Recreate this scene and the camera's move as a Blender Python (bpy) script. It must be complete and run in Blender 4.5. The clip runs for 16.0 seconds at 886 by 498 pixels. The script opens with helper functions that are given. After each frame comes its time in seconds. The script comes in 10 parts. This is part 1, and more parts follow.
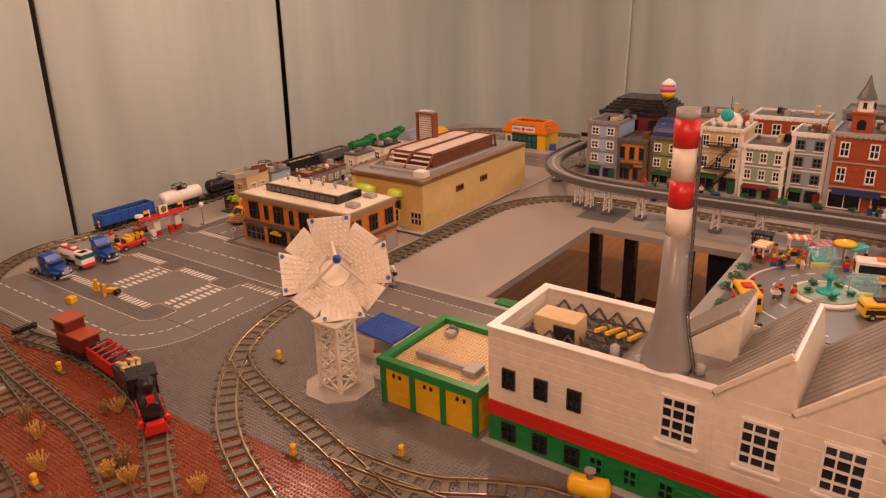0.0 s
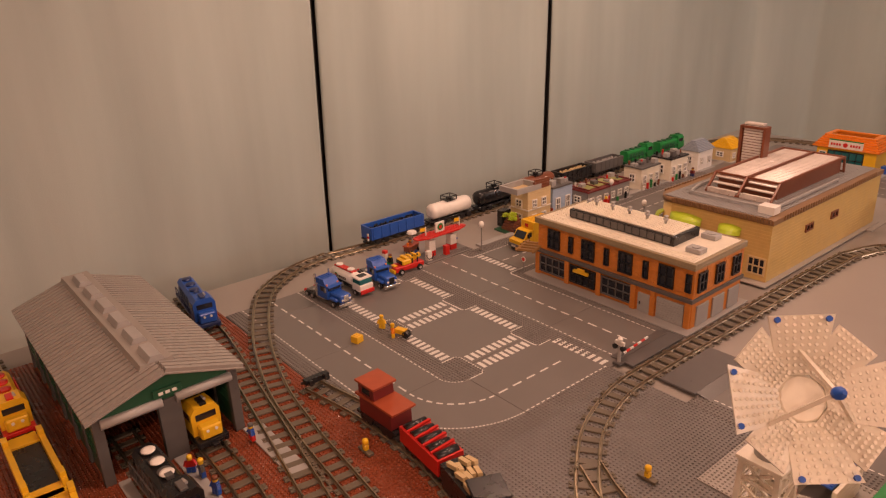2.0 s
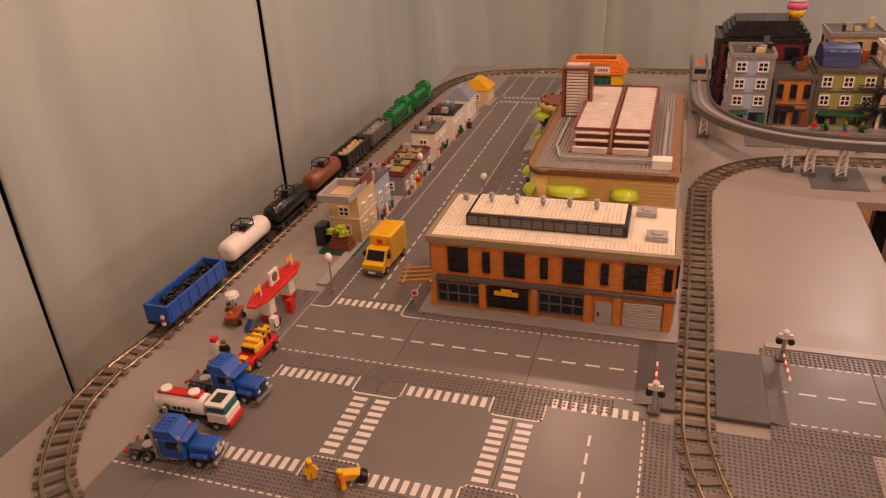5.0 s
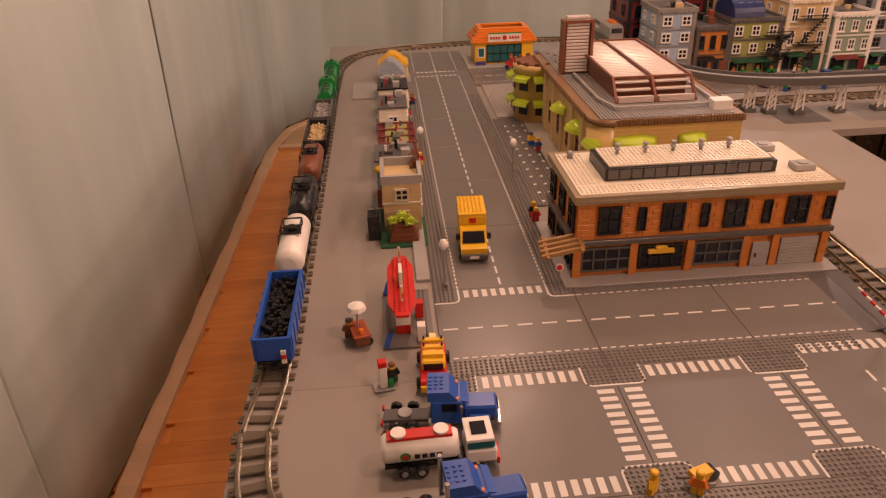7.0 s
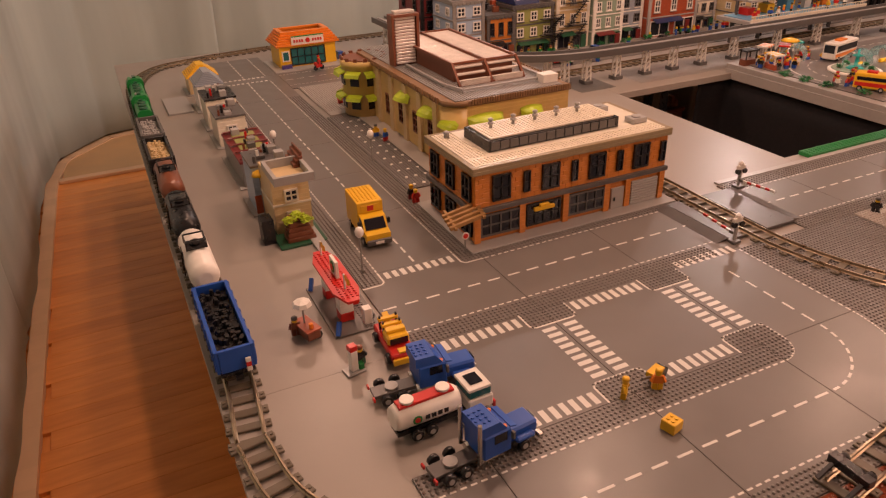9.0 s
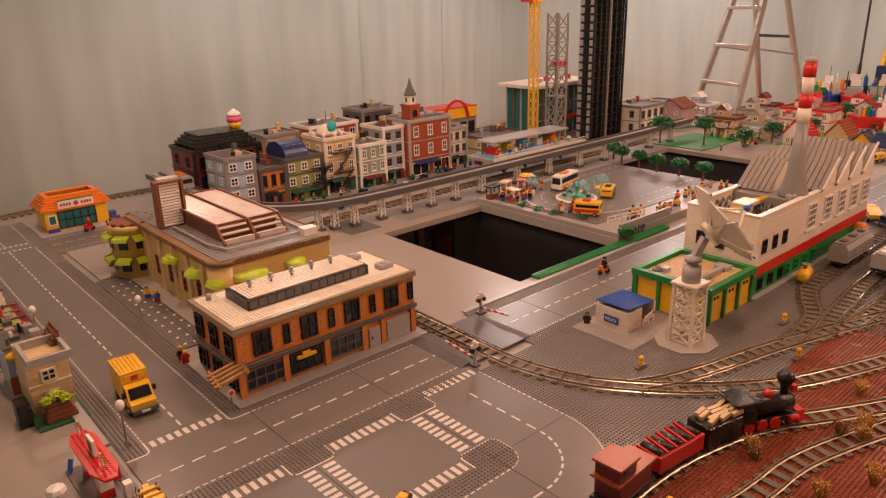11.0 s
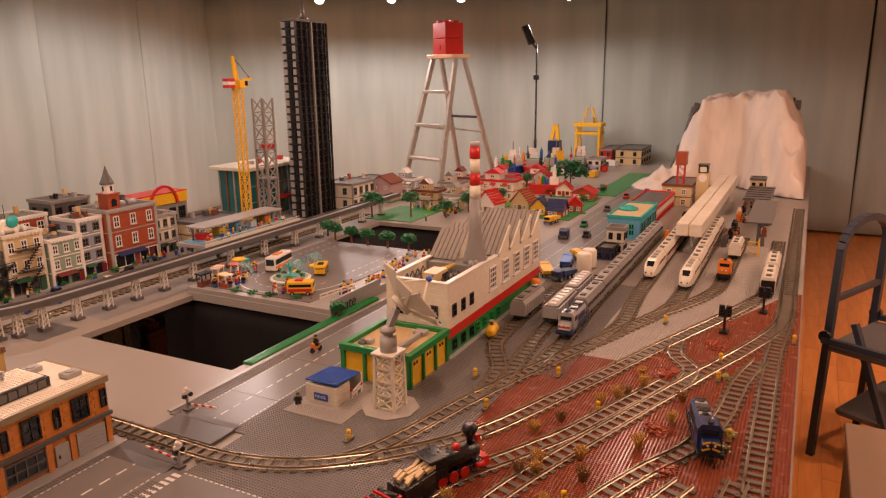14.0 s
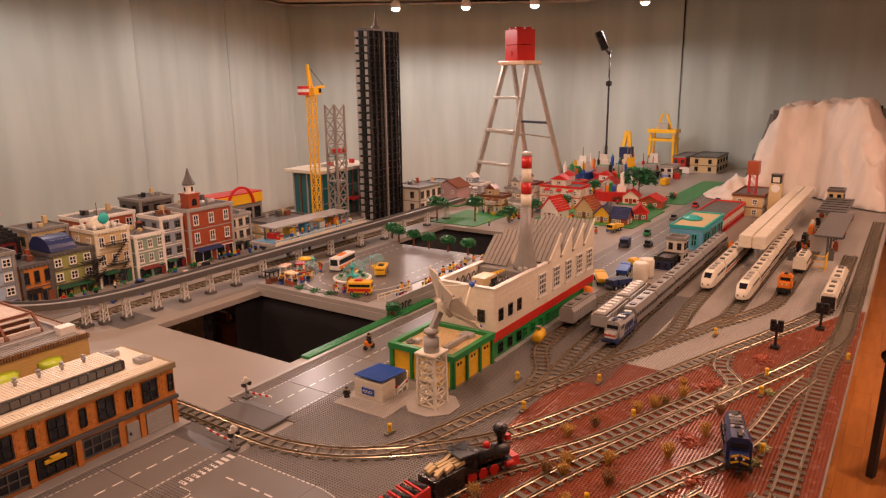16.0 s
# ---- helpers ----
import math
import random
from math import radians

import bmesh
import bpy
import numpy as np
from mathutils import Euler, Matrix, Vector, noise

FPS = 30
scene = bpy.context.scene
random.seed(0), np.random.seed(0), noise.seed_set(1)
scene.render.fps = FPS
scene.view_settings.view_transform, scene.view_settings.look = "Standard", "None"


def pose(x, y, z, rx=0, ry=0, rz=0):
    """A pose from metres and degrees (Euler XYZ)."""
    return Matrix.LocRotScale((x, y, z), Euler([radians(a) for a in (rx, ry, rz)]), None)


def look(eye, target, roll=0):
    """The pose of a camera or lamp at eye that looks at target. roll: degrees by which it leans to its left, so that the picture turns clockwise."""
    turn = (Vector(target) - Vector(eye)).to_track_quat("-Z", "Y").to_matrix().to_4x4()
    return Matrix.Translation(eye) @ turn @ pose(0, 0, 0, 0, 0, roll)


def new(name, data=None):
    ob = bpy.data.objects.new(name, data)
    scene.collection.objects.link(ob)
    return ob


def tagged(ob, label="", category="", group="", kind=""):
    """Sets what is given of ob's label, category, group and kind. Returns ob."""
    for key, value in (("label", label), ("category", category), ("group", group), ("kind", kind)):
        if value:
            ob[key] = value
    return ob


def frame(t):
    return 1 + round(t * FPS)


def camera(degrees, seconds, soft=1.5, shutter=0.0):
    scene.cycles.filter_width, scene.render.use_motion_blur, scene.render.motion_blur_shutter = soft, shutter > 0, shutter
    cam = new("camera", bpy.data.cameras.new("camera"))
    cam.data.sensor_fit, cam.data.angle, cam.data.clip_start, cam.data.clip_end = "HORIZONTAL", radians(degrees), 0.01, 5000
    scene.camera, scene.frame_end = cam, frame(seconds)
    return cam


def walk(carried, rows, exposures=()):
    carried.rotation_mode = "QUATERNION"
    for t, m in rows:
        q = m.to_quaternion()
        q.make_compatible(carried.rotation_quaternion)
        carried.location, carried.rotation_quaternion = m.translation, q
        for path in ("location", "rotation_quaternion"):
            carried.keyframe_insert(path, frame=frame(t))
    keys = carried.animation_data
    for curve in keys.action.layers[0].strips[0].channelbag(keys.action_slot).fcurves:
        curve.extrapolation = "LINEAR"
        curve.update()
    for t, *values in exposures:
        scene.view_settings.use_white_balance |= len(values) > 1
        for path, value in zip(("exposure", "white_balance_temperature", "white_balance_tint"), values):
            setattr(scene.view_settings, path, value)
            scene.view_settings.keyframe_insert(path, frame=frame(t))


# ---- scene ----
cam = camera(63.9, 16.0, soft=1.25)
PATH = [
    (0, (1.91, -1.188, 0.809), (0.802, 0.322, 0.107), -1.8),
    (0.5, (1.744, -1.172, 0.819), (0.485, 0.195, 0.08), -1.8),
    (1, (1.526, -1.15, 0.783), (0.132, 0.084, 0.052), -1.9),
    (1.5, (1.377, -1.102, 0.756), (-0.082, 0.058, 0.031), -2.4),
    (2, (1.292, -1.119, 0.811), (-0.155, 0.057, 0.09), -2.2),
    (2.5, (1.227, -1.154, 0.861), (-0.204, 0.037, 0.132), -2.0),
    (3, (1.084, -1.114, 0.843), (-0.259, 0.134, 0.043), -1.9),
    (3.5, (0.915, -1.044, 0.827), (-0.292, 0.298, -0.035), -2.1),
    (4, (0.742, -1.022, 0.825), (-0.274, 0.455, -0.062), -2.2),
    (4.2, (0.685, -1.011, 0.822), (-0.24, 0.521, -0.07), -2.5),
    (6.3, (-0.004, -0.907, 0.814), (-0.093, 0.852, -0.135), -2.7),
    (6.5, (-0.097, -0.906, 0.749), (-0.117, 0.856, -0.196), -2.2),
    (7, (-0.315, -0.868, 0.695), (-0.189, 0.89, -0.25), -1.7),
    (7.5, (-0.414, -0.845, 0.656), (-0.195, 0.907, -0.285), -2.0),
    (8, (-0.498, -0.855, 0.644), (-0.153, 0.868, -0.31), -1.9),
    (8.5, (-0.567, -0.85, 0.666), (-0.059, 0.83, -0.294), -1.7),
    (9, (-0.595, -0.88, 0.696), (0.147, 0.716, -0.254), -1.8),
    (9.5, (-0.579, -0.933, 0.735), (0.326, 0.622, -0.139), -1.9),
    (12, (-0.546, -1.098, 0.832), (0.902, 0.165, 0.275), -1.2),
    (12.5, (-0.549, -1.12, 0.842), (1.001, 0.031, 0.321), -1.1),
    (13, (-0.546, -1.142, 0.852), (1.087, -0.096, 0.365), -1.0),
    (13.5, (-0.528, -1.158, 0.85), (1.169, -0.211, 0.376), -0.9),
    (14, (-0.523, -1.162, 0.85), (1.205, -0.274, 0.375), -0.8),
    (14.5, (-0.525, -1.173, 0.865), (1.2, -0.28, 0.39), -0.7),
    (15, (-0.538, -1.202, 0.878), (1.135, -0.213, 0.409), -0.8),
    (15.5, (-0.548, -1.236, 0.879), (1.09, -0.188, 0.411), -0.8),
    (16, (-0.55, -1.279, 0.881), (1.07, -0.203, 0.414), -0.7),
]
walk(cam, [(t, look(e, g, r)) for t, e, g, r in PATH], exposures=[(0, 0.0), (1.5, -0.08), (4, -0.10), (6.5, 0.0), (12, 0.0), (16, 0.04)])

# ---- world and lamps ----
world = bpy.data.worlds.new("room_dark")
world.use_nodes = True
scene.world = world
world.node_tree.nodes["Background"].inputs[0].default_value = (0.9, 0.75, 0.6, 1)
world.node_tree.nodes["Background"].inputs[1].default_value = 0.03

CEIL = 1.68
FLOOR = -0.62
# x, y, drop below the ceiling, share of the power, and whether the bulb is a whiter one
# (3.6, -2.1), (3.3, 2.5), (1.5, 2.7), (2.0, -2.3): added fill, no known lamp there
LAMPS = [(-0.18, 0.48, 0.17, 1.12, 0), (0.55, -0.5, 0.17, 1.15, 0), (0.75, 0.7, 0.17, 1, 0), (1.9, -1.3, 0.17, 1, 0), (2.1, 0.6, 0.17, 1, 0), (3.4, -0.4, 0.17, 1, 0), (3.6, 0.9, 0.17, 1, 0), (0.1, 1.75, 0.17, 1, 0),
         (3.6, -2.1, 0.17, 2.2, 0), (3.3, 2.5, 0.17, 1.6, 1), (1.5, 2.7, 0.17, 1.0, 1), (4.8, 2.75, 0.23, 1.6, 1), (5.1, 2.2, 0.23, 1.2, 1), (5.38, 1.66, 0.23, 1.0, 1), (5.75, 0.8, 0.23, 0.75, 1), (2.0, -2.3, 0.17, 1.8, 0)]
LAMP_WATTS = 28.5
for lx, ly, drop, share_w, white in LAMPS:
    lamp = bpy.data.lights.new("ceiling_and_fill_bulb", "SPOT")
    lamp.energy = LAMP_WATTS * share_w
    lamp.color = (1.0, 0.785, 0.73) if white else (1.0, 0.58, 0.415)
    lamp.spot_size, lamp.spot_blend, lamp.shadow_soft_size = radians(178), 0.35, 0.05
    new("ceiling_and_fill_bulb", lamp).matrix_world = look((lx, ly, CEIL - drop), (lx * 0.96 + 0.03, ly * 0.96 + 0.05, 0))

# ---- small builders ----
S = 0.008
P = 0.256


def V(bm, pts):
    return [bm.verts.new(p) for p in pts]


def box(bm, x0, x1, y0, y1, z0, z1, c=0.0006, m=0):
    """A box with chamfered edges."""
    x0, x1, y0, y1, z0, z1 = min(x0, x1), max(x0, x1), min(y0, y1), max(y0, y1), min(z0, z1), max(z0, z1)
    c = min(c, (x1 - x0) * 0.3, (y1 - y0) * 0.3, (z1 - z0) * 0.3)
    X, Y, Z = (x0, x1), (y0, y1), (z0, z1)
    s = (c, -c)
    v = {}
    for i in (0, 1):
        for j in (0, 1):
            for k in (0, 1):
                v[i, j, k, 0] = bm.verts.new((X[i], Y[j] + s[j], Z[k] + s[k]))
                v[i, j, k, 1] = bm.verts.new((X[i] + s[i], Y[j], Z[k] + s[k]))
                v[i, j, k, 2] = bm.verts.new((X[i] + s[i], Y[j] + s[j], Z[k]))
    fs = []
    for i in (0, 1):
        q = [v[i, 0, 0, 0], v[i, 1, 0, 0], v[i, 1, 1, 0], v[i, 0, 1, 0]]
        fs.append(q if i else q[::-1])
        q = [v[0, i, 0, 1], v[0, i, 1, 1], v[1, i, 1, 1], v[1, i, 0, 1]]
        fs.append(q if i else q[::-1])
        q = [v[0, 0, i, 2], v[1, 0, i, 2], v[1, 1, i, 2], v[0, 1, i, 2]]
        fs.append(q if i else q[::-1])
        for j in (0, 1):
            a = [v[0, i, j, 1], v[1, i, j, 1], v[1, i, j, 2], v[0, i, j, 2]]
            fs.append(a if (i == 1) ^ (j == 1) else a[::-1])
            a = [v[i, 0, j, 0], v[i, 1, j, 0], v[i, 1, j, 2], v[i, 0, j, 2]]
            fs.append(a[::-1] if (i == 1) ^ (j == 1) else a)
            a = [v[i, j, 0, 0], v[i, j, 1, 0], v[i, j, 1, 1], v[i, j, 0, 1]]
            fs.append(a if (i == 1) ^ (j == 1) else a[::-1])
            for k in (0, 1):
                a = [v[i, j, k, 0], v[i, j, k, 1], v[i, j, k, 2]]
                fs.append(a)
    for q in fs:
        bm.faces.new(q).material_index = m
    return bm


def ring(bm, pts0, pts1, close=True, m=0):
    n = len(pts0)
    for i in range(n if close else n - 1):
        bm.faces.new((pts0[i], pts0[(i + 1) % n], pts1[(i + 1) % n], pts1[i])).material_index = m


def lathe(bm, cx, cy, prof, n=12, m=0, ax="z", smooth=True):
    """Rings of radius r at height z round an axis, capped at both ends."""
    rows = []
    for r, z in prof:
        row = []
        for i in range(n):
            a = 2 * math.pi * i / n
            p = (r * math.cos(a), r * math.sin(a))
            if ax == "z":
                row.append(bm.verts.new((cx + p[0], cy + p[1], z)))
            elif ax == "x":
                row.append(bm.verts.new((z, cx + p[0], cy + p[1])))
            else:
                row.append(bm.verts.new((cx - p[0], z, cy + p[1])))
        rows.append(row)
    k = len(bm.faces)
    for a, b in zip(rows, rows[1:]):
        for i in range(n):
            f = bm.faces.new((a[i], a[(i + 1) % n], b[(i + 1) % n], b[i]))
            f.material_index, f.smooth = m, smooth and n > 8
    bm.faces.new(rows[0][::-1]).material_index = m
    bm.faces.new(rows[-1]).material_index = m
    return bm


def beam(bm, a, b, w, h=None, m=0):
    """A square bar from a to b."""
    a, b = Vector(a), Vector(b)
    h = h or w
    d = (b - a).normalized()
    up = Vector((0, 0, 1)) if abs(d.z) < 0.95 else Vector((0, 1, 0))
    sx = d.cross(up).normalized()
    sy = sx.cross(d).normalized()
    r = []
    for p in (a, b):
        r.append(V(bm, [p + sx * w / 2 * i + sy * h / 2 * j for i, j in ((-1, -1), (1, -1), (1, 1), (-1, 1))]))
    ring(bm, r[0], r[1], m=m)
    bm.faces.new(r[0][::-1]).material_index = m
    bm.faces.new(r[1]).material_index = m
    return bm


def extrude(bm, pts, axis, a, b, m=0):
    """A flat outline (u, v) swept along an axis from a to b."""
    def at(u, v, w):
        return (u, w, v) if axis == "y" else ((w, u, v) if axis == "x" else (u, v, w))
    r0 = V(bm, [at(u, v, a) for u, v in pts])
    r1 = V(bm, [at(u, v, b) for u, v in pts])
    ring(bm, r0, r1, m=m)
    bm.faces.new(r0[::-1]).material_index = m
    bm.faces.new(r1).material_index = m
    bmesh.ops.recalc_face_normals(bm, faces=bm.faces)
    return bm


def stud(bm, x, y, z, r=0.0024, h=0.0017, m=0, n=8):
    lathe(bm, x, y, [(r, z), (r, z + h)], n, m, smooth=False)


def studs_on(bm, x0, x1, y0, y1, z, m=0, step=S):
    nx, ny = int((x1 - x0) / step + 0.2), int((y1 - y0) / step + 0.2)
    for i in range(nx):
        for j in range(ny):
            stud(bm, x0 + (i + 0.5) * step, y0 + (j + 0.5) * step, z, m=m, n=6)


def mesh_of(name, bm, mats):
    me = bpy.data.meshes.new(name)
    bm.to_mesh(me)
    bm.free()
    for k in mats if isinstance(mats, (list, tuple)) else [mats]:
        me.materials.append(k)
    return me


def part(name, bm, mats, parent, label="", at=None):
    ob = new(name, mesh_of(name, bm, mats))
    ob.parent = parent
    if at is not None:
        ob.matrix_basis = at
    if label:
        tagged(ob, label)
    return ob


def share(name, me, parent, at):
    ob = new(name, me)
    ob.parent = parent
    ob.matrix_basis = at
    return ob


def thing(name, m, label, category, group="", kind=""):
    ob = new(name)
    ob.empty_display_size = 0.02
    ob.matrix_basis = m
    return tagged(ob, label, category, group, kind)


def solo(name, bm, mats, label, category, group="", kind="", at=None):
    ob = new(name, mesh_of(name, bm, mats))
    if at is not None:
        ob.matrix_basis = at
    return tagged(ob, label, category, group, kind)


def B():
    return bmesh.new()


# ---- materials ----
def nodes_of(name):
    m = bpy.data.materials.new(name)
    m.use_nodes = True
    return m, m.node_tree.nodes, m.node_tree.links, m.node_tree.nodes["Principled BSDF"]


def plastic(name, col, rough=0.32, vary=0.10, scale=60.0, bump=0.0, bscale=300.0, metal=0.0, coat=0.0, island=True):
    """Moulded plastic: small tint shifts piece by piece, fine dust and scuffs."""
    m, N, L, p = nodes_of(name)
    tc = N.new("ShaderNodeTexCoord")
    n1 = N.new("ShaderNodeTexNoise")
    n1.inputs["Scale"].default_value = scale
    n1.inputs["Detail"].default_value = 5
    L.new(tc.outputs["Object"], n1.inputs["Vector"])
    n2 = N.new("ShaderNodeTexNoise")
    n2.inputs["Scale"].default_value = scale / 11
    n2.inputs["Detail"].default_value = 3
    L.new(tc.outputs["Object"], n2.inputs["Vector"])
    geo = N.new("ShaderNodeNewGeometry")
    info = N.new("ShaderNodeObjectInfo")
    ad = N.new("ShaderNodeMath")
    ad.operation = "ADD"
    L.new(n1.outputs[0], ad.inputs[0])
    L.new(n2.outputs[0], ad.inputs[1])
    ad2 = N.new("ShaderNodeMath")
    ad2.operation = "MULTIPLY_ADD"
    L.new(geo.outputs["Random Per Island"] if island else info.outputs["Random"], ad2.inputs[0])
    ad2.inputs[1].default_value = 0.45
    L.new(ad.outputs[0], ad2.inputs[2])
    mr = N.new("ShaderNodeMapRange")
    mr.inputs["From Min"].default_value, mr.inputs["From Max"].default_value = 0.75, 1.7
    mr.inputs["To Min"].default_value, mr.inputs["To Max"].default_value = 1 - vary, 1 + vary
    L.new(ad2.outputs[0], mr.inputs["Value"])
    mx = N.new("ShaderNodeVectorMath")
    mx.operation = "SCALE"
    mx.inputs[0].default_value = col[:3]
    L.new(mr.outputs[0], mx.inputs["Scale"])
    L.new(mx.outputs[0], p.inputs["Base Color"])
    rr = N.new("ShaderNodeMapRange")
    rr.inputs["To Min"].default_value, rr.inputs["To Max"].default_value = max(0.05, rough - 0.1), rough + 0.12
    L.new(n1.outputs[0], rr.inputs["Value"])
    L.new(rr.outputs[0], p.inputs["Roughness"])
    p.inputs["Metallic"].default_value = metal
    if coat:
        p.inputs["Coat Weight"].default_value = coat
    if bump:
        n3 = N.new("ShaderNodeTexNoise")
        n3.inputs["Scale"].default_value = bscale
        n3.inputs["Detail"].default_value = 4
        L.new(tc.outputs["Object"], n3.inputs["Vector"])
        b = N.new("ShaderNodeBump")
        b.inputs["Strength"].default_value = bump
        b.inputs["Distance"].default_value = 0.002
        L.new(n3.outputs[0], b.inputs["Height"])
        L.new(b.outputs[0], p.inputs["Normal"])
    return m


WHITE = plastic("white_plastic", (0.78, 0.75, 0.70))
CREAM = plastic("aged_white_plastic", (0.74, 0.68, 0.56), vary=0.14)
TAN = plastic("tan_plastic", (0.62, 0.47, 0.25))
MALLTAN = plastic("warm_tan_plastic", (0.62, 0.44, 0.16), vary=0.13, scale=40)
YELLOW = plastic("yellow_plastic", (0.80, 0.47, 0.02))
ORANGE = plastic("bright_orange_plastic", (0.78, 0.22, 0.02))
NOUGAT = plastic("dark_orange_plastic", (0.56, 0.20, 0.035), vary=0.15)
RED = plastic("red_plastic", (0.55, 0.02, 0.015))
DRED = plastic("dark_red_plastic", (0.16, 0.02, 0.02))
BROWN = plastic("reddish_brown_plastic", (0.19, 0.062, 0.030), vary=0.14)
BRICKRED = plastic("brick_red_plastic", (0.36, 0.075, 0.03), vary=0.16)
BLUE = plastic("blue_plastic", (0.02, 0.09, 0.42))
LBLUE = plastic("pale_blue_plastic", (0.36, 0.46, 0.60))
GBLUE = plastic("grey_blue_plastic", (0.30, 0.34, 0.40))
DBLUE = plastic("dark_blue_plastic", (0.02, 0.035, 0.12))
AZURE = plastic("medium_blue_plastic", (0.12, 0.36, 0.55))
TEAL = plastic("teal_plastic", (0.03, 0.42, 0.40))
GREEN = plastic("green_plastic", (0.015, 0.22, 0.05))
DGREEN = plastic("dark_green_plastic", (0.02, 0.09, 0.045))
LIME = plastic("lime_plastic", (0.42, 0.55, 0.03))
OLIVE = plastic("olive_green_plastic", (0.30, 0.32, 0.10))
SAGE = plastic("sand_green_plastic", (0.27, 0.36, 0.28))
LGREY = plastic("light_grey_plastic", (0.36, 0.35, 0.34))
GREY = plastic("mid_grey_plastic", (0.25, 0.24, 0.23))
DGREY = plastic("dark_grey_plastic", (0.105, 0.10, 0.098))
BLACK = plastic("black_plastic", (0.014, 0.014, 0.016), 0.28)
PLATEGREY = plastic("grey_baseplate", (0.165, 0.155, 0.148), 0.38, 0.12, 25)
PLATELIGHT = plastic("light_grey_baseplate", (0.37, 0.342, 0.31), 0.38, 0.12, 25)
PLATEBROWN = plastic("red_brown_baseplate", (0.225, 0.056, 0.024), 0.24, 0.16, 25)
ROAD = plastic("smooth_dark_road_plate", (0.162, 0.149, 0.139), 0.32, 0.07, 18)
LINE = plastic("white_road_print", (0.68, 0.66, 0.62), 0.35, 0.06)
TABLE = plastic("grey_painted_board", (0.315, 0.285, 0.255), 0.34, 0.07, 9, 0.05, 120)
SLEEPER = plastic("dark_tan_track_plastic", (0.135, 0.112, 0.080), 0.42, 0.16, 40, island=True)
RAIL = plastic("worn_rail_metal", (0.38, 0.31, 0.22), 0.30, 0.2, 50, metal=0.9)
CHROME = plastic("chrome_metal", (0.65, 0.63, 0.60), 0.2, 0.1, 60, metal=0.9)
ALU = plastic("scuffed_aluminium", (0.52, 0.48, 0.43), 0.42, 0.25, 30, metal=0.6)
PAINT = plastic("dark_blue_painted_steel", (0.035, 0.045, 0.065), 0.35)
FOLI = plastic("leaf_green_plastic", (0.02, 0.16, 0.05), 0.4, 0.3, 200)
DRYGRASS = plastic("dry_straw", (0.56, 0.34, 0.09), 0.6, 0.3, 200)
DARKSTRAW = plastic("brown_straw", (0.30, 0.17, 0.07), 0.6, 0.3, 200)
SKIN = plastic("yellow_figure_plastic", (0.82, 0.52, 0.03))
BLACKCLOTH = plastic("black_cloth", (0.006, 0.006, 0.009), 0.9, 0.3, 80, 0.3, 400)
CEILM = plastic("white_ceiling_paint", (0.62, 0.58, 0.52), 0.8, 0.06, 6, 0.2, 90)
TRIM = plastic("pale_wood_trim", (0.74, 0.50, 0.31), 0.45, 0.1, 12)
SMOKE = plastic("smoked_clear_glazing", (0.62, 0.55, 0.50), 0.22, 0.18, 30)


def glass_dark(name, col, rough=0.08):
    m, N, L, p = nodes_of(name)
    p.inputs["Base Color"].default_value = (*col, 1)
    p.inputs["Roughness"].default_value = rough
    p.inputs["IOR"].default_value = 1.5
    return m


PANE = glass_dark("dark_window_glazing", (0.012, 0.014, 0.022))
TPANE = glass_dark("teal_window_glazing", (0.02, 0.13, 0.14))
SKYPANE = glass_dark("smoked_black_glazing", (0.008, 0.008, 0.008), 0.16)


def cloth(name, col, bump=0.25, fine=260.0, streak=5.0):
    m, N, L, p = nodes_of(name)
    tc = N.new("ShaderNodeTexCoord")
    mp = N.new("ShaderNodeMapping")
    mp.inputs["Scale"].default_value = (1, 1, 0.12)
    L.new(tc.outputs["Object"], mp.inputs["Vector"])
    n1 = N.new("ShaderNodeTexNoise")
    n1.inputs["Scale"].default_value = streak
    n1.inputs["Detail"].default_value = 6
    L.new(mp.outputs[0], n1.inputs["Vector"])
    n2 = N.new("ShaderNodeTexNoise")
    n2.inputs["Scale"].default_value = fine
    n2.inputs["Detail"].default_value = 3
    L.new(tc.outputs["Object"], n2.inputs["Vector"])
    mr = N.new("ShaderNodeMapRange")
    mr.inputs["From Min"].default_value, mr.inputs["From Max"].default_value = 0.3, 0.7
    mr.inputs["To Min"].default_value, mr.inputs["To Max"].default_value = 0.86, 1.1
    L.new(n1.outputs[0], mr.inputs["Value"])
    mx = N.new("ShaderNodeVectorMath")
    mx.operation = "SCALE"
    mx.inputs[0].default_value = col
    L.new(mr.outputs[0], mx.inputs["Scale"])
    L.new(mx.outputs[0], p.inputs["Base Color"])
    p.inputs["Roughness"].default_value = 0.85
    p.inputs["Sheen Weight"].default_value = 0.15
    b = N.new("ShaderNodeBump")
    b.inputs["Strength"].default_value = bump
    b.inputs["Distance"].default_value = 0.002
    ad = N.new("ShaderNodeMath")
    L.new(n1.outputs[0], ad.inputs[0])
    L.new(n2.outputs[0], ad.inputs[1])
    L.new(ad.outputs[0], b.inputs["Height"])
    L.new(b.outputs[0], p.inputs["Normal"])
    return m


CURTAIN = cloth("grey_green_curtain_cloth", (0.40, 0.465, 0.44))
SHEET = cloth("off_white_sheet", (0.70, 0.62, 0.55), 0.4, 120, 9)


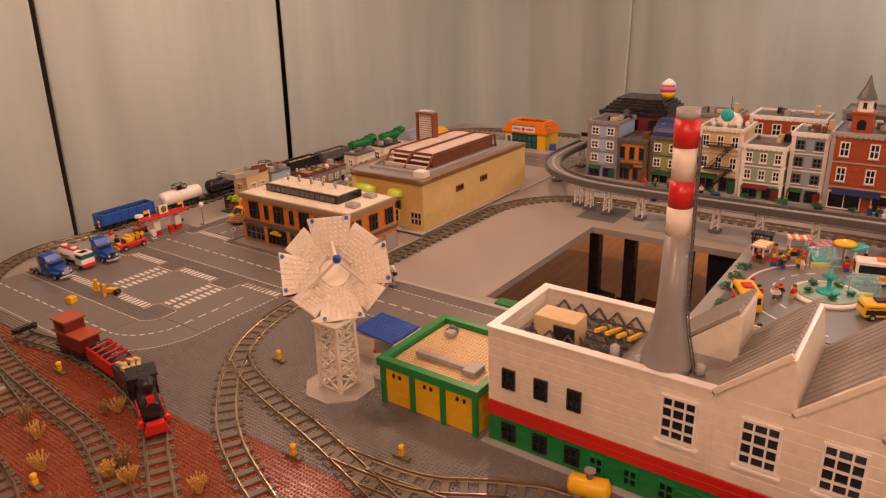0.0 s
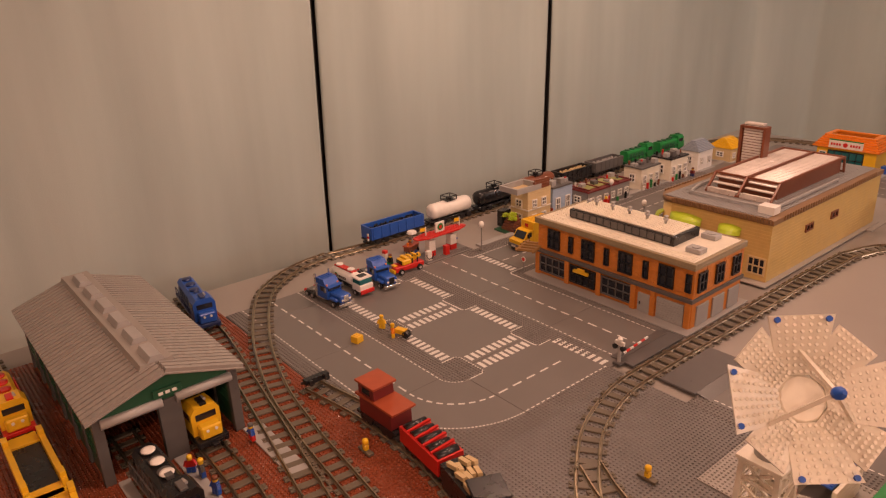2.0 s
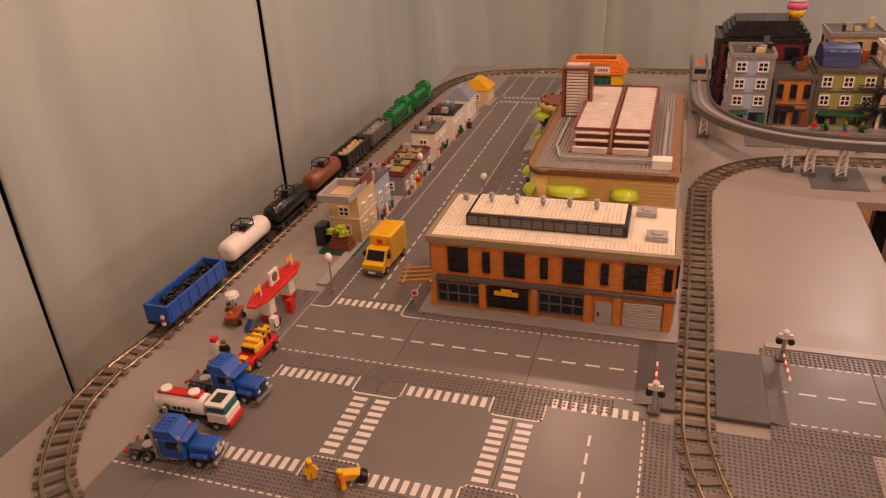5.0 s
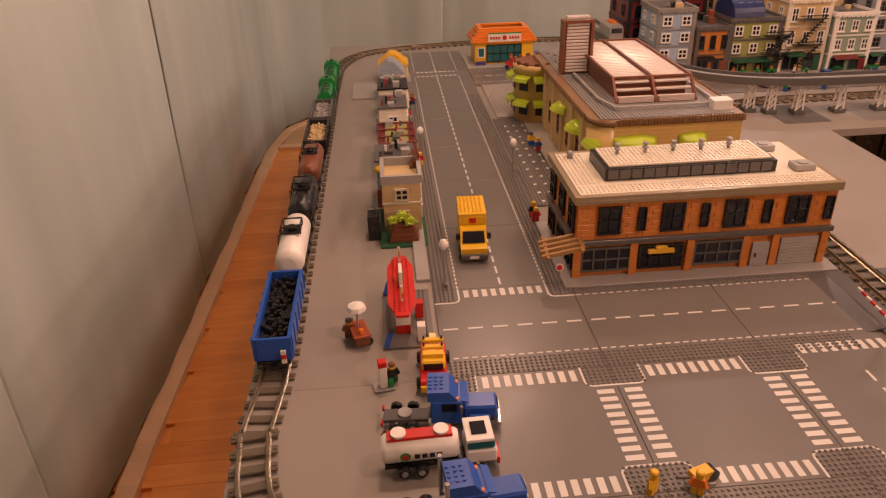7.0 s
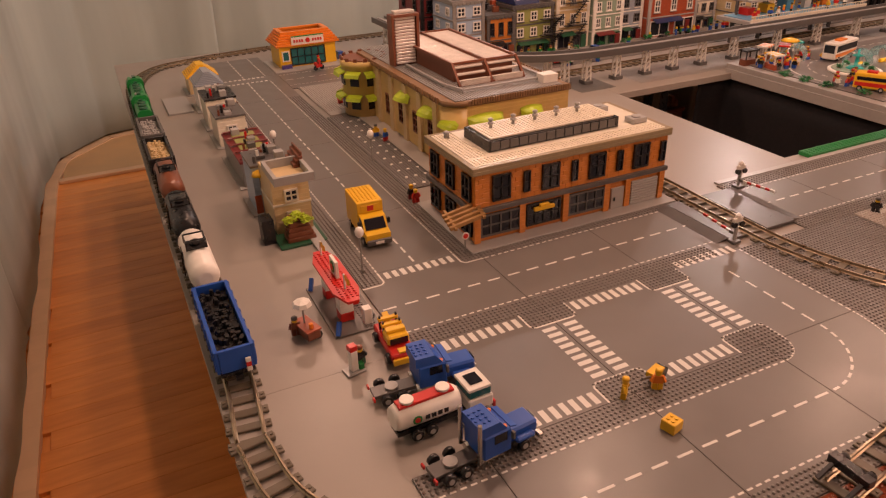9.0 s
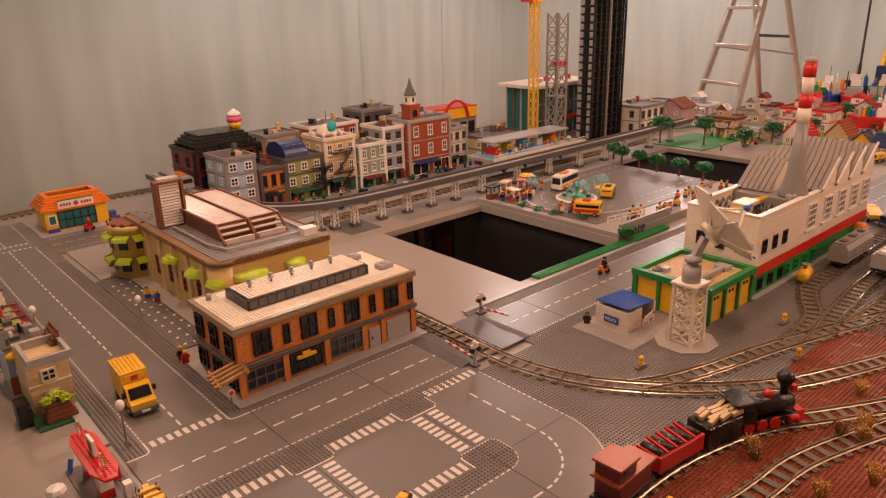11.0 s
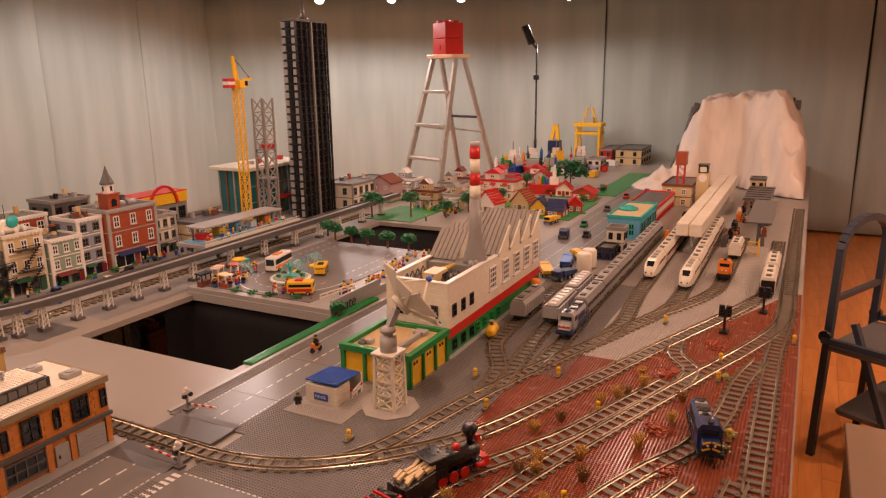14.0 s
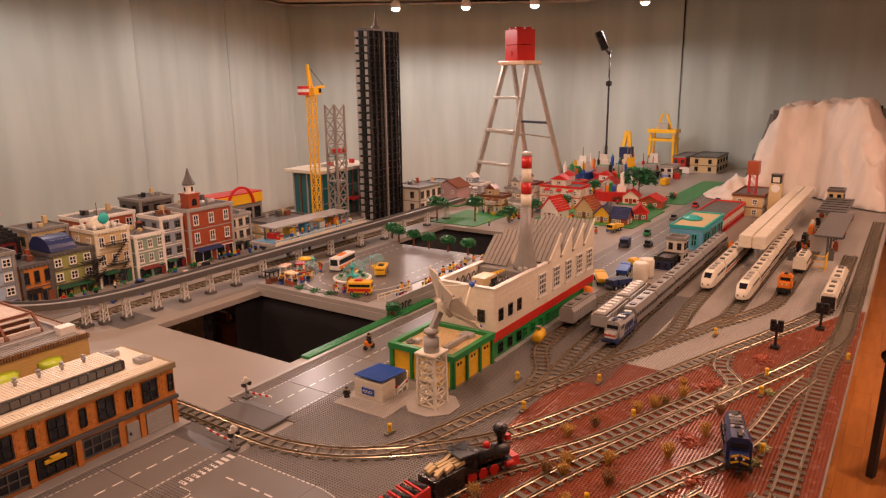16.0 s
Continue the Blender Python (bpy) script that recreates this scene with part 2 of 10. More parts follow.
def wood_floor():
    m, N, L, p = nodes_of("orange_wood_laminate")
    tc = N.new("ShaderNodeTexCoord")
    mp = N.new("ShaderNodeMapping")
    mp.inputs["Scale"].default_value = (6, 0.7, 1)
    L.new(tc.outputs["Object"], mp.inputs["Vector"])
    n1 = N.new("ShaderNodeTexNoise")
    n1.inputs["Scale"].default_value = 6
    n1.inputs["Detail"].default_value = 8
    n1.inputs["Distortion"].default_value = 0.6
    L.new(mp.outputs[0], n1.inputs["Vector"])
    info = N.new("ShaderNodeObjectInfo")
    ad = N.new("ShaderNodeMath")
    ad.operation = "MULTIPLY_ADD"
    L.new(info.outputs["Random"], ad.inputs[0])
    ad.inputs[1].default_value = 0.3
    L.new(n1.outputs[0], ad.inputs[2])
    cr = N.new("ShaderNodeValToRGB")
    cr.color_ramp.elements[0].position, cr.color_ramp.elements[0].color = 0.3, (0.60, 0.205, 0.042, 1)
    cr.color_ramp.elements[1].position, cr.color_ramp.elements[1].color = 0.9, (0.84, 0.34, 0.09, 1)
    L.new(ad.outputs[0], cr.inputs[0])
    L.new(cr.outputs[0], p.inputs["Base Color"])
    p.inputs["Roughness"].default_value = 0.3
    return m


WOOD = wood_floor()
m_glow, _N, _L, _p = nodes_of("lit_bulb")
_p.inputs["Emission Color"].default_value = (1.0, 0.86, 0.68, 1)
_p.inputs["Emission Strength"].default_value = 14.0
GLOW = m_glow

# ---- room ----
XW, XE, YN, YS = -1.0, 6.9, 3.52, -3.6


def rect(bm, x0, x1, y0, y1, z):
    bm.faces.new(V(bm, [(x0, y0, z), (x1, y0, z), (x1, y1, z), (x0, y1, z)]))


bm = B(); box(bm, XW - 0.4, XE + 0.4, YS - 0.2, 5.2, FLOOR - 0.10, FLOOR - 0.012)
floor = solo("floor", bm, WOOD, "orange-brown wood laminate floor under the tables", "floor", kind="structure")
bm = B(); box(bm, XW - 0.4, XE + 0.4, YS - 0.2, 5.2, CEIL, CEIL + 0.1)
solo("ceiling", bm, CEILM, "plain off-white basement ceiling with spot lamps", "ceiling", kind="structure")
# unseen walls; dark grey behind the curtains puts the shade of the gaps into colour
for nm, b in (("wall_south", (XW - 0.4, XE + 0.4, YS - 0.2, YS)), ("wall_west", (XW - 0.4, XW - 0.2, YS, 5.0)), ("wall_east", (XE + 0.2, XE + 0.4, YS, 5.0)), ("wall_north", (XW - 0.2, XE + 0.2, 5.0, 5.2))):
    bm = B(); box(bm, *b, FLOOR - 0.012, CEIL)
    solo(nm, bm, DGREY if nm != "wall_south" else CEILM, "plain wall behind the curtains", "wall", kind="structure")

# curtains: the hanging line in plan, split into panels at the dark gaps
LINE_PTS = [(XW - 0.03, -3.5), (XW - 0.03, 0.6), (XW + 0.02, 2.8), (XW + 0.08, 3.15), (XW + 0.33, 3.44), (XW + 0.7, YN), (1.4, YN), (2.6, 3.6), (5.15, 4.45), (6.6, 2.15), (6.78, 1.88), (6.8, -3.5)]


def along(pts):
    out = []
    for a, b in zip(pts, pts[1:]):
        a, b = Vector(a), Vector(b)
        n = max(2, int((b - a).length / 0.02))
        out += [a.lerp(b, i / n) for i in range(n)]
    out.append(Vector(pts[-1]))
    return out


dense = along(LINE_PTS)
GAPS = [(XW, -1.1), (XW, 0.225), (XW, 1.42), (0.04, YN), (2.76, 3.65), (3.97, 4.06), (6.8, 0.75), (6.8, -1.55)]
cuts = [0] + [min(range(len(dense)), key=lambda i: (dense[i] - Vector(g)).length) for g in GAPS] + [len(dense) - 1]
rng = random.Random(5)
for ci, (a, b) in enumerate(zip(cuts, cuts[1:])):
    if b - a < 4:
        continue
    bm = B()
    rows = []
    ph = rng.random() * 6
    zs = [FLOOR + 0.024 + (CEIL - 0.05 - FLOOR) * k / 10 for k in range(11)]
    i0, i1 = a, b
    for i in range(i0, i1 + 1):
        p = dense[i]
        q = dense[min(i + 1, len(dense) - 1)] - dense[max(i - 1, 0)]
        nrm = Vector((q.y, -q.x)).normalized()
        d = i * 0.02
        col = []
        for k, z in enumerate(zs):
            amp = 0.0025 + 0.003 * k / 10
            off = amp * math.sin(d * 21 + ph + 0.5 * math.sin(k * 0.7 + d * 2)) + 0.007 * math.sin(d * 5.3 + ph * 2 + k * 0.12)
            e = min(i - i0, i1 - i)
            off -= 0.012 * max(0, 1 - e / 3) * (1 if i - i0 < i1 - i else -0.4)
            sway = 0.022 * math.sin(k * 0.33 + ph) * max(0, 1 - e / 12) * (0.2 if p.x > 1.5 else 1.0)
            t = q.normalized()
            sway += (0.011 if p.x < -0.5 else 0.005) * ((i == i0) - (i == i1))
            col.append(bm.verts.new((p.x + nrm.x * off + t.x * sway, p.y + nrm.y * off + t.y * sway, z)))
        rows.append(col)
    for r, s in zip(rows, rows[1:]):
        for k in range(10):
            f = bm.faces.new((r[k], r[k + 1], s[k + 1], s[k]))
            f.smooth = True
    ob = solo("curtain", bm, CURTAIN, "plain grey-green cloth curtain hanging to the floor", "curtain", "curtains round the room")
    sm = ob.modifiers.new("thickness", "SOLIDIFY")
    sm.thickness = 0.004
bm = B()
for a, b in zip(LINE_PTS, LINE_PTS[1:]):
    beam(bm, (*a, CEIL - 0.03), (*b, CEIL - 0.03), 0.02, 0.02)
solo("curtain_rail", bm, ALU, "thin metal curtain rail fixed under the ceiling", "curtain rail")
bm = B()
pts = [(x, y) for x, y in along([(XW - 0.002, -3.4), (XW - 0.002, 0.6), (XW + 0.048, 2.8), (XW + 0.105, 3.13), (XW + 0.345, 3.41), (XW + 0.71, YN - 0.03), (1.0, YN - 0.03)])]
for (ax_, ay_), (bx_, by_) in zip(pts[::4], pts[4::4]):
    beam(bm, (ax_, ay_, FLOOR + 0.006), (bx_, by_, FLOOR + 0.006), 0.05, 0.024)
solo("baseboard", bm, TRIM, "pale wood skirting strip along the curtain", "baseboard", kind="structure")

bm = B(); box(bm, -0.90, 3.2, 2.86, 3.60, FLOOR, FLOOR + 0.012, 0.002)
solo("floor_border", bm, plastic("light_tan_floor_panel", (0.60, 0.38, 0.19), 0.45, 0.12, 12), "light tan wood border of the floor at the far curtain", "floor border", kind="structure")
bm = B(); box(bm, -0.92, 3.2, 2.815, 2.858, FLOOR, FLOOR + 0.018, 0.003)
solo("trim", bm, TRIM, "pale wood strip across the floor", "trim", kind="structure")

# floor boards in the strips that show
plank = B(); box(plank, -0.038, 0.038, -0.3, 0.3, -0.012, 0, 0.001)
plank = mesh_of("floor_board", plank, WOOD)
n = 0
for j in range(58):
    share("floor_board", plank, floor, pose(-0.74 + (0.09, -0.02, 0.05)[j % 3], -1.2 + j * 0.0765, FLOOR, 0, 0, 90))
for i in range(14):
    for j in range(11):
        share("floor_board", plank, floor, pose(1.3 + j * 0.602 + (i % 3) * 0.2, -2.05 + i * 0.0765, FLOOR, 0, 0, 90))

# ---- tables ----
PIT = (0.95, 1.465, 0.312, 1.0)
PIT2 = (2.40, 3.03, 0.42, 1.09)
TW, TN, TS = -0.556, 2.40, -1.20
bm = B()
TOPS = [(TW, 2.0, TS, 0.0), (2.0, 6.75, TS, 0.0), (TW, PIT[0], 0.0, TN), (PIT[0], PIT[1], 0.0, PIT[2]), (PIT[0], PIT[1], PIT[3], TN), (PIT[1], PIT2[0], 0.0, TN),
        (PIT2[0], PIT2[1], 0.0, PIT2[2]), (PIT2[0], PIT2[1], PIT2[3], TN), (PIT2[1], 4.2, 0.0, 1.9), (4.2, 6.75, 0.0, 1.22)]
for t in TOPS:
    box(bm, *t, -0.022, 0, 0.0005)
solo("ground", bm, TABLE, "grey-painted board table top that carries the toy city", "table top", kind="structure")
legm = B(); box(legm, -0.02, 0.02, -0.02, 0.02, FLOOR, -0.022, 0.002)
legm = mesh_of("table_leg", legm, BLACK)
for k, (x, y) in enumerate([(x, y) for x in (-0.45, 0.86, 1.6, 2.2, 3.2, 4.5, 6.1) for y in (-1.0, 0.1, 1.25, 2.4) if not (x > 4.2 and y > 1.2)] + [(1.05, 1.12), (1.25, 1.12)]):
    ob = new("table_leg", legm)
    ob.location = (x, y, 0)
    tagged(ob, "square black post under the table top", "table leg", "table legs")

# ---- base plates ----
def stud_field(name, rects, z, mat, parent, skip=()):
    """Rows of small round studs over the given rectangles, one mesh."""
    pts = []
    for x0, x1, y0, y1 in rects:
        nx, ny = int(round((x1 - x0) / S)), int(round((y1 - y0) / S))
        gx, gy = np.meshgrid(x0 + (np.arange(nx) + 0.5) * S, y0 + (np.arange(ny) + 0.5) * S)
        pts.append(np.c_[gx.ravel(), gy.ravel()])
    pts = np.concatenate(pts)
    for t in skip:
        pts = pts[~t(pts[:, 0], pts[:, 1])]
    k, n = 6, len(pts)
    a = np.arange(k) * 2 * np.pi / k
    unit = np.r_[np.c_[0.0025 * np.cos(a), 0.0025 * np.sin(a), 0 * a], np.c_[0.0023 * np.cos(a), 0.0023 * np.sin(a), 0 * a + 0.0017]]
    co = (unit[None] + np.c_[pts, np.full(n, z)][:, None]).reshape(-1, 3)
    quads = np.array([[i, (i + 1) % k, k + (i + 1) % k, k + i] for i in range(k)])
    top = np.arange(k, 2 * k)
    me = bpy.data.meshes.new(name)
    me.vertices.add(len(co))
    me.vertices.foreach_set("co", co.ravel())
    off = np.arange(n)[:, None] * 2 * k
    loops = np.concatenate([(quads.ravel()[None] + off), (top[None] + off)], axis=1)
    per = np.array([4] * k + [k])
    starts = np.concatenate([[0], np.cumsum(per)[:-1]])
    me.loops.add(loops.size)
    me.loops.foreach_set("vertex_index", loops.ravel())
    me.polygons.add(n * (k + 1))
    me.polygons.foreach_set("loop_start", (starts[None] + np.arange(n)[:, None] * (4 * k + k)).ravel())
    me.update(calc_edges=True)
    me.materials.append(mat)
    ob = new(name, me)
    ob.parent = parent
    tagged(ob, kind="stuff")
    return ob


def plate_slab(x0, x1, y0, y1, mat, label, z=0.0032, group="studded base plates"):
    th = thing("base_plate", pose(0, 0, 0), label, "base plate", group)
    bm = B()
    box(bm, x0 + 0.0002, x1 - 0.0002, y0 + 0.0002, y1 - 0.0002, 0.0002, z, 0.0004)
    part("slab", bm, mat, th)
    return th


def tower_pad(x, y):
    return (abs(x - 0.937) < 0.06) & (abs(y + 0.25) < 0.06)


BZ = 0.0032
# grey plates between the loop of track, the road and the works
for x0, x1, y0, y1 in ((0.512, 0.88, -0.40, 0.0), (0.88, 1.30, -0.48, 0.0), (0.512, 0.88, -0.52, -0.40)):
    t = plate_slab(x0, x1, y0, y1, PLATEGREY, "dark grey studded base plate on the table")
    stud_field("stud_field", [(x0, x1, y0, y1)], BZ, PLATEGREY, t, [tower_pad, lambda x, y: (x > 1.05) & (y > -0.245), lambda x, y: (x > 0.80) & (x < 1.03) & (y > -0.19) & (y < 0.0)])
t = plate_slab(1.30, 2.3, -0.60, -0.236, PLATEGREY, "dark grey studded base plate beside the works")
stud_field("stud_field", [(1.30, 2.3, -0.60, -0.236)], BZ, PLATEGREY, t)
t = plate_slab(1.5, 4.4, -1.196, -0.60, PLATELIGHT, "light grey studded base plate under the station tracks")
stud_field("stud_field", [(1.5, 3.3, -1.196, -0.60)], BZ, PLATELIGHT, t, [lambda x, y: y < -0.75 - (x - 1.5) * 0.42])
# red-brown yard plates
BRN = [(0.512, 1.5, -1.196, -0.52), (-0.45, 0.512, -1.196, -0.514), (0.88, 1.30, -0.52, -0.48)]
for r in BRN:
    t = plate_slab(*r, PLATEBROWN, "red-brown studded base plate in the rail yard")
    stud_field("stud_field", [r], BZ, PLATEBROWN, t)
bm = B()
extrude(bm, [(1.5, -1.196), (2.45, -1.196), (2.45, -1.16), (1.5, -0.76)], "z", BZ + 0.0004, BZ + 0.0012)
t = solo("base_plate", bm, PLATEBROWN, "red-brown studded wedge of the rail yard", "base plate", "studded base plates")
stud_field("stud_field", [(1.5, 2.4, -1.196, -0.76)], BZ + 0.0010, PLATEBROWN, t, [lambda x, y: y > -0.77 - (x - 1.5) * 0.42])
# light pads of the police hut and the tower
t = plate_slab(0.80, 1.03, -0.19, -0.004, PLATELIGHT, "light grey studded plate under the police hut", 0.0062)
stud_field("stud_field", [(0.80, 1.03, -0.19, -0.004)], 0.0062, PLATELIGHT, t, [lambda x, y: (x > 0.86) & (x < 1.01) & (y > -0.135) & (y < -0.02)])
bm = B()
extrude(bm, [(0.937 + 0.078 * math.cos(a), -0.25 + 0.078 * math.sin(a)) for a in [math.pi / 4 * k + math.pi / 8 for k in range(8)]], "z", 0.0002, 0.0075)
solo("tower_plate", bm, PLATELIGHT, "light grey eight-sided plate under the lattice tower", "base plate")

# ---- roads ----
RZ = 0.0034
HW = 0.082


def dash(bm, a, b, w=0.003, on=0.02, off=0.02, z=RZ + 0.0003, h=0.0003):
    a, b = Vector((*a, z)), Vector((*b, z))
    d = b - a
    n = max(1, int(d.length / (on + off) + 0.5))
    u = d / n
    for i in range(n):
        p = a + u * (i + 0.5 * off / (on + off))
        beam(bm, p, p + u * on / (on + off), w, h)


def road_plate(x0, x1, y0, y1, name="road_plate"):
    th = thing(name, pose(0, 0, 0), "smooth dark grey road plate with white printed lines", "road plate", "road plates")
    bm = B()
    box(bm, x0 + 0.0004, x1 - 0.0004, y0 + 0.0004, y1 - 0.0004, 0.0002, RZ, 0.0005)
    part("slab", bm, ROAD, th)
    return th


def lines(th, fn):
    bm = B()
    fn(bm)
    tagged(part("road_line", bm, LINE, th, "white printed road line"), kind="stuff")


def zebra(bm, x0, x1, y0, y1, along_x=True, n=9):
    for i in range(n):
        if along_x:
            w = (x1 - x0) / n
            a = x0 + i * w + w * 0.22
            beam(bm, (a + w * 0.28, y0, RZ + 0.0003), (a + w * 0.28, y1, RZ + 0.0003), w * 0.56, 0.0003)
        else:
            w = (y1 - y0) / n
            a = y0 + (i + 0.5) * w
            beam(bm, (x0, a, RZ + 0.0003), (x1, a, RZ + 0.0003), w * 0.56, 0.0003)


def ew(x0, x1, y0, south=True, north=True, studs=True):
    """A straight east-west road plate."""
    th = road_plate(x0, x1, y0, y0 + P)
    c = y0 + P / 2

    def fn(bm):
        dash(bm, (x0, c), (x1, c), 0.0042, 0.026, 0.017)
        if north:
            dash(bm, (x0, c + HW), (x1, c + HW), 0.003, 0.009, 0.006)
        if south:
            dash(bm, (x0, c - HW), (x1, c - HW), 0.003, 0.009, 0.006)
    lines(th, fn)
    r = ([(x0, x1, c + HW + 0.004, y0 + P)] if north else []) + ([(x0, x1, y0, c - HW - 0.004)] if south else [])
    if r and studs:
        stud_field("stud_field", r, RZ, ROAD, th)
    return th


def ns(x0, y0, y1, west=True, east=True, studs=True):
    th = road_plate(x0, x0 + P, y0, y1)
    c = x0 + P / 2

    def fn(bm):
        dash(bm, (c, y0), (c, y1), 0.0042, 0.026, 0.017)
        if west:
            dash(bm, (c - HW, y0), (c - HW, y1), 0.003, 0.009, 0.006)
        if east:
            dash(bm, (c + HW, y0), (c + HW, y1), 0.003, 0.009, 0.006)
    lines(th, fn)
    r = ([(c + HW + 0.004, x0 + P, y0, y1)] if east else []) + ([(x0, c - HW - 0.004, y0, y1)] if west else [])
    if studs:
        stud_field("stud_field", r, RZ, ROAD, th)
    return th


def corner_mark(bm, cx, cy, sx, sy, a, r=0.012):
    """A rounded kerb line round a studded block that reaches a from (cx, cy) along sx and sy."""
    pts = [(cx + sx * a, cy)]
    for k in range(7):
        w = math.pi / 2 * k / 6
        pts.append((cx + sx * (a - r + r * math.cos(w)), cy + sy * (a - r + r * math.sin(w))))
    pts.append((cx, cy + sy * a))
    for p, q in zip(pts, pts[1:]):
        beam(bm, (*p, RZ + 0.0003), (*q, RZ + 0.0003), 0.0035, 0.0003)


# west street junction, straight plate and the plate at the level crossing
th = road_plate(-P, 0, 0, P)


def fn(bm):
    dash(bm, (-P, P / 2), (0, P / 2), 0.0042, 0.026, 0.017)
    dash(bm, (-P, P / 2 - HW), (0, P / 2 - HW), 0.003, 0.009, 0.006)
    zebra(bm, -P / 2 - HW + 0.006, -P / 2 + HW - 0.006, P - 0.03, P - 0.006)
    for s in (-1, 1):
        corner_mark(bm, -P / 2 + s * P / 2, P, -s, -1, P / 2 - HW)


lines(th, fn)
stud_field("stud_field", [(-P, 0, 0, P / 2 - HW - 0.004), (-P, -P / 2 - HW - 0.004, P / 2 + HW + 0.004, P), (-P / 2 + HW + 0.004, 0, P / 2 + HW + 0.004, P)], RZ, ROAD, th)
ew(0, P, 0)
ew(P, 0.475, 0, studs=False)
stud_field("stud_field", [(P, 0.475, P / 2 + HW + 0.004, P), (P, 0.42, 0, P / 2 - HW - 0.004)], RZ, ROAD, bpy.data.objects["road_plate"])
# street to the north
for k in range(9):
    if k < 6:
        ns(-P, P + k * P, P + (k + 1) * P, studs=k < 5)
ns(-P, 1.87, 2.2, studs=False)
th = road_plate(-P, 0, 1.79, 1.87)
lines(th, lambda bm: [dash(bm, (-P + 0.05, y), (-0.05, y), 0.012, 0.010, 0.007) for y in (1.80, 1.86)])
ew(0.0, 0.52, 1.64, studs=False)
# the square with its crossings, and the plot west of it
Q = P / 2 - HW
for x0 in (0.0, -P):
    th = road_plate(x0, x0 + P, -P, 0)

    def fn(bm, x0=x0):
        for s, t in ((0, 0), (1, 0), (0, 1), (1, 1)):
            cx, cy = x0 + s * P, -t * P
            corner_mark(bm, cx, cy, 1 - 2 * s, -1 + 2 * t, Q)
        zebra(bm, x0 + Q + 0.006, x0 + P - Q - 0.006, -0.032, -0.006)
        zebra(bm, x0 + Q + 0.006, x0 + P - Q - 0.006, -P + 0.006, -P + 0.032)
        zebra(bm, x0 + P - 0.034, x0 + P - 0.008, -P + Q + 0.006, -Q - 0.006, False)
        if x0 == 0:
            zebra(bm, x0 + 0.008, x0 + 0.034, -P + Q + 0.006, -Q - 0.006, False)
    lines(th, fn)
    stud_field("stud_field", [(x0 + s * (P - Q), x0 + s * (P - Q) + Q, -Q - t * (P - Q), -t * (P - Q)) for s in (0, 1) for t in (0, 1)], RZ, ROAD, th)
# ring road east of the square
th = road_plate(P, 2 * P, -P, 0)


def fn(bm):
    c = P * 1.5
    dash(bm, (c, -P), (c, -0.05), 0.0042, 0.026, 0.017)
    dash(bm, (c + HW, -P), (c + HW, 0), 0.003, 0.009, 0.006)
    zebra(bm, c - HW + 0.006, c + HW - 0.006, -0.006, 0.018)
    zebra(bm, P + 0.008, P + 0.034, -P + Q + 0.006, -Q - 0.006, False)
    for t in (0, 1):
        corner_mark(bm, P, -t * P, 1, -1 + 2 * t, Q)


lines(th, fn)
stud_field("stud_field", [(P, P + Q, -Q, 0), (P, P + Q, -P, -P + Q), (2 * P - Q + 0.003, 2 * P, -P, 0)], RZ, ROAD, th)
th = road_plate(P, 2 * P, -2 * P, -P)


def arc(cx, cy, r, a0, a1, n):
    return [(cx + r * math.cos(radians(a0 + (a1 - a0) * k / n)), cy + r * math.sin(radians(a0 + (a1 - a0) * k / n))) for k in range(n + 1)]


def fn(bm):
    for r, n, w in ((P / 2, 9, 0.0042), (P / 2 + HW, 44, 0.003), (P / 2 - HW, 10, 0.003)):
        pts = arc(P, -P, r, 0, -90, n * 5)
        for k in range(n):
            for j in range(3):
                beam(bm, (*pts[k * 5 + j + 1], RZ + 0.0003), (*pts[k * 5 + j + 2], RZ + 0.0003), w, 0.0003)


lines(th, fn)
stud_field("stud_field", [(P, 2 * P, -2 * P, -P)], RZ, ROAD, th, [lambda x, y: np.hypot(x - P, y + P) < P / 2 + HW + 0.005])
stud_field("stud_field", [(P, P + Q, -P - Q, -P)], RZ, ROAD, th, [lambda x, y: np.hypot(x - P, y + P) > Q])
for x0, x1 in ((0, P), (-P, 0), (-0.36, -P)):
    ew(x0, x1, -2 * P)
# road east of the crossing
for x0, x1 in ((0.66, 0.84), (0.84, 1.096), (1.096, 1.352), (1.352, 1.608), (1.608, 1.864), (1.864, 2.12), (2.12, 2.376), (2.376, 2.632), (2.632, 2.888), (2.888, 3.4), (3.4, 3.9), (3.9, 4.4), (4.4, 4.9)):
    yo = 0.0 if x1 < 2.2 else (-0.11 if x1 < 2.4 else -0.246)
    th = road_plate(x0, x1, yo, yo + P)

    def fn(bm, x0=x0, x1=x1, yo=yo):
        dash(bm, (x0, yo + P / 2), (x1, yo + P / 2), 0.0042, 0.026, 0.017)
        for y in (P / 2 - HW, P / 2 + HW):
            dash(bm, (x0, yo + y), (x1, yo + y), 0.003, 0.009, 0.006)
    lines(th, fn)
    if x1 < 2:
        stud_field("stud_field", [(x0, x1, 0.214, P), (x0, x1, 0.0, 0.042)], RZ, ROAD, th)
for b, slope in (((0.475, 0.512), 1), ((0.578, 0.66), -1)):
    th = thing("crossing_ramp", pose(0, 0, 0), "dark grey tiled ramp up to the track", "ramp", "ramps at the level crossing")
    bm = B()
    box(bm, b[0], b[1], 0.03, 0.222, 0.0036, 0.0098, 0.0008)
    part("deck", bm, DGREY, th)
    bm = B()
    w = 0.03
    x = b[0] if slope > 0 else b[1]
    extrude(bm, [(x, 0.0036), (x - slope * w, 0.0036), (x, 0.0096)], "y", 0.036, 0.224)
    part("slope", bm, DGREY, th)
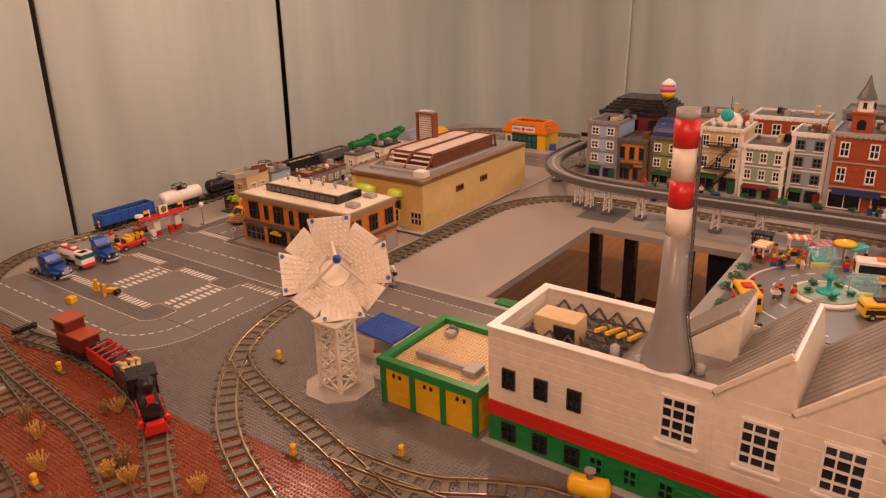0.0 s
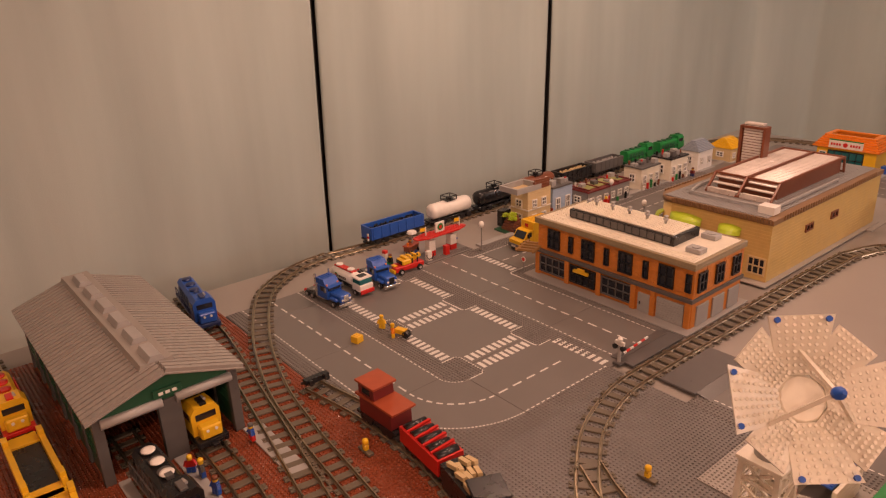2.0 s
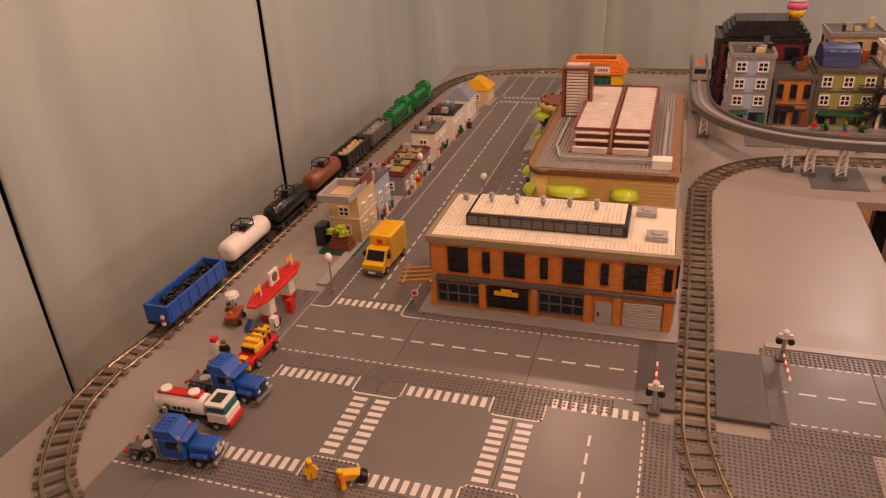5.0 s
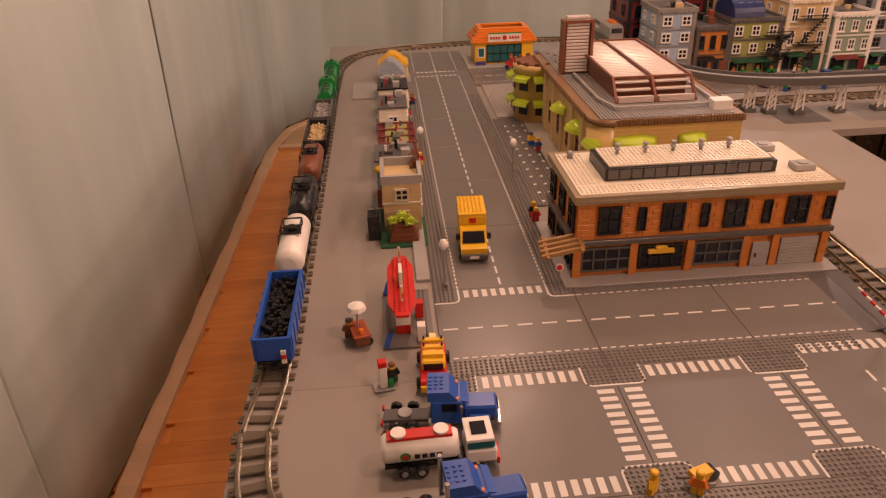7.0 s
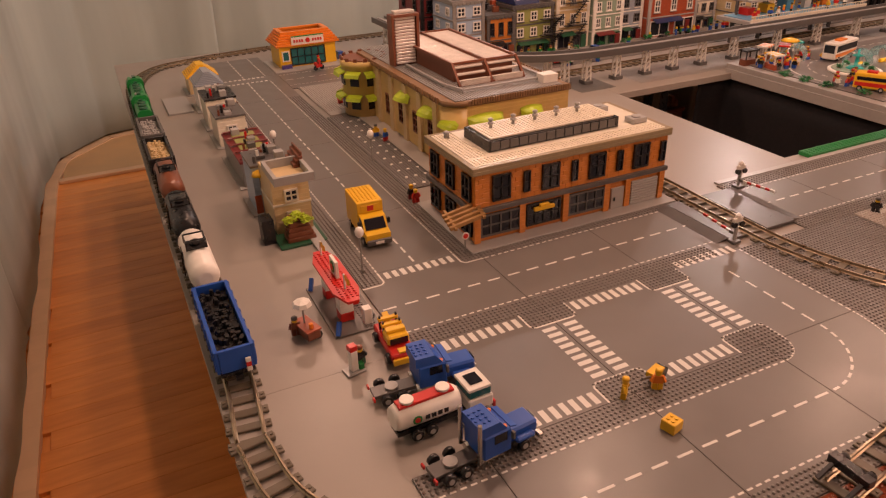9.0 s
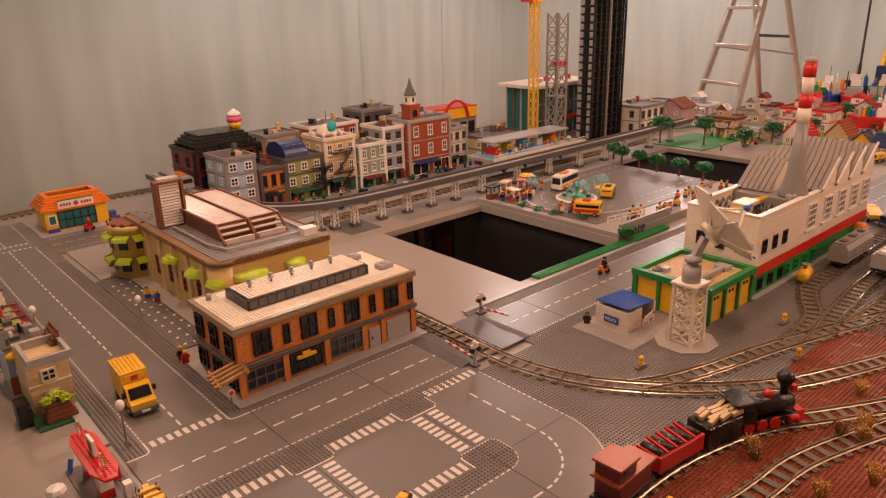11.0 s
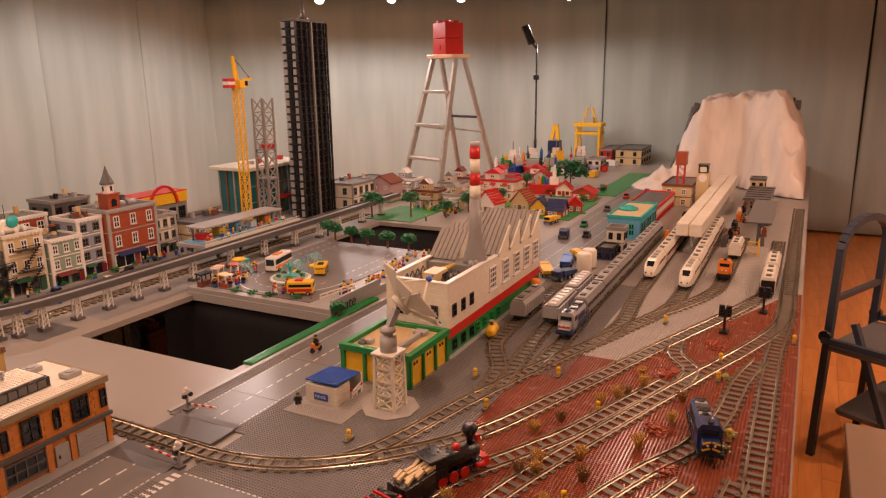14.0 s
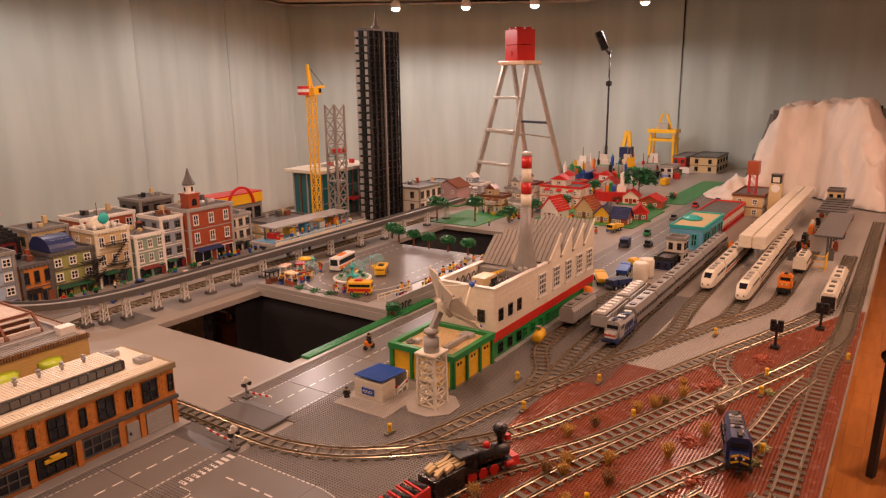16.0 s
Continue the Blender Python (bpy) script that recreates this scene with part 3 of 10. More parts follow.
# kerb strips
bm = B(); box(bm, -P - 0.028, -P - 0.002, P + 0.04, 1.78, 0.0002, 0.0066)
solo("kerb_strip", bm, LGREY, "light grey plastic kerb strip beside the street", "kerb", kind="structure")
bm = B(); box(bm, 0.02, 0.52, 1.26, 1.64, 0.0002, 0.0050)
t = solo("forecourt", bm, PLATELIGHT, "light grey studded forecourt of the corner shop", "base plate")
stud_field("stud_field", [(0.02, 0.28, 1.3, 1.64)], 0.005, PLATELIGHT, t)
bm = B()
for k in range(12):
    for j in range(5):
        stud(bm, 0.03 + j * 0.026, 0.62 + k * 0.05, 0.0036, 0.0045, 0.0022)
th = thing("parking_plate", pose(0, 0, 0), "dark studded strip with rows of white round pieces", "base plate")
tagged(part("white_dot", bm, WHITE, th), kind="stuff")
bm = B(); box(bm, 0.003, 0.16, 0.6, 1.25, 0.0002, 0.0036)
part("slab", bm, PLATEGREY, th)
stud_field("stud_field", [(0.003, 0.16, 0.6, 1.25)], 0.0036, PLATEGREY, th)
bm = B(); box(bm, 1.0, 1.72, 0.275, 0.312, 0.0002, 0.010); studs_on(bm, 1.0, 1.72, 0.276, 0.312, 0.010)
t = solo("grass_strip", bm, GREEN, "green plastic strip along the edge of the opening", "grass strip")
bm = B(); box(bm, 0.67, 1.5, 0.258, 0.274, 0.0002, 0.0050)
solo("pavement", bm, LGREY, "light grey strip beside the road", "pavement", kind="structure")

# ---- tracks ----
def smooth(pts, n=10):
    out = []
    q = [Vector(p) for p in pts]
    q = [q[0] * 2 - q[1]] + q + [q[-1] * 2 - q[-2]]
    for i in range(1, len(q) - 2):
        for k in range(n):
            t = k / n
            a, b, c, d = q[i - 1], q[i], q[i + 1], q[i + 2]
            out.append(0.5 * (2 * b + (c - a) * t + (2 * a - 5 * b + 4 * c - d) * t * t + (3 * b - a - 3 * c + d) * t ** 3))
    out.append(q[-2])
    return out


def resample(pts, step):
    out, acc = [], 0.0
    for a, b in zip(pts, pts[1:]):
        L_ = (b - a).length
        while acc <= L_ and L_ > 0:
            out.append((a.lerp(b, acc / L_), (b - a).normalized()))
            acc += step
        acc -= L_
    return out


_bm = B(); box(_bm, -0.032, 0.032, -0.0075, 0.0075, 0, 0.0046, 0.001)
for _x in (-0.028, 0.028):
    stud(_bm, _x, 0.0, 0.0046, n=6)
SLP = mesh_of("sleeper", _bm, SLEEPER)


def track(pts, z=BZ, near=True, label="grey plastic toy railway track with worn rails"):
    th = thing("track", pose(0, 0, 0), label, "track", "railway tracks")
    line = smooth([Vector((*p, z)) for p in pts])
    sl = resample(line, 0.032)
    if near:
        for p, d in sl:
            share("sleeper", SLP, th, pose(p.x, p.y, z + 0.0002, 0, 0, math.degrees(math.atan2(d.y, d.x)) - 90))
    else:
        bm = B()
        for p, d in sl:
            n = Vector((-d.y, d.x, 0)) * 0.032
            beam(bm, p + n + Vector((0, 0, 0.0025)), p - n + Vector((0, 0, 0.0025)), 0.015, 0.0046)
        tagged(part("far_sleeper", bm, SLEEPER, th), kind="stuff")
    rl = [q for q in resample(line, 0.012)]
    for s in (-1, 1):
        bm = B()
        rows = []
        for p, d in rl:
            n = Vector((-d.y, d.x, 0))
            c = p + n * 0.0195 * s
            rows.append(V(bm, [c + n * u + Vector((0, 0, w)) for u, w in ((-0.0035, 0.0048), (-0.0013, 0.0062), (-0.0013, 0.0112), (0.0013, 0.0112), (0.0013, 0.0062), (0.0035, 0.0048))]))
        for a, b in zip(rows, rows[1:]):
            for k in range(5):
                bm.faces.new((a[k], a[k + 1], b[k + 1], b[k]))
        bm.faces.new(rows[0]); bm.faces.new(rows[-1][::-1])
        bmesh.ops.recalc_face_normals(bm, faces=bm.faces)
        part("rail", bm, RAIL, th)
    return th

# ---- the railway's lines ----
W_LOOP = [(-0.20, 2.30), (-0.40, 2.22), (-0.50, 2.02), (-0.517, 1.7), (-0.517, 1.2), (-0.517, 0.6), (-0.517, 0.1), (-0.53, -0.10), (-0.51, -0.22), (-0.44, -0.34), (-0.351, -0.412), (-0.2, -0.49), (-0.09, -0.535), (0.08, -0.585), (0.263, -0.615), (0.5, -0.64), (0.706, -0.668), (1.156, -0.825), (1.5, -0.953), (1.79, -1.065), (2.05, -1.138), (2.4, -1.15)]
track(W_LOOP[:8], 0.0002)
track(W_LOOP[7:15])
track(W_LOOP[14:])
track([(0.56, 1.0), (0.553, 0.75), (0.551, 0.4), (0.546, 0.1), (0.550, -0.05), (0.585, -0.18), (0.64, -0.275), (0.745, -0.395), (0.913, -0.52), (1.188, -0.632), (1.673, -0.808), (2.05, -0.955), (2.285, -1.035), (2.5, -1.072), (3.4, -1.078)])
track([(0.66, -0.295), (0.74, -0.335), (0.86, -0.372), (1.018, -0.41), (1.22, -0.47), (1.45, -0.55), (1.75, -0.66), (2.05, -0.755), (2.3, -0.775), (3.6, -0.78)])
track([(1.10, -0.435), (1.28, -0.415), (1.42, -0.345), (1.56, -0.315), (2.2, -0.305)])
track([(1.18, -0.46), (1.4, -0.44), (1.7, -0.42), (2.4, -0.41)])
track([(1.30, -0.50), (1.6, -0.515), (2.0, -0.50), (3.4, -0.49)])
track([(1.62, -0.615), (1.85, -0.645), (2.1, -0.63), (2.4, -0.622), (3.5, -0.61)])
track([(1.95, -0.725), (2.15, -0.82), (2.35, -0.885), (2.55, -0.90), (3.4, -0.91)])
track([(0.9, -1.128), (1.3, -1.128), (1.75, -1.13), (2.1, -1.148), (3.0, -1.15), (4.4, -1.15)])
track([(0.10, -0.52), (0.26, -0.495), (0.42, -0.49), (0.56, -0.508), (0.70, -0.55), (0.85, -0.635), (1.0, -0.715), (1.22, -0.80), (1.4, -0.87)])
track([(0.45, -0.80), (0.7, -0.835), (0.9, -0.91), (1.05, -0.985), (1.25, -1.035), (1.5, -1.06), (1.68, -1.10)])
track([(0.0, -0.88), (0.3, -0.88), (0.5, -0.89), (0.7, -0.93), (0.9, -1.0)])
track([(0.0, -0.765), (0.3, -0.77), (0.5, -0.80), (0.7, -0.835)])
track([(1.42, -0.915), (1.52, -0.92), (1.62, -0.86), (1.74, -0.845)])
track([(-0.55, -0.545), (-0.4, -0.56), (-0.2, -0.585), (0.0, -0.62), (0.2, -0.655), (0.45, -0.70)])
track([(0.56, 1.0), (0.60, 1.12), (0.70, 1.23), (0.86, 1.285), (1.1, 1.295), (3.2, 1.295)], 0.0002, near=False)
track([(-0.20, 2.30), (0.1, 2.34), (0.5, 2.34), (1.0, 2.34), (3.5, 2.34)], 0.0002, near=False)


# ---- buildings ----
def grid_plate(bm, us, vs, solid, y0, y1):
    """A plate of cells in the x-z plane with open cells left out, one connected mesh."""
    vt = {}

    def at(i, j, k):
        if (i, j, k) not in vt:
            vt[i, j, k] = bm.verts.new((us[i], y1 if k else y0, vs[j]))
        return vt[i, j, k]
    n, m = len(us) - 1, len(vs) - 1

    def on(i, j):
        return 0 <= i < n and 0 <= j < m and solid(i, j)
    for i in range(n):
        for j in range(m):
            if not on(i, j):
                continue
            bm.faces.new((at(i, j, 0), at(i + 1, j, 0), at(i + 1, j + 1, 0), at(i, j + 1, 0)))
            bm.faces.new((at(i, j + 1, 1), at(i + 1, j + 1, 1), at(i + 1, j, 1), at(i, j, 1)))
            for a, b, p, q in ((i - 1, j, (i, j + 1), (i, j)), (i + 1, j, (i + 1, j), (i + 1, j + 1)), (i, j - 1, (i, j), (i + 1, j)), (i, j + 1, (i + 1, j + 1), (i, j + 1))):
                if not on(a, b):
                    bm.faces.new((at(*q, 0), at(*p, 0), at(*p, 1), at(*q, 1)))
    bmesh.ops.recalc_face_normals(bm, faces=bm.faces)
    return bm


def window(parent, x, y, z, w, h, face, frame_m, pane_m=PANE, bars=(1, 2), deep=0.004):
    """A framed window on the south, west, east or north face of a building."""
    rz = {"S": 0, "E": 90, "N": 180, "W": -90}[face]
    t = min(0.004, w * 0.14)

    def cuts_of(size, n):
        c = [-size / 2, -size / 2 + t]
        for i in range(1, n + 1):
            u = -size / 2 + size * i / (n + 1)
            c += [u - t * 0.35, u + t * 0.35]
        return c + [size / 2 - t, size / 2]
    bm = grid_plate(B(), cuts_of(w, bars[0]), cuts_of(h, bars[1]), lambda i, j: i % 2 == 0 or j % 2 == 0, -deep, 0.001)
    fr = part("window", bm, frame_m, parent, at=pose(x, y, z, 0, 0, rz))
    bm = B()
    box(bm, -w / 2 + t, w / 2 - t, -0.0012, 0.0012, -h / 2 + t, h / 2 - t, 0.0002)
    part("pane", bm, pane_m, fr)
    return fr


def wall_block(bm, x0, x1, y0, y1, z0, z1, course=0.0192):
    """A wall in courses: fine grooves run round it at every joint."""
    n = max(1, int(round((z1 - z0) / course)))
    h = (z1 - z0) / n
    g, e = 0.0005, 0.0006
    loops = []
    for i in range(n):
        a = z0 + i * h
        for z, o in ((a, g), (a + e, 0), (a + h - e, 0)) + (((a + h, g),) if i == n - 1 else ()):
            loops.append(V(bm, [(x0 + o, y0 + o, z), (x1 - o, y0 + o, z), (x1 - o, y1 - o, z), (x0 + o, y1 - o, z)]))
    for a, b in zip(loops, loops[1:]):
        ring(bm, a, b)
    bm.faces.new(loops[0][::-1])
    bm.faces.new(loops[-1])
    return bm


def wall_set(*a):
    bm = B()
    wall_block(bm, *a, 0.0096)
    return bm


def building(label, x0, x1, y0, y1, h, wall, trim, floors=3, cols=3, faces="SW", frame_m=WHITE, shop=None, roof=DGREY, name="town_house", wfrac=0.5, group="town houses", bars=(1, 1), base=0.0, category="building", side_cols=2):
    th = thing(name, pose((x0 + x1) / 2, (y0 + y1) / 2, base), label, category, group)
    w, d = (x1 - x0) / 2, (y1 - y0) / 2
    bm = B(); box(bm, -w - 0.004, w + 0.004, -d - 0.012, d + 0.004, 0, 0.0055)
    part("pavement_plate", bm, LGREY, th)
    fh = h / floors
    bm = B(); wall_block(bm, -w, w, -d, d, 0.0056, h)
    part("wall", bm, wall, th)
    for i in range(1, floors):
        bm = B(); box(bm, -w - 0.003, w + 0.003, -d - 0.003, d + 0.003, fh * i - 0.003, fh * i + 0.002)
        part("string_course", bm, trim, th)
    bm = B()
    box(bm, -w - 0.005, w + 0.005, -d - 0.005, d + 0.005, h, h + 0.006)
    for a, b in (((-w - 0.005, w + 0.005), (-d - 0.005, -d + 0.004)), ((-w - 0.005, w + 0.005), (d - 0.004, d + 0.005)), ((-w - 0.005, -w + 0.004), (-d + 0.004, d - 0.004)), ((w - 0.004, w + 0.005), (-d + 0.004, d - 0.004))):
        box(bm, *a, *b, h + 0.006, h + 0.016)
    k = int(2 * w / 0.016)
    for i in range(k):
        box(bm, -w + (i + 0.25) * 2 * w / k, -w + (i + 0.75) * 2 * w / k, -d - 0.008, -d - 0.005, h - 0.002, h + 0.008, 0.0004)
    part("cornice", bm, trim, th)
    bm = B(); box(bm, -w + 0.005, w - 0.005, -d + 0.005, d - 0.005, h + 0.0062, h + 0.0085)
    part("roof", bm, roof, th)
    if group.startswith("town"):
        g = random.Random(int(x0 * 1000 + y0 * 77))
        for sx in (-1, 1):
            part("pilaster", wall_set(sx * (w - 0.006) - 0.007, sx * (w - 0.006) + 0.007, -d - 0.0035, -d + 0.004, 0.006, h - 0.001), trim, th)
        for k in range(4):
            bx, by, hz = g.uniform(-w * 0.7, w * 0.6), g.uniform(-d * 0.6, d * 0.7), g.uniform(0.012, 0.03)
            part("roof_unit", box(B(), bx, bx + g.uniform(0.012, 0.035), by, by + g.uniform(0.012, 0.03), h + 0.0087, h + 0.009 + hz), g.choice((DGREY, BROWN, LGREY, BLACK, TAN)), th)
        part("chimney", wall_set(w * 0.55, w * 0.55 + 0.018, d * 0.4, d * 0.4 + 0.018, h + 0.0087, h + 0.045), g.choice((BRICKRED, DGREY, TAN)), th)
        if shop is not None:
            bm = B(); extrude(bm, [(-d - 0.03, fh * 0.80), (-d - 0.0036, fh * 0.94), (-d - 0.0036, fh * 0.90), (-d - 0.029, fh * 0.765)], "x", -w * 0.8, w * g.uniform(-0.1, 0.8))
            part("awning", bm, g.choice((DRED, DBLUE, DGREEN, BLACK, LGREY)), th)
            part("door", box(B(), w * 0.55, w * 0.55 + 0.024, -d - 0.006, -d, 0.0057, fh * 0.72), g.choice((BROWN, DGREEN, WHITE, DRED)), th)
    for f in range(floors):
        zc = fh * (f + 0.52)
        if f == 0 and shop is not None:
            n = max(2, cols - 1)
            for i in range(n):
                ww = 2 * w / n
                window(th, -w + (i + 0.5) * ww, -d, fh * 0.48, ww * 0.78, fh * 0.72, "S", shop, PANE, (1, 0))
        else:
            for i in range(cols):
                ww = 2 * w / cols
                window(th, -w + (i + 0.5) * ww, -d, zc, ww * wfrac, fh * 0.58, "S", frame_m, PANE, bars)
                if group.startswith("town"):
                    part("sill", box(B(), -w + (i + 0.5) * ww - ww * wfrac * 0.6, -w + (i + 0.5) * ww + ww * wfrac * 0.6, -d - 0.007, -d, zc - fh * 0.29 - 0.004, zc - fh * 0.29), trim, th)
        for fc in faces:
            if fc in "WE":
                for i in range(side_cols):
                    ww = 2 * d / side_cols
                    window(th, -w if fc == "W" else w, -d + (i + 0.5) * ww, zc, min(ww * wfrac, 0.03), fh * 0.55, fc, frame_m, PANE, bars)
    return th


# orange corner block with a flat white roof
def market_hall():
    X0, X1, Y0, Y1, H = 0.0, 0.503, 0.262, 0.49, 0.158
    th = thing("market_hall", pose(0, 0, 0), "two-storey dark orange brick hall with flat white roof", "building")
    bm = B(); box(bm, X0 - 0.012, X1 + 0.01, Y0 - 0.03, Y1 + 0.02, 0.0036, 0.0075)
    part("pavement_plate", bm, LGREY, th)
    bm = B(); wall_block(bm, X0 + 0.012, X1 - 0.004, Y0 + 0.006, Y1 - 0.006, 0.0077, H, 0.0096)
    part("wall", bm, NOUGAT, th)
    bm = B(); box(bm, X0 + 0.004, X1, Y0 - 0.002, Y1, 0.074, 0.084)
    part("string_course", bm, DGREY, th, "dark grey band between the storeys")
    bm = B(); box(bm, X0 + 0.004, X1, Y0 - 0.002, Y1, H, H + 0.008)
    for a in ((X0 + 0.004, X1, Y0 - 0.002, Y0 + 0.008), (X0 + 0.004, X1, Y1 - 0.01, Y1), (X0 + 0.004, X0 + 0.014, Y0 + 0.008, Y1 - 0.01), (X1 - 0.01, X1, Y0 + 0.008, Y1 - 0.01)):
        box(bm, *a, H + 0.008, H + 0.016)
    part("cornice", bm, plastic("dark_tan_plastic", (0.28, 0.22, 0.13)), th)
    bm = B(); box(bm, X0 + 0.015, X1 - 0.011, Y0 + 0.009, Y1 - 0.011, H + 0.0082, H + 0.0165)
    studs_on(bm, X0 + 0.018, X1 - 0.014, Y0 + 0.012, Y0 + 0.05, H + 0.0165)
    studs_on(bm, X0 + 0.018, X0 + 0.07, Y0 + 0.052, Y1 - 0.014, H + 0.0165)
    part("roof", bm, CREAM, th, "studded cream-white flat roof")
    sky = part("roof_lantern", box(B(), X0 + 0.075, X1 - 0.10, Y0 + 0.062, Y1 - 0.055, H + 0.0167, H + 0.040), BLACK, th, "black raised roof box with a row of small windows")
    bm = B(); box(bm, X0 + 0.083, X1 - 0.108, Y0 + 0.07, Y1 - 0.063, H + 0.0402, H + 0.044)
    studs_on(bm, X0 + 0.086, X1 - 0.11, Y0 + 0.073, Y1 - 0.066, H + 0.044)
    part("lantern_roof", bm, CREAM, sky)
    for i in range(14):
        bm = B(); box(bm, -0.0098, 0.0098, -0.0015, 0.001, -0.0085, 0.0085, 0.0004)
        part("pane", bm, DGREY, sky, at=pose(X0 + 0.09 + i * 0.0225, Y0 + 0.0615, H + 0.029))
    for i in range(5):
        bm = B()
        lathe(bm, 0, 0, [(0.0035, 0), (0.0035, 0.008), (0.0065, 0.009), (0.0065, 0.0125), (0.004, 0.013), (0.004, 0.017), (0.006, 0.0175), (0.006, 0.02), (0.002, 0.022)], 10)
        part("roof_vent", bm, LGREY, th, at=pose(X0 + 0.115 + i * 0.055, (Y0 + Y1) / 2 + 0.012, H + 0.045))
    for i, (x, y) in enumerate(((X1 - 0.07, Y1 - 0.05), (X1 - 0.045, Y0 + 0.07), (X0 + 0.04, Y1 - 0.04))):
        bm = B()
        if i < 2:
            box(bm, -0.02, 0.02, -0.015, 0.015, 0, 0.012, 0.001)
            lathe(bm, 0, 0, [(0.011, 0.012), (0.011, 0.014), (0.008, 0.0145)], 14)
        else:
            lathe(bm, 0, 0, [(0.006, 0), (0.006, 0.01), (0.009, 0.012), (0.002, 0.016)], 10)
        part("roof_unit", bm, LGREY, th, "grey roof fan unit", at=pose(x, y, H + 0.0168))
    # long face windows
    for i in range(4):
        window(th, 0.072 + i * 0.118, Y0 + 0.004, 0.122, 0.042, 0.056, "S", BLACK, PANE, (1, 1))
        window(th, 0.132 + i * 0.118, Y0 + 0.004, 0.122, 0.015, 0.046, "S", BLACK, PANE, (0, 1))
    for x, w in ((0.07, 0.095), (0.175, 0.085), (0.285, 0.095)):
        window(th, x, Y0 + 0.004, 0.043, w, 0.05, "S", DGREY if x != 0.175 else BLACK, PANE, (3, 1))
    for x in (0.015, 0.122, 0.230, 0.338, 0.395, 0.49):
        bm = B(); wall_block(bm, x - 0.007, x + 0.007, Y0 - 0.001, Y0 + 0.006, 0.0077, 0.074, 0.0096)
        part("pier", bm, NOUGAT, th)
    bm = B(); box(bm, 0.352, 0.386, Y0 + 0.001, Y0 + 0.006, 0.008, 0.058)
    dr = part("door", bm, LGREY, th, "light grey service door")
    part("door_handle", box(B(), 0.358, 0.361, Y0 - 0.002, Y0 + 0.001, 0.028, 0.036), BLACK, dr)
    for k in range(9):
        part("shutter_slat", box(B(), 0.406, 0.480, Y0 + 0.0005, Y0 + 0.006, 0.008 + k * 0.0062, 0.0138 + k * 0.0062, 0.0008), LGREY, th)
    bm = B(); box(bm, 0.148, 0.198, Y0 - 0.006, Y0 + 0.001, 0.052, 0.060)
    box(bm, 0.162, 0.184, Y0 - 0.0065, Y0 + 0.001, 0.060, 0.066)
    part("shop_sign", bm, YELLOW, th, "yellow sign over the shop door")
    # short west and east faces
    for i in range(3):
        window(th, X0 + 0.010, 0.298 + i * 0.075, 0.122, 0.036, 0.056, "W", BLACK, PANE, (1, 1))
        window(th, X1 - 0.002, 0.298 + i * 0.075, 0.122, 0.034, 0.05, "E", BLACK, PANE, (1, 1))
        window(th, X0 + 0.010, 0.298 + i * 0.075, 0.043, 0.045, 0.05, "W", BLACK, PANE, (1, 1))
        bm = B(); box(bm, X1 - 0.004, X1, 0.285 + i * 0.07, 0.335 + i * 0.07, 0.010, 0.062)
        part("panel", bm, LGREY, th, "pale side panel")
    wood = plastic("weathered_orange_wood", (0.36, 0.20, 0.07), 0.5, 0.2, 80)
    for k in range(4):
        part("awning_bar", beam(B(), (X0 - 0.055, Y0 - 0.016 + k * 0.011, 0.066 + k * 0.004), (X0 + 0.024, Y0 - 0.016 + k * 0.011, 0.080 + k * 0.004), 0.007, 0.007), wood, th, "brown wooden bar of the corner awning")
    for x, z in ((X0 - 0.045, 0.0705), (X0 + 0.018, 0.0815)):
        part("awning_beam", beam(B(), (x, Y0 - 0.024, z - 0.005), (x, Y0 + 0.03, z + 0.013), 0.006, 0.006), wood, th, "brown wooden cross beam")
    # brick courses that stand proud of the wall, left out at the windows
    holes = [(0.072 + i * 0.118, 0.122, 0.046, 0.060) for i in range(4)] + [(0.132 + i * 0.118, 0.122, 0.019, 0.050) for i in range(4)]
    bm = B()
    for c in range(7):
        z = 0.0844 + c * 0.0103
        for k in range(33):
            x = X0 + 0.013 + k * 0.0155 - (0.0078 if c % 2 else 0)
            xa, xb = max(x, X0 + 0.0125), min(x + 0.0152, X1 - 0.0045)
            if xb - xa < 0.003 or any(abs((xa + xb) / 2 - hx) < hw / 2 + 0.006 and abs(z + 0.005 - hz) < hh / 2 + 0.004 for hx, hz, hw, hh in holes):
                continue
            box(bm, xa, xb, Y0 + 0.0049, Y0 + 0.0064, z, z + 0.0100, 0.0004)
        for k in range(14):
            y = Y0 + 0.008 + k * 0.0155 - (0.0078 if c % 2 else 0)
            ya, yb = max(y, Y0 + 0.0065), min(y + 0.0152, Y1 - 0.0065)
            if yb - ya < 0.003 or any(abs((ya + yb) / 2 - (0.298 + i * 0.075)) < 0.026 and abs(z + 0.005 - 0.122) < 0.032 for i in range(3)):
                continue
            box(bm, X0 + 0.0109, X0 + 0.0124, ya, yb, z, z + 0.0100, 0.0004)
            box(bm, X1 - 0.0044, X1 - 0.0029, ya, yb, z, z + 0.0100, 0.0004)
    tagged(part("brickwork", bm, NOUGAT, th, "dark orange bricks in running bond"), kind="stuff")
    return th


market_hall()


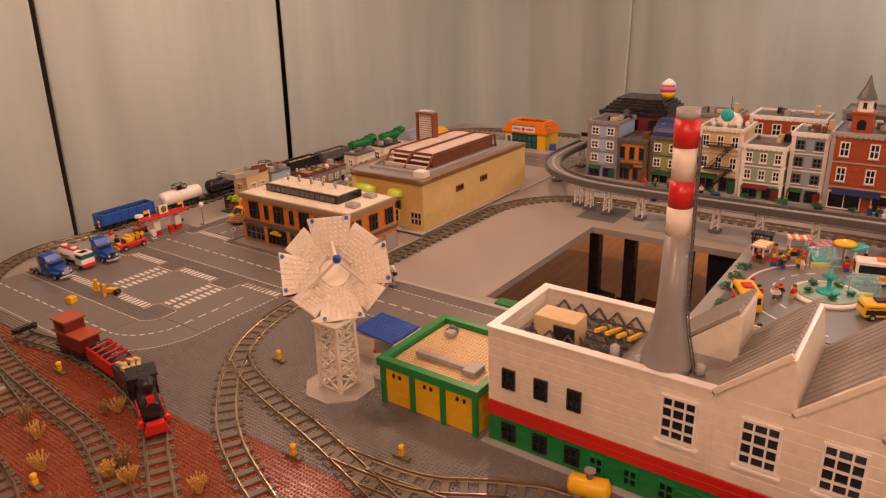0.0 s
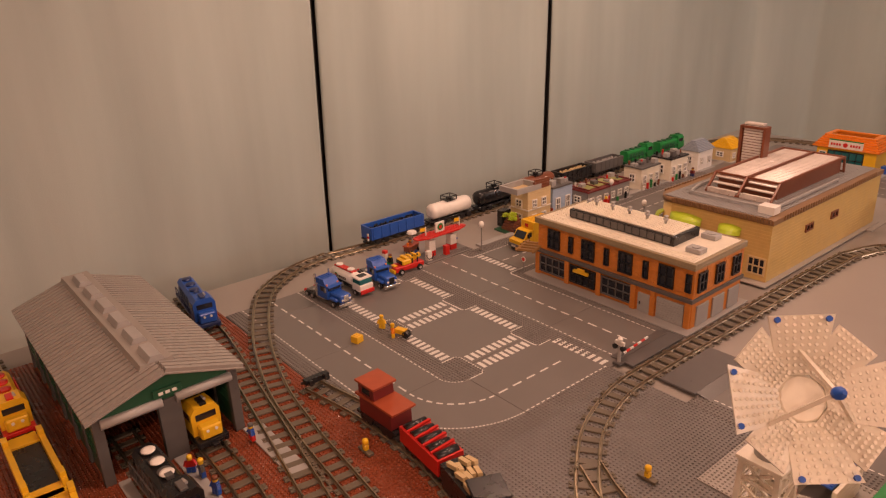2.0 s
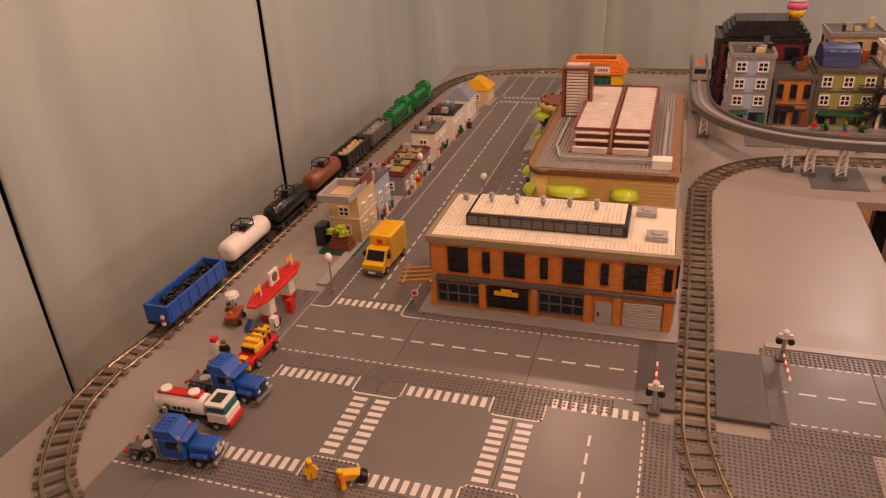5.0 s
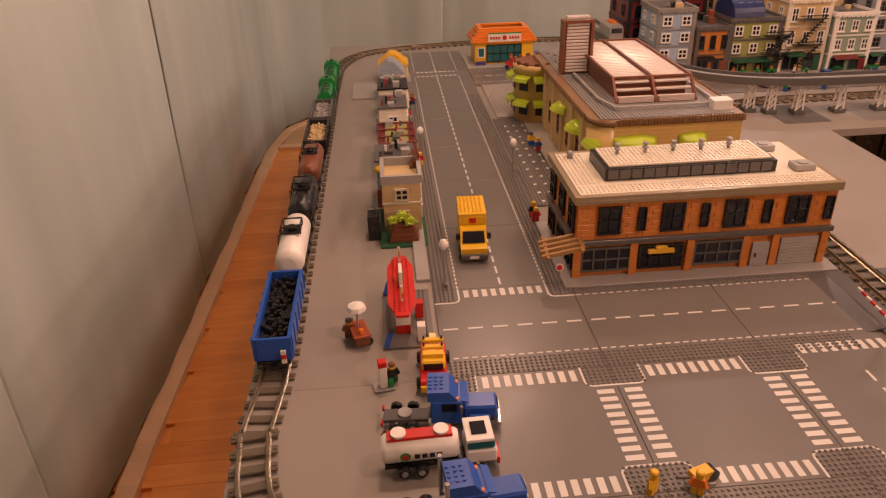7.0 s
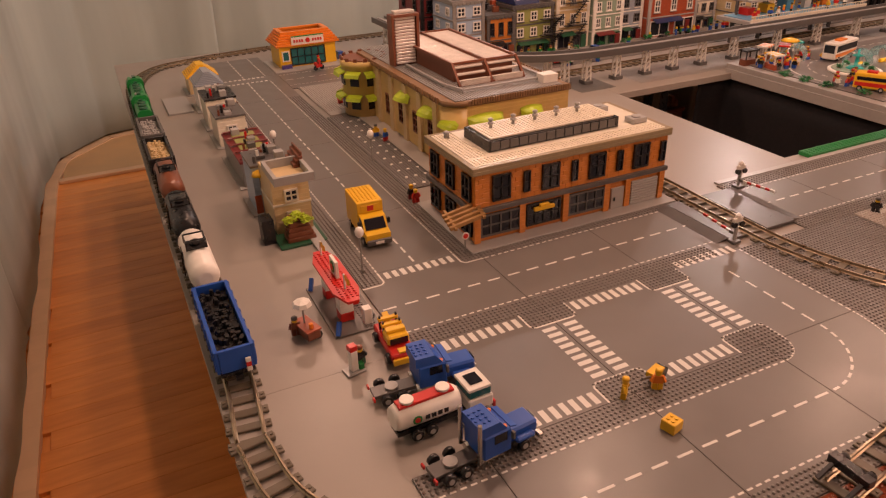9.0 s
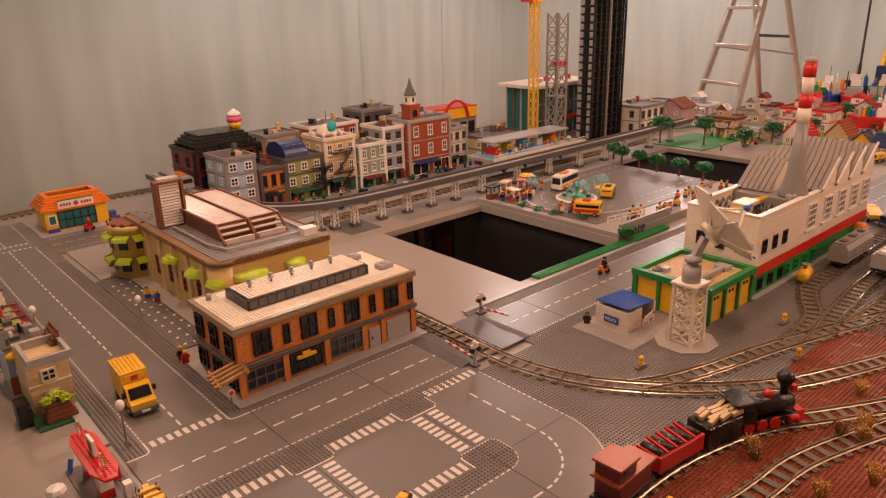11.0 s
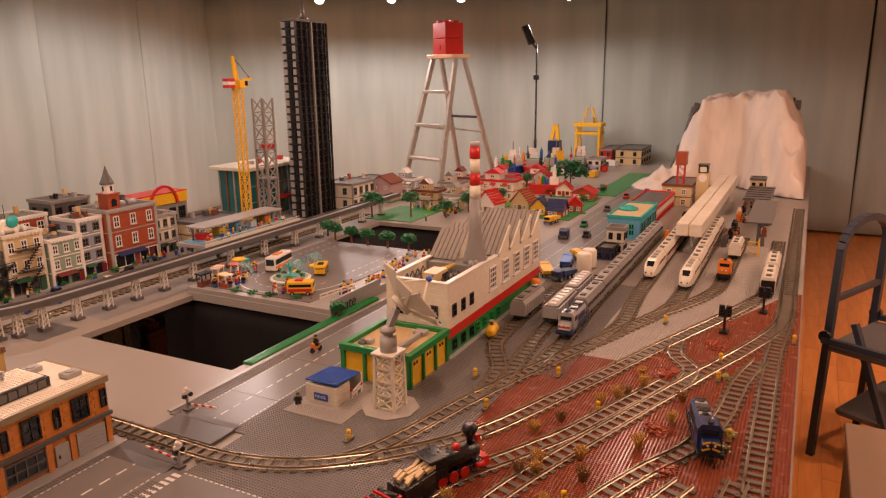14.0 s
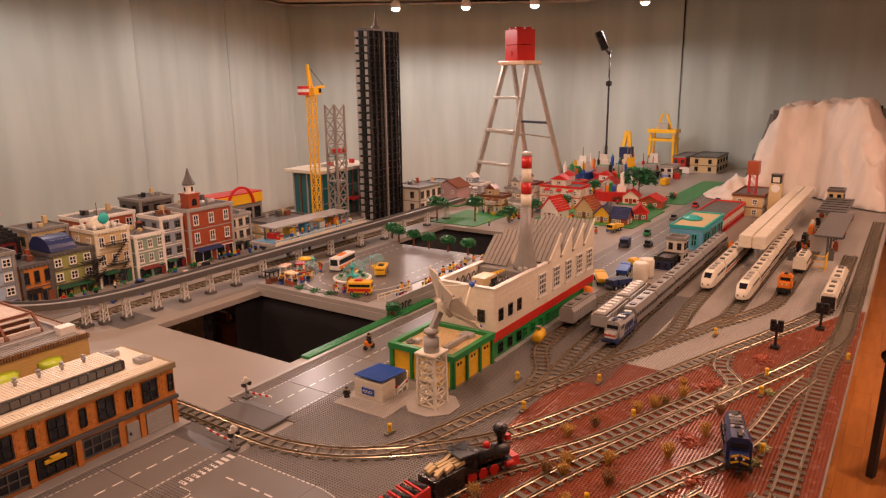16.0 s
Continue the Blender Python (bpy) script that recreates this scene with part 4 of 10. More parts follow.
def mall():
    X0, X1, Y0, Y1, H = 0.14, 0.49, 0.64, 1.34, 0.170
    th = thing("shopping_palace", pose(0, 0, 0), "large tan building with brown cornice, ribbed skylight and lime awnings", "building")
    bm = B(); box(bm, X0 - 0.05, X1 + 0.015, Y0 - 0.03, Y1 + 0.015, 0.0052, 0.0085)
    part("pavement_plate", bm, PLATELIGHT, th)
    bm = B(); wall_block(bm, X0 + 0.05, X1, Y0, Y1, 0.0087, H, 0.0096)
    for yy in (Y0 + 0.05, Y1 - 0.05):
        lathe(bm, X0 + 0.05, yy, [(0.05, 0.0087), (0.05, H - 0.0004)], 20)
    wall_block(bm, X0, X0 + 0.05, Y0 + 0.05, Y1 - 0.05, 0.0087, H, 0.0096)
    part("wall", bm, MALLTAN, th)
    bm = B()
    box(bm, X0 + 0.05, X1 + 0.004, Y0 - 0.004, Y1 + 0.004, H, H + 0.014)
    box(bm, X0 - 0.004, X0 + 0.05, Y0 + 0.05, Y1 - 0.05, H, H + 0.014)
    for yy in (Y0 + 0.05, Y1 - 0.05):
        lathe(bm, X0 + 0.05, yy, [(0.054, H + 0.0004), (0.054, H + 0.0136)], 20)
    n = 40
    for i in range(n):
        y = Y0 + 0.05 + (Y1 - Y0 - 0.1) * i / n
        box(bm, X0 - 0.010, X0 - 0.004, y, y + 0.006, H + 0.004, H + 0.018, 0.0005)
        x = X0 + 0.06 + (X1 - X0 - 0.06) * i / n
        box(bm, x, x + 0.005, Y0 - 0.009, Y0 - 0.004, H + 0.004, H + 0.018, 0.0005)
        box(bm, X1 + 0.004, X1 + 0.008, y, y + 0.006, H + 0.004, H + 0.018, 0.0005)
    part("cornice", bm, plastic("brown_tan_plastic", (0.24, 0.14, 0.07)), th, "toothed brown cornice")
    bm = B()
    k = int((X1 - X0 - 0.03) / 0.008)
    for i in range(k):
        x = X0 + 0.02 + i * 0.008
        box(bm, x, x + 0.0066, Y0 + 0.006, Y1 - 0.006, H + 0.0142, H + 0.0168, 0.0008)
    tagged(part("roof", bm, GREY, th, "ribbed grey flat roof"), kind="stuff")
    # skylight of two ribbed halves
    sk = part("skylight_frame", B_frame(0.225, 0.425, 0.755, 1.22, H + 0.0168, 0.05), BROWN, th, "reddish-brown skylight frame")
    for xa, xb in ((0.232, 0.318), (0.332, 0.418)):
        for i in range(28):
            y = 0.762 + i * 0.0161
            z = H + 0.017 + min(0.048, (y - 0.755) * 0.9 + 0.006, (1.22 - y) * 2 + 0.03)
            bm = B(); box(bm, xa, xb, y, y + 0.0118, z - 0.006, z, 0.0022)
            part("slat", bm, SMOKE, sk)
        for i in range(5):
            bm = B(); box(bm, xa, xb, 0.752, 0.757, H + 0.018 + i * 0.003, H + 0.0205 + i * 0.003, 0.0005)
            part("slat", bm, SMOKE, sk)
    # tall arch at the west end
    ar = part("arch_frame", B_arch(0.16, 0.245, 1.04, 1.075, H + 0.0168, 0.33), BROWN, th, "tall reddish-brown arch frame")
    for i in range(17):
        bm = B(); box(bm, 0.172, 0.233, 1.045, 1.07, H + 0.022 + i * 0.0088, H + 0.0285 + i * 0.0088, 0.0008)
        part("slat", bm, SMOKE, ar)
    bm = B()
    beam(bm, (0.21, 0.70, H + 0.024), (0.455, 0.70, H + 0.024), 0.006)
    beam(bm, (0.21, 0.70, H + 0.024), (0.19, 0.78, H + 0.024), 0.006)
    beam(bm, (0.455, 0.70, H + 0.024), (0.455, 1.1, H + 0.024), 0.006)
    beam(bm, (0.19, 0.78, H + 0.024), (0.19, 1.02, H + 0.024), 0.006)
    for x, y in ((0.21, 0.70), (0.33, 0.70), (0.455, 0.70), (0.455, 0.9), (0.455, 1.1), (0.19, 0.78), (0.19, 1.02)):
        beam(bm, (x, y, H + 0.016), (x, y, H + 0.024), 0.005)
    part("roof_rail", bm, LGREY, th, "light grey rail round the skylight")
    bm = B(); box(bm, 0.43, 0.475, 0.67, 0.705, H + 0.016, H + 0.038, 0.001)
    part("roof_unit", bm, WHITE, th, "white roof unit")
    for nm, x, y, face, w in (("a", X0 + 0.1, Y0, "S", 0.10), ("b", X0 + 0.235, Y0, "S", 0.065), ("c", X0, Y0 + 0.12, "W", 0.07), ("d", X0, Y0 + 0.28, "W", 0.07), ("e", X0 + 0.01, Y1 - 0.06, "W", 0.08), ("f", X0 + 0.02, Y0 + 0.03, "W", 0.08)):
        bm = B()
        rows = []
        for k in range(11):
            v = -1 + 2 * k / 10
            sc = 1.15 * math.sqrt(max(0.04, 1 - v * v))
            rows.append(V(bm, [(v * w / 2, a * sc, b - 0.006 * v * v) for a, b in ((0, 0.0), (-0.014, -0.003), (-0.026, -0.010), (-0.031, -0.019), (-0.028, -0.020), (-0.022, -0.012), (-0.012, -0.006), (0, -0.003))]))
        for p_, q_ in zip(rows, rows[1:]):
            ring(bm, p_, q_)
        bm.faces.new(rows[0][::-1]); bm.faces.new(rows[-1])
        bmesh.ops.recalc_face_normals(bm, faces=bm.faces)
        part("awning", bm, LIME, th, "glossy lime green awning", at=pose(x, y, 0.148 if nm not in "ef" else 0.138, 0, 0, 0 if face == "S" else -90))
        if face == "S":
            window(th, x, y, 0.09, w * 0.6, 0.03, "S", BROWN, PANE, (1, 0))
    for i in range(4):
        window(th, X0, Y0 + 0.1 + i * 0.1, 0.08, 0.05, 0.06, "W", BROWN, PANE, (2, 2))
    pav = part("pavilion", lathe(B(), X0 - 0.005, Y1 - 0.10, [(0.068, 0.0087), (0.068, 0.160), (0.072, 0.161), (0.072, 0.178)], 24), MALLTAN, th, "round tan corner pavilion with lime awnings")
    part("pavilion_roof", lathe(B(), X0 - 0.005, Y1 - 0.10, [(0.062, 0.1782), (0.062, 0.182)], 24), BROWN, pav)
    for k in range(14):
        a = 2 * math.pi * k / 14
        part("merlon", box(B(), -0.006, 0.006, -0.003, 0.003, 0, 0.010), BROWN, pav, at=pose(X0 - 0.005 + 0.068 * math.cos(a), Y1 - 0.10 + 0.068 * math.sin(a), 0.1782, 0, 0, math.degrees(a) + 90))
    for z in (0.078, 0.15):
        for k in range(4):
            a = math.pi * (0.75 + 0.25 * k)
            bm = B(); extrude(bm, [(-0.024, -0.016), (-0.021, -0.006), (0, 0), (0, -0.004), (-0.018, -0.010), (-0.021, -0.017)], "x", -0.024, 0.024)
            part("awning", bm, LIME, pav, at=pose(X0 - 0.005 + 0.068 * math.cos(a), Y1 - 0.10 + 0.068 * math.sin(a), z, 0, 0, math.degrees(a) + 90))
            part("window", box(B(), -0.015, 0.015, -0.002, 0.001, -0.046, -0.018), PANE, pav, at=pose(X0 - 0.005 + 0.068 * math.cos(a), Y1 - 0.10 + 0.068 * math.sin(a), z, 0, 0, math.degrees(a) + 90))
    for k in range(5):
        y = Y0 + 0.075 + k * 0.1
        part("pilaster", wall_set(X0 - 0.007, X0, y - 0.012, y + 0.012, 0.0087, H - 0.001), TAN, th)
    for y in (0.86, 1.02):
        window(th, X1, y, 0.112, 0.045, 0.022, "E", BROWN, PANE, (1, 0))
    for i in range(3):
        window(th, X0 + 0.12 + i * 0.1, Y0, 0.05, 0.05, 0.05, "S", TAN, PANE, (2, 1))


def B_frame(x0, x1, y0, y1, z, h):
    bm = B()
    xm = (x0 + x1) / 2
    for x in (x0 + 0.003, xm, x1 - 0.003):
        beam(bm, (x, y0, z + 0.002), (x, y0 + 0.045, z + h), 0.006)
        beam(bm, (x, y0 + 0.045, z + h), (x, y1 - 0.01, z + h), 0.006)
        beam(bm, (x, y1 - 0.01, z + h), (x, y1, z), 0.006)
    for y, zz in ((y0, z + 0.003), (y0 + 0.045, z + h), (y1 - 0.01, z + h), (y1, z + 0.003)):
        beam(bm, (x0, y, zz), (x1, y, zz), 0.005)
    box(bm, x0 + 0.01, x1 - 0.01, y0 + 0.05, y1 - 0.012, z, z + h - 0.008)
    return bm


def B_arch(x0, x1, y0, y1, z0, z1):
    bm = B()
    for x in (x0, x1 - 0.008):
        box(bm, x, x + 0.008, y0, y1, z0, z1)
    box(bm, x0 + 0.008, x1 - 0.008, y0, y1, z1 - 0.008, z1)
    box(bm, x0 + 0.008, x1 - 0.008, y0 + 0.01, y1 - 0.01, z0, z1 - 0.008)
    return bm


mall()


# ---- the works with chimney and saw-tooth roof ----
SAWGREY = plastic("weathered_roof_grey", (0.27, 0.245, 0.215), 0.5, 0.2, 50)


def works():
    X0, X1, Y0, Y1 = 1.305, 2.13, -0.236, -0.02
    th = thing("works", pose(0, 0, 0), "long white factory with red and green base, saw-tooth roof and chimney", "factory")
    bm = B(); box(bm, X0 - 0.01, X1 + 0.01, Y0 - 0.016, Y1 + 0.01, 0.0034, 0.0062)
    part("pavement_plate", bm, LGREY, th)
    bm = B(); wall_block(bm, X0, X1, Y0, Y1, 0.0064, 0.062)
    part("lower_wall", bm, GREEN, th, "green lower wall")
    bm = B(); wall_block(bm, X0 - 0.002, X1 + 0.002, Y0 - 0.002, Y1 + 0.002, 0.062, 0.092)
    part("red_band", bm, RED, th, "red band along the wall")
    XS = 1.70
    for a in ((X0, XS, Y0, Y0 + 0.012, 0.0922, 0.238), (X0, XS, Y1 - 0.012, Y1, 0.0922, 0.238), (X0, X0 + 0.012, Y0 + 0.0121, Y1 - 0.0121, 0.0922, 0.238), (XS + 0.0002, X1, Y0, Y1, 0.0922, 0.235)):
        part("wall", wall_block(B(), *a), CREAM, th, "smooth cream-white upper wall")
    part("roof_deck", box(B(), X0 + 0.0122, XS, Y0 + 0.0122, Y1 - 0.0122, 0.0922, 0.200), GREY, th)
    bm = B()
    for a in ((X0 - 0.003, XS + 0.003, Y0 - 0.003, Y0 + 0.015), (X0 - 0.003, XS + 0.003, Y1 - 0.015, Y1 + 0.003), (X0 - 0.003, X0 + 0.015, Y0 + 0.015, Y1 - 0.015)):
        box(bm, *a, 0.238, 0.2415)
    part("parapet", bm, WHITE, th, "white parapet cap")
    # saw-tooth roof
    n = 4
    w = (X1 - XS) / n
    for i in range(n):
        xa = XS + i * w
        bm = B()
        extrude(bm, [(xa + 0.001, 0.2352), (xa + w - 0.001, 0.2352), (xa + w - 0.012, 0.318), (xa + w - 0.02, 0.318)], "y", Y0 + 0.001, Y1 - 0.001)
        gb = part("gable", bm, CREAM, th)
        for k in range(13):
            y = Y0 - 0.004 + k * 0.0175
            bm = B()
            d = Vector((w - 0.018, 0, 0.083))
            a = Vector((xa - 0.006, y + 0.0075, 0.236))
            beam(bm, a, a + d * 1.04, 0.015, 0.006)
            part("roof_slat", bm, SAWGREY, gb)
        bm = B()
        beam(bm, (xa - 0.004, Y0 - 0.006, 0.242), (xa + w - 0.016, Y0 - 0.006, 0.328), 0.006, 0.008)
        part("bargeboard", bm, CREAM, gb)
    xa, wh = XS - 0.105, 0.104
    bm = B(); extrude(bm, [(xa, 0.2322), (xa + wh, 0.2322), (xa + wh, 0.314), (xa + wh - 0.008, 0.314)], "y", -0.125, Y1 - 0.014)
    gb = part("gable", bm, CREAM, th)
    for k in range(6):
        a = Vector((xa - 0.006, -0.124 + k * 0.0175 + 0.0075, 0.234))
        part("roof_slat", beam(B(), a, a + Vector((wh - 0.004, 0, 0.083)) * 1.04, 0.015, 0.006), SAWGREY, gb)
    # windows on the yard side
    for x in (1.348, 1.412, 1.475):
        window(th, x, Y0, 0.146, 0.026, 0.040, "S", BLACK, PANE, (1, 1))
        window(th, x, Y0, 0.035, 0.028, 0.036, "S", BLACK, PANE, (1, 1))
    for x in (1.52, 1.58, 1.64, 1.70):
        window(th, x, Y0, 0.035, 0.028, 0.036, "S", GREEN, PANE, (1, 1))
    for x in (1.648, 1.765, 1.872, 1.975, 2.075):
        window(th, x, Y0, 0.172, 0.056, 0.078, "S", WHITE, PANE, (2, 3), 0.005)
        bm = B(); box(bm, x - 0.034, x + 0.034, Y0 - 0.008, Y0, 0.126, 0.131)
        part("sill", bm, WHITE, th)
    for y in (-0.19, -0.13, -0.07):
        window(th, X0, y, 0.146, 0.026, 0.040, "W", BLACK, PANE, (1, 1))
        window(th, X0, y, 0.035, 0.028, 0.036, "W", GREEN, PANE, (1, 1))
    # open roof with machinery
    bm = B()
    for i in range(7):
        y = -0.2 + i * 0.026
        beam(bm, (1.33, y, 0.204), (1.52, y, 0.204), 0.004)
        for k in range(5):
            x = 1.34 + k * 0.036
            beam(bm, (x, y, 0.204), (x + 0.018, y, 0.228), 0.0035)
            beam(bm, (x + 0.018, y, 0.228), (x + 0.036, y, 0.204), 0.0035)
    part("roof_truss", bm, DGREY, th, "dark roof trusses and pipework")
    bm = B(); box(bm, 1.36, 1.44, -0.17, -0.12, 0.2005, 0.25, 0.001)
    hut = part("roof_hut", bm, TAN, th, "tan plant room on the roof")
    bm = B(); box(bm, 1.40, 1.44, -0.173, -0.168, 0.206, 0.24)
    part("grille", bm, BLACK, hut)
    bm = B()
    for k in range(4):
        beam(bm, (1.46 + k * 0.02, -0.06, 0.206), (1.47 + k * 0.02, -0.15, 0.238), 0.006)
    part("duct", bm, YELLOW, th, "yellow ducts")
    bm = B(); box(bm, 1.55, 1.69, Y0 + 0.013, Y1 - 0.013, 0.2002, 0.232)
    part("deck", bm, GREY, th)
    ch = part("chimney", lathe(B(), 1.607, -0.19, [(0.042, 0.2322), (0.041, 0.245), (0.029, 0.29), (0.021, 0.34), (0.0182, 0.452)], 16), GREY, th, "grey tapered chimney with red and white bands")
    z = 0.452
    for c, z2, r in ((CREAM, 0.495, 0.0182), (RED, 0.535, 0.0178), (CREAM, 0.583, 0.0165), (RED, 0.623, 0.0178), (LGREY, 0.637, 0.0165)):
        bm = B(); lathe(bm, 1.607, -0.19, [(r, z), (r, z2)], 16)
        part("chimney_band", bm, c, ch)
        z = z2
    bm = B()
    way = [(0.045, 0.235), (0.032, 0.29), (0.024, 0.34), (0.0205, 0.60)]
    for s in (-1, 1):
        for (xa, za), (xb, zb) in zip(way, way[1:]):
            beam(bm, (1.607 + xa, -0.19 + s * 0.005, za), (1.607 + xb, -0.19 + s * 0.005, zb), 0.002)
    for (xa, za), (xb, zb) in zip(way, way[1:]):
        for k in range(int((zb - za) / 0.01)):
            f = k * 0.01 / (zb - za)
            x = 1.607 + xa + (xb - xa) * f
            beam(bm, (x, -0.195, za + k * 0.01), (x, -0.185, za + k * 0.01), 0.0018)
    part("ladder", bm, DGREY, ch, "dark ladder up the chimney")
    for x, y, h in ((1.57, -0.23 + 0.02, 0.012), (1.66, -0.19, 0.015), (1.53, -0.21, 0.02)):
        bm = B(); lathe(bm, x, y, [(0.008, 0.2322), (0.008, 0.2322 + h), (0.004, 0.236 + h)], 10)
        part("roof_vent", bm, LGREY, th)


works()


# ---- yellow and green workshop ----
def workshop():
    X0, X1, Y0, Y1, H = 1.052, 1.285, -0.245, -0.02, 0.088
    th = thing("workshop", pose(0, 0, 0), "low yellow workshop with green frame and tan studded roof", "building")
    bm = B(); wall_block(bm, X0 + 0.004, X1 - 0.004, Y0 + 0.004, Y1 - 0.004, 0.0034, H, 0.0285)
    part("wall", bm, YELLOW, th)
    for i in range(4):
        x = X0 + (X1 - X0 - 0.010) * i / 3 + 0.005
        for yy in (Y0, Y1):
            bm = B(); box(bm, x - 0.005, x + 0.005, yy - 0.003, yy + 0.006, 0.0036, H)
            part("post", bm, GREEN, th)
        y = Y0 + (Y1 - Y0 - 0.010) * i / 3 + 0.005
        bm = B(); box(bm, X0 - 0.003, X0 + 0.006, y - 0.005, y + 0.005, 0.0036, H)
        part("post", bm, GREEN, th)
    for i in range(3):
        x = X0 + (X1 - X0) * (i + 0.5) / 3
        for s in (-1, 1):
            bm = B(); box(bm, x + s * 0.008 - 0.003, x + s * 0.008 + 0.003, Y0 + 0.001, Y0 + 0.004, H - 0.022, H - 0.014)
            part("vent_slot", bm, BLACK, th)
    bm = B()
    for a in ((X0 - 0.006, X1 + 0.004, Y0 - 0.006, Y0 + 0.012), (X0 - 0.006, X1 + 0.004, Y1 - 0.012, Y1 + 0.006), (X0 - 0.006, X0 + 0.012, Y0 + 0.012, Y1 - 0.012), (X1 - 0.012, X1 + 0.004, Y0 + 0.012, Y1 - 0.012)):
        box(bm, *a, H, H + 0.018)
    part("cornice", bm, GREEN, th, "green roof edge")
    bm = B(); box(bm, X0 + 0.013, X1 - 0.013, Y0 + 0.013, Y1 - 0.013, H, H + 0.006)
    studs_on(bm, X0 + 0.014, X1 - 0.014, Y0 + 0.014, Y1 - 0.014, H + 0.006)
    part("roof", bm, TAN, th, "tan studded roof")
    for a in ((1.10, 1.22, -0.19, -0.178), (1.22, 1.25, -0.20, -0.16), (1.10, 1.12, -0.09, -0.07)):
        bm = B(); box(bm, *a, H + 0.008, H + 0.02, 0.001)
        part("roof_unit", bm, LGREY, th)
    bm = B(); lathe(bm, 1.1, -0.06, [(0.014, H + 0.008), (0.014, H + 0.012), (0.006, H + 0.013), (0.006, H + 0.022)], 12)
    part("roof_fan", bm, DGREY, th)


workshop()


# ---- lattice tower with the dish ----
def dish_tower():
    CX, CY = 0.937, -0.25
    th = thing("dish_tower", pose(CX, CY, 0.0076), "cream lattice tower carrying a large petalled dish", "tower")
    H = 0.15
    for sx in (-1, 1):
        for sy in (-1, 1):
            bm = B(); beam(bm, (sx * 0.029, sy * 0.029, 0), (sx * 0.026, sy * 0.026, H), 0.008)
            part("leg", bm, CREAM, th)
    for k in range(4):
        z0, z1 = 0.004 + k * H / 4, 0.004 + (k + 1) * H / 4 - 0.006
        for i in range(4):
            a = pose(0, 0, 0, 0, 0, 90 * i)
            bm = B()
            beam(bm, (-0.026, -0.0275, z0), (0.026, -0.0275, z0), 0.004)
            beam(bm, (-0.026, -0.0275, z0), (0.026, -0.0275, z1), 0.004)
            beam(bm, (0.026, -0.0275, z0), (-0.026, -0.0275, z1), 0.004)
            part("brace", bm, CREAM, th, at=a)
    bm = B(); box(bm, -0.034, 0.034, -0.034, 0.034, H, H + 0.006)
    part("platform", bm, CREAM, th)
    bm = B(); lathe(bm, 0, 0, [(0.022, H + 0.006), (0.022, H + 0.045), (0.013, H + 0.046), (0.013, H + 0.056), (0.02, H + 0.058), (0.02, H + 0.066), (0.008, H + 0.072)], 16)
    part("turntable", bm, LGREY, th, "light grey round turntable")
    # dish: petals round a hub, tilted up
    c = Vector((0.037, -0.023, 0.275))
    m = look((0, 0, 0), (-0.61, 0.515, -0.60))
    m = Matrix.Translation(c) @ m.to_3x3().to_4x4()
    bm = B(); beam(bm, (0.0, 0, H + 0.06), c - m.to_3x3() @ Vector((0, 0, 0.02)), 0.016)
    part("arm", bm, LGREY, th)
    bm = B(); lathe(bm, 0, 0, [(0.03, -0.012), (0.032, 0.0), (0.028, 0.004)], 16)
    ds = part("dish_core", bm, CREAM, th, at=m)
    for k in range(8):
        bm = B()
        big = k % 2 == 0
        r0, r1, wd = (0.03, 0.103, 0.043) if big else (0.030, 0.099, 0.029)
        w0 = 0.028 if big else 0.021
        lift = 0.038 if big else 0.030
        q = V(bm, [(-w0, r0, 0.004), (w0, r0, 0.004), (wd, r1, lift), (-wd, r1, lift), (-w0, r0, 0.001), (w0, r0, 0.001), (wd, r1, lift - 0.003), (-wd, r1, lift - 0.003)])
        for f in ((0, 1, 2, 3), (7, 6, 5, 4), (0, 4, 5, 1), (1, 5, 6, 2), (2, 6, 7, 3), (3, 7, 4, 0)):
            bm.faces.new([q[i] for i in f])
        for i in range(7):
            for j in range(9):
                fx = (i - 3) / 3.5
                fy = (j + 0.5) / 9
                ww = w0 + (wd - w0) * fy
                if abs(fx * 0.03) < ww * 0.95:
                    stud(bm, fx * ww * 0.92, r0 + (r1 - r0) * fy, 0.003 + lift * fy + (0.004 - 0.004 * fy), n=6)
        pt = part("petal", bm, CREAM, ds, at=pose(0, 0, 0, 0, 0, 45 * k))
    for k in range(4):
        for s in (-1, 1):
            bm = B(); lathe(bm, 0, 0, [(0.004, 0), (0.004, 0.004)], 8)
            a = radians(90 * k + 90)
            p = Vector((math.cos(a) * 0.097 - s * math.sin(a) * 0.033, math.sin(a) * 0.097 + s * math.cos(a) * 0.033, 0.037))
            part("pin", bm, BLUE, ds, "small blue pin", at=Matrix.Translation(p))
    for k in range(3):
        bm = B(); beam(bm, (0.06 * math.cos(radians(120 * k + 90)), 0.06 * math.sin(radians(120 * k + 90)), 0.016), (0, 0, 0.090), 0.005)
        part("strut", bm, CREAM, ds)
    bm = B(); lathe(bm, 0, 0, [(0.006, 0.086), (0.008, 0.090), (0.008, 0.098), (0.003, 0.100), (0.003, 0.108)], 10)
    part("receiver", bm, BLUE, ds, "blue receiver at the focus")


dish_tower()


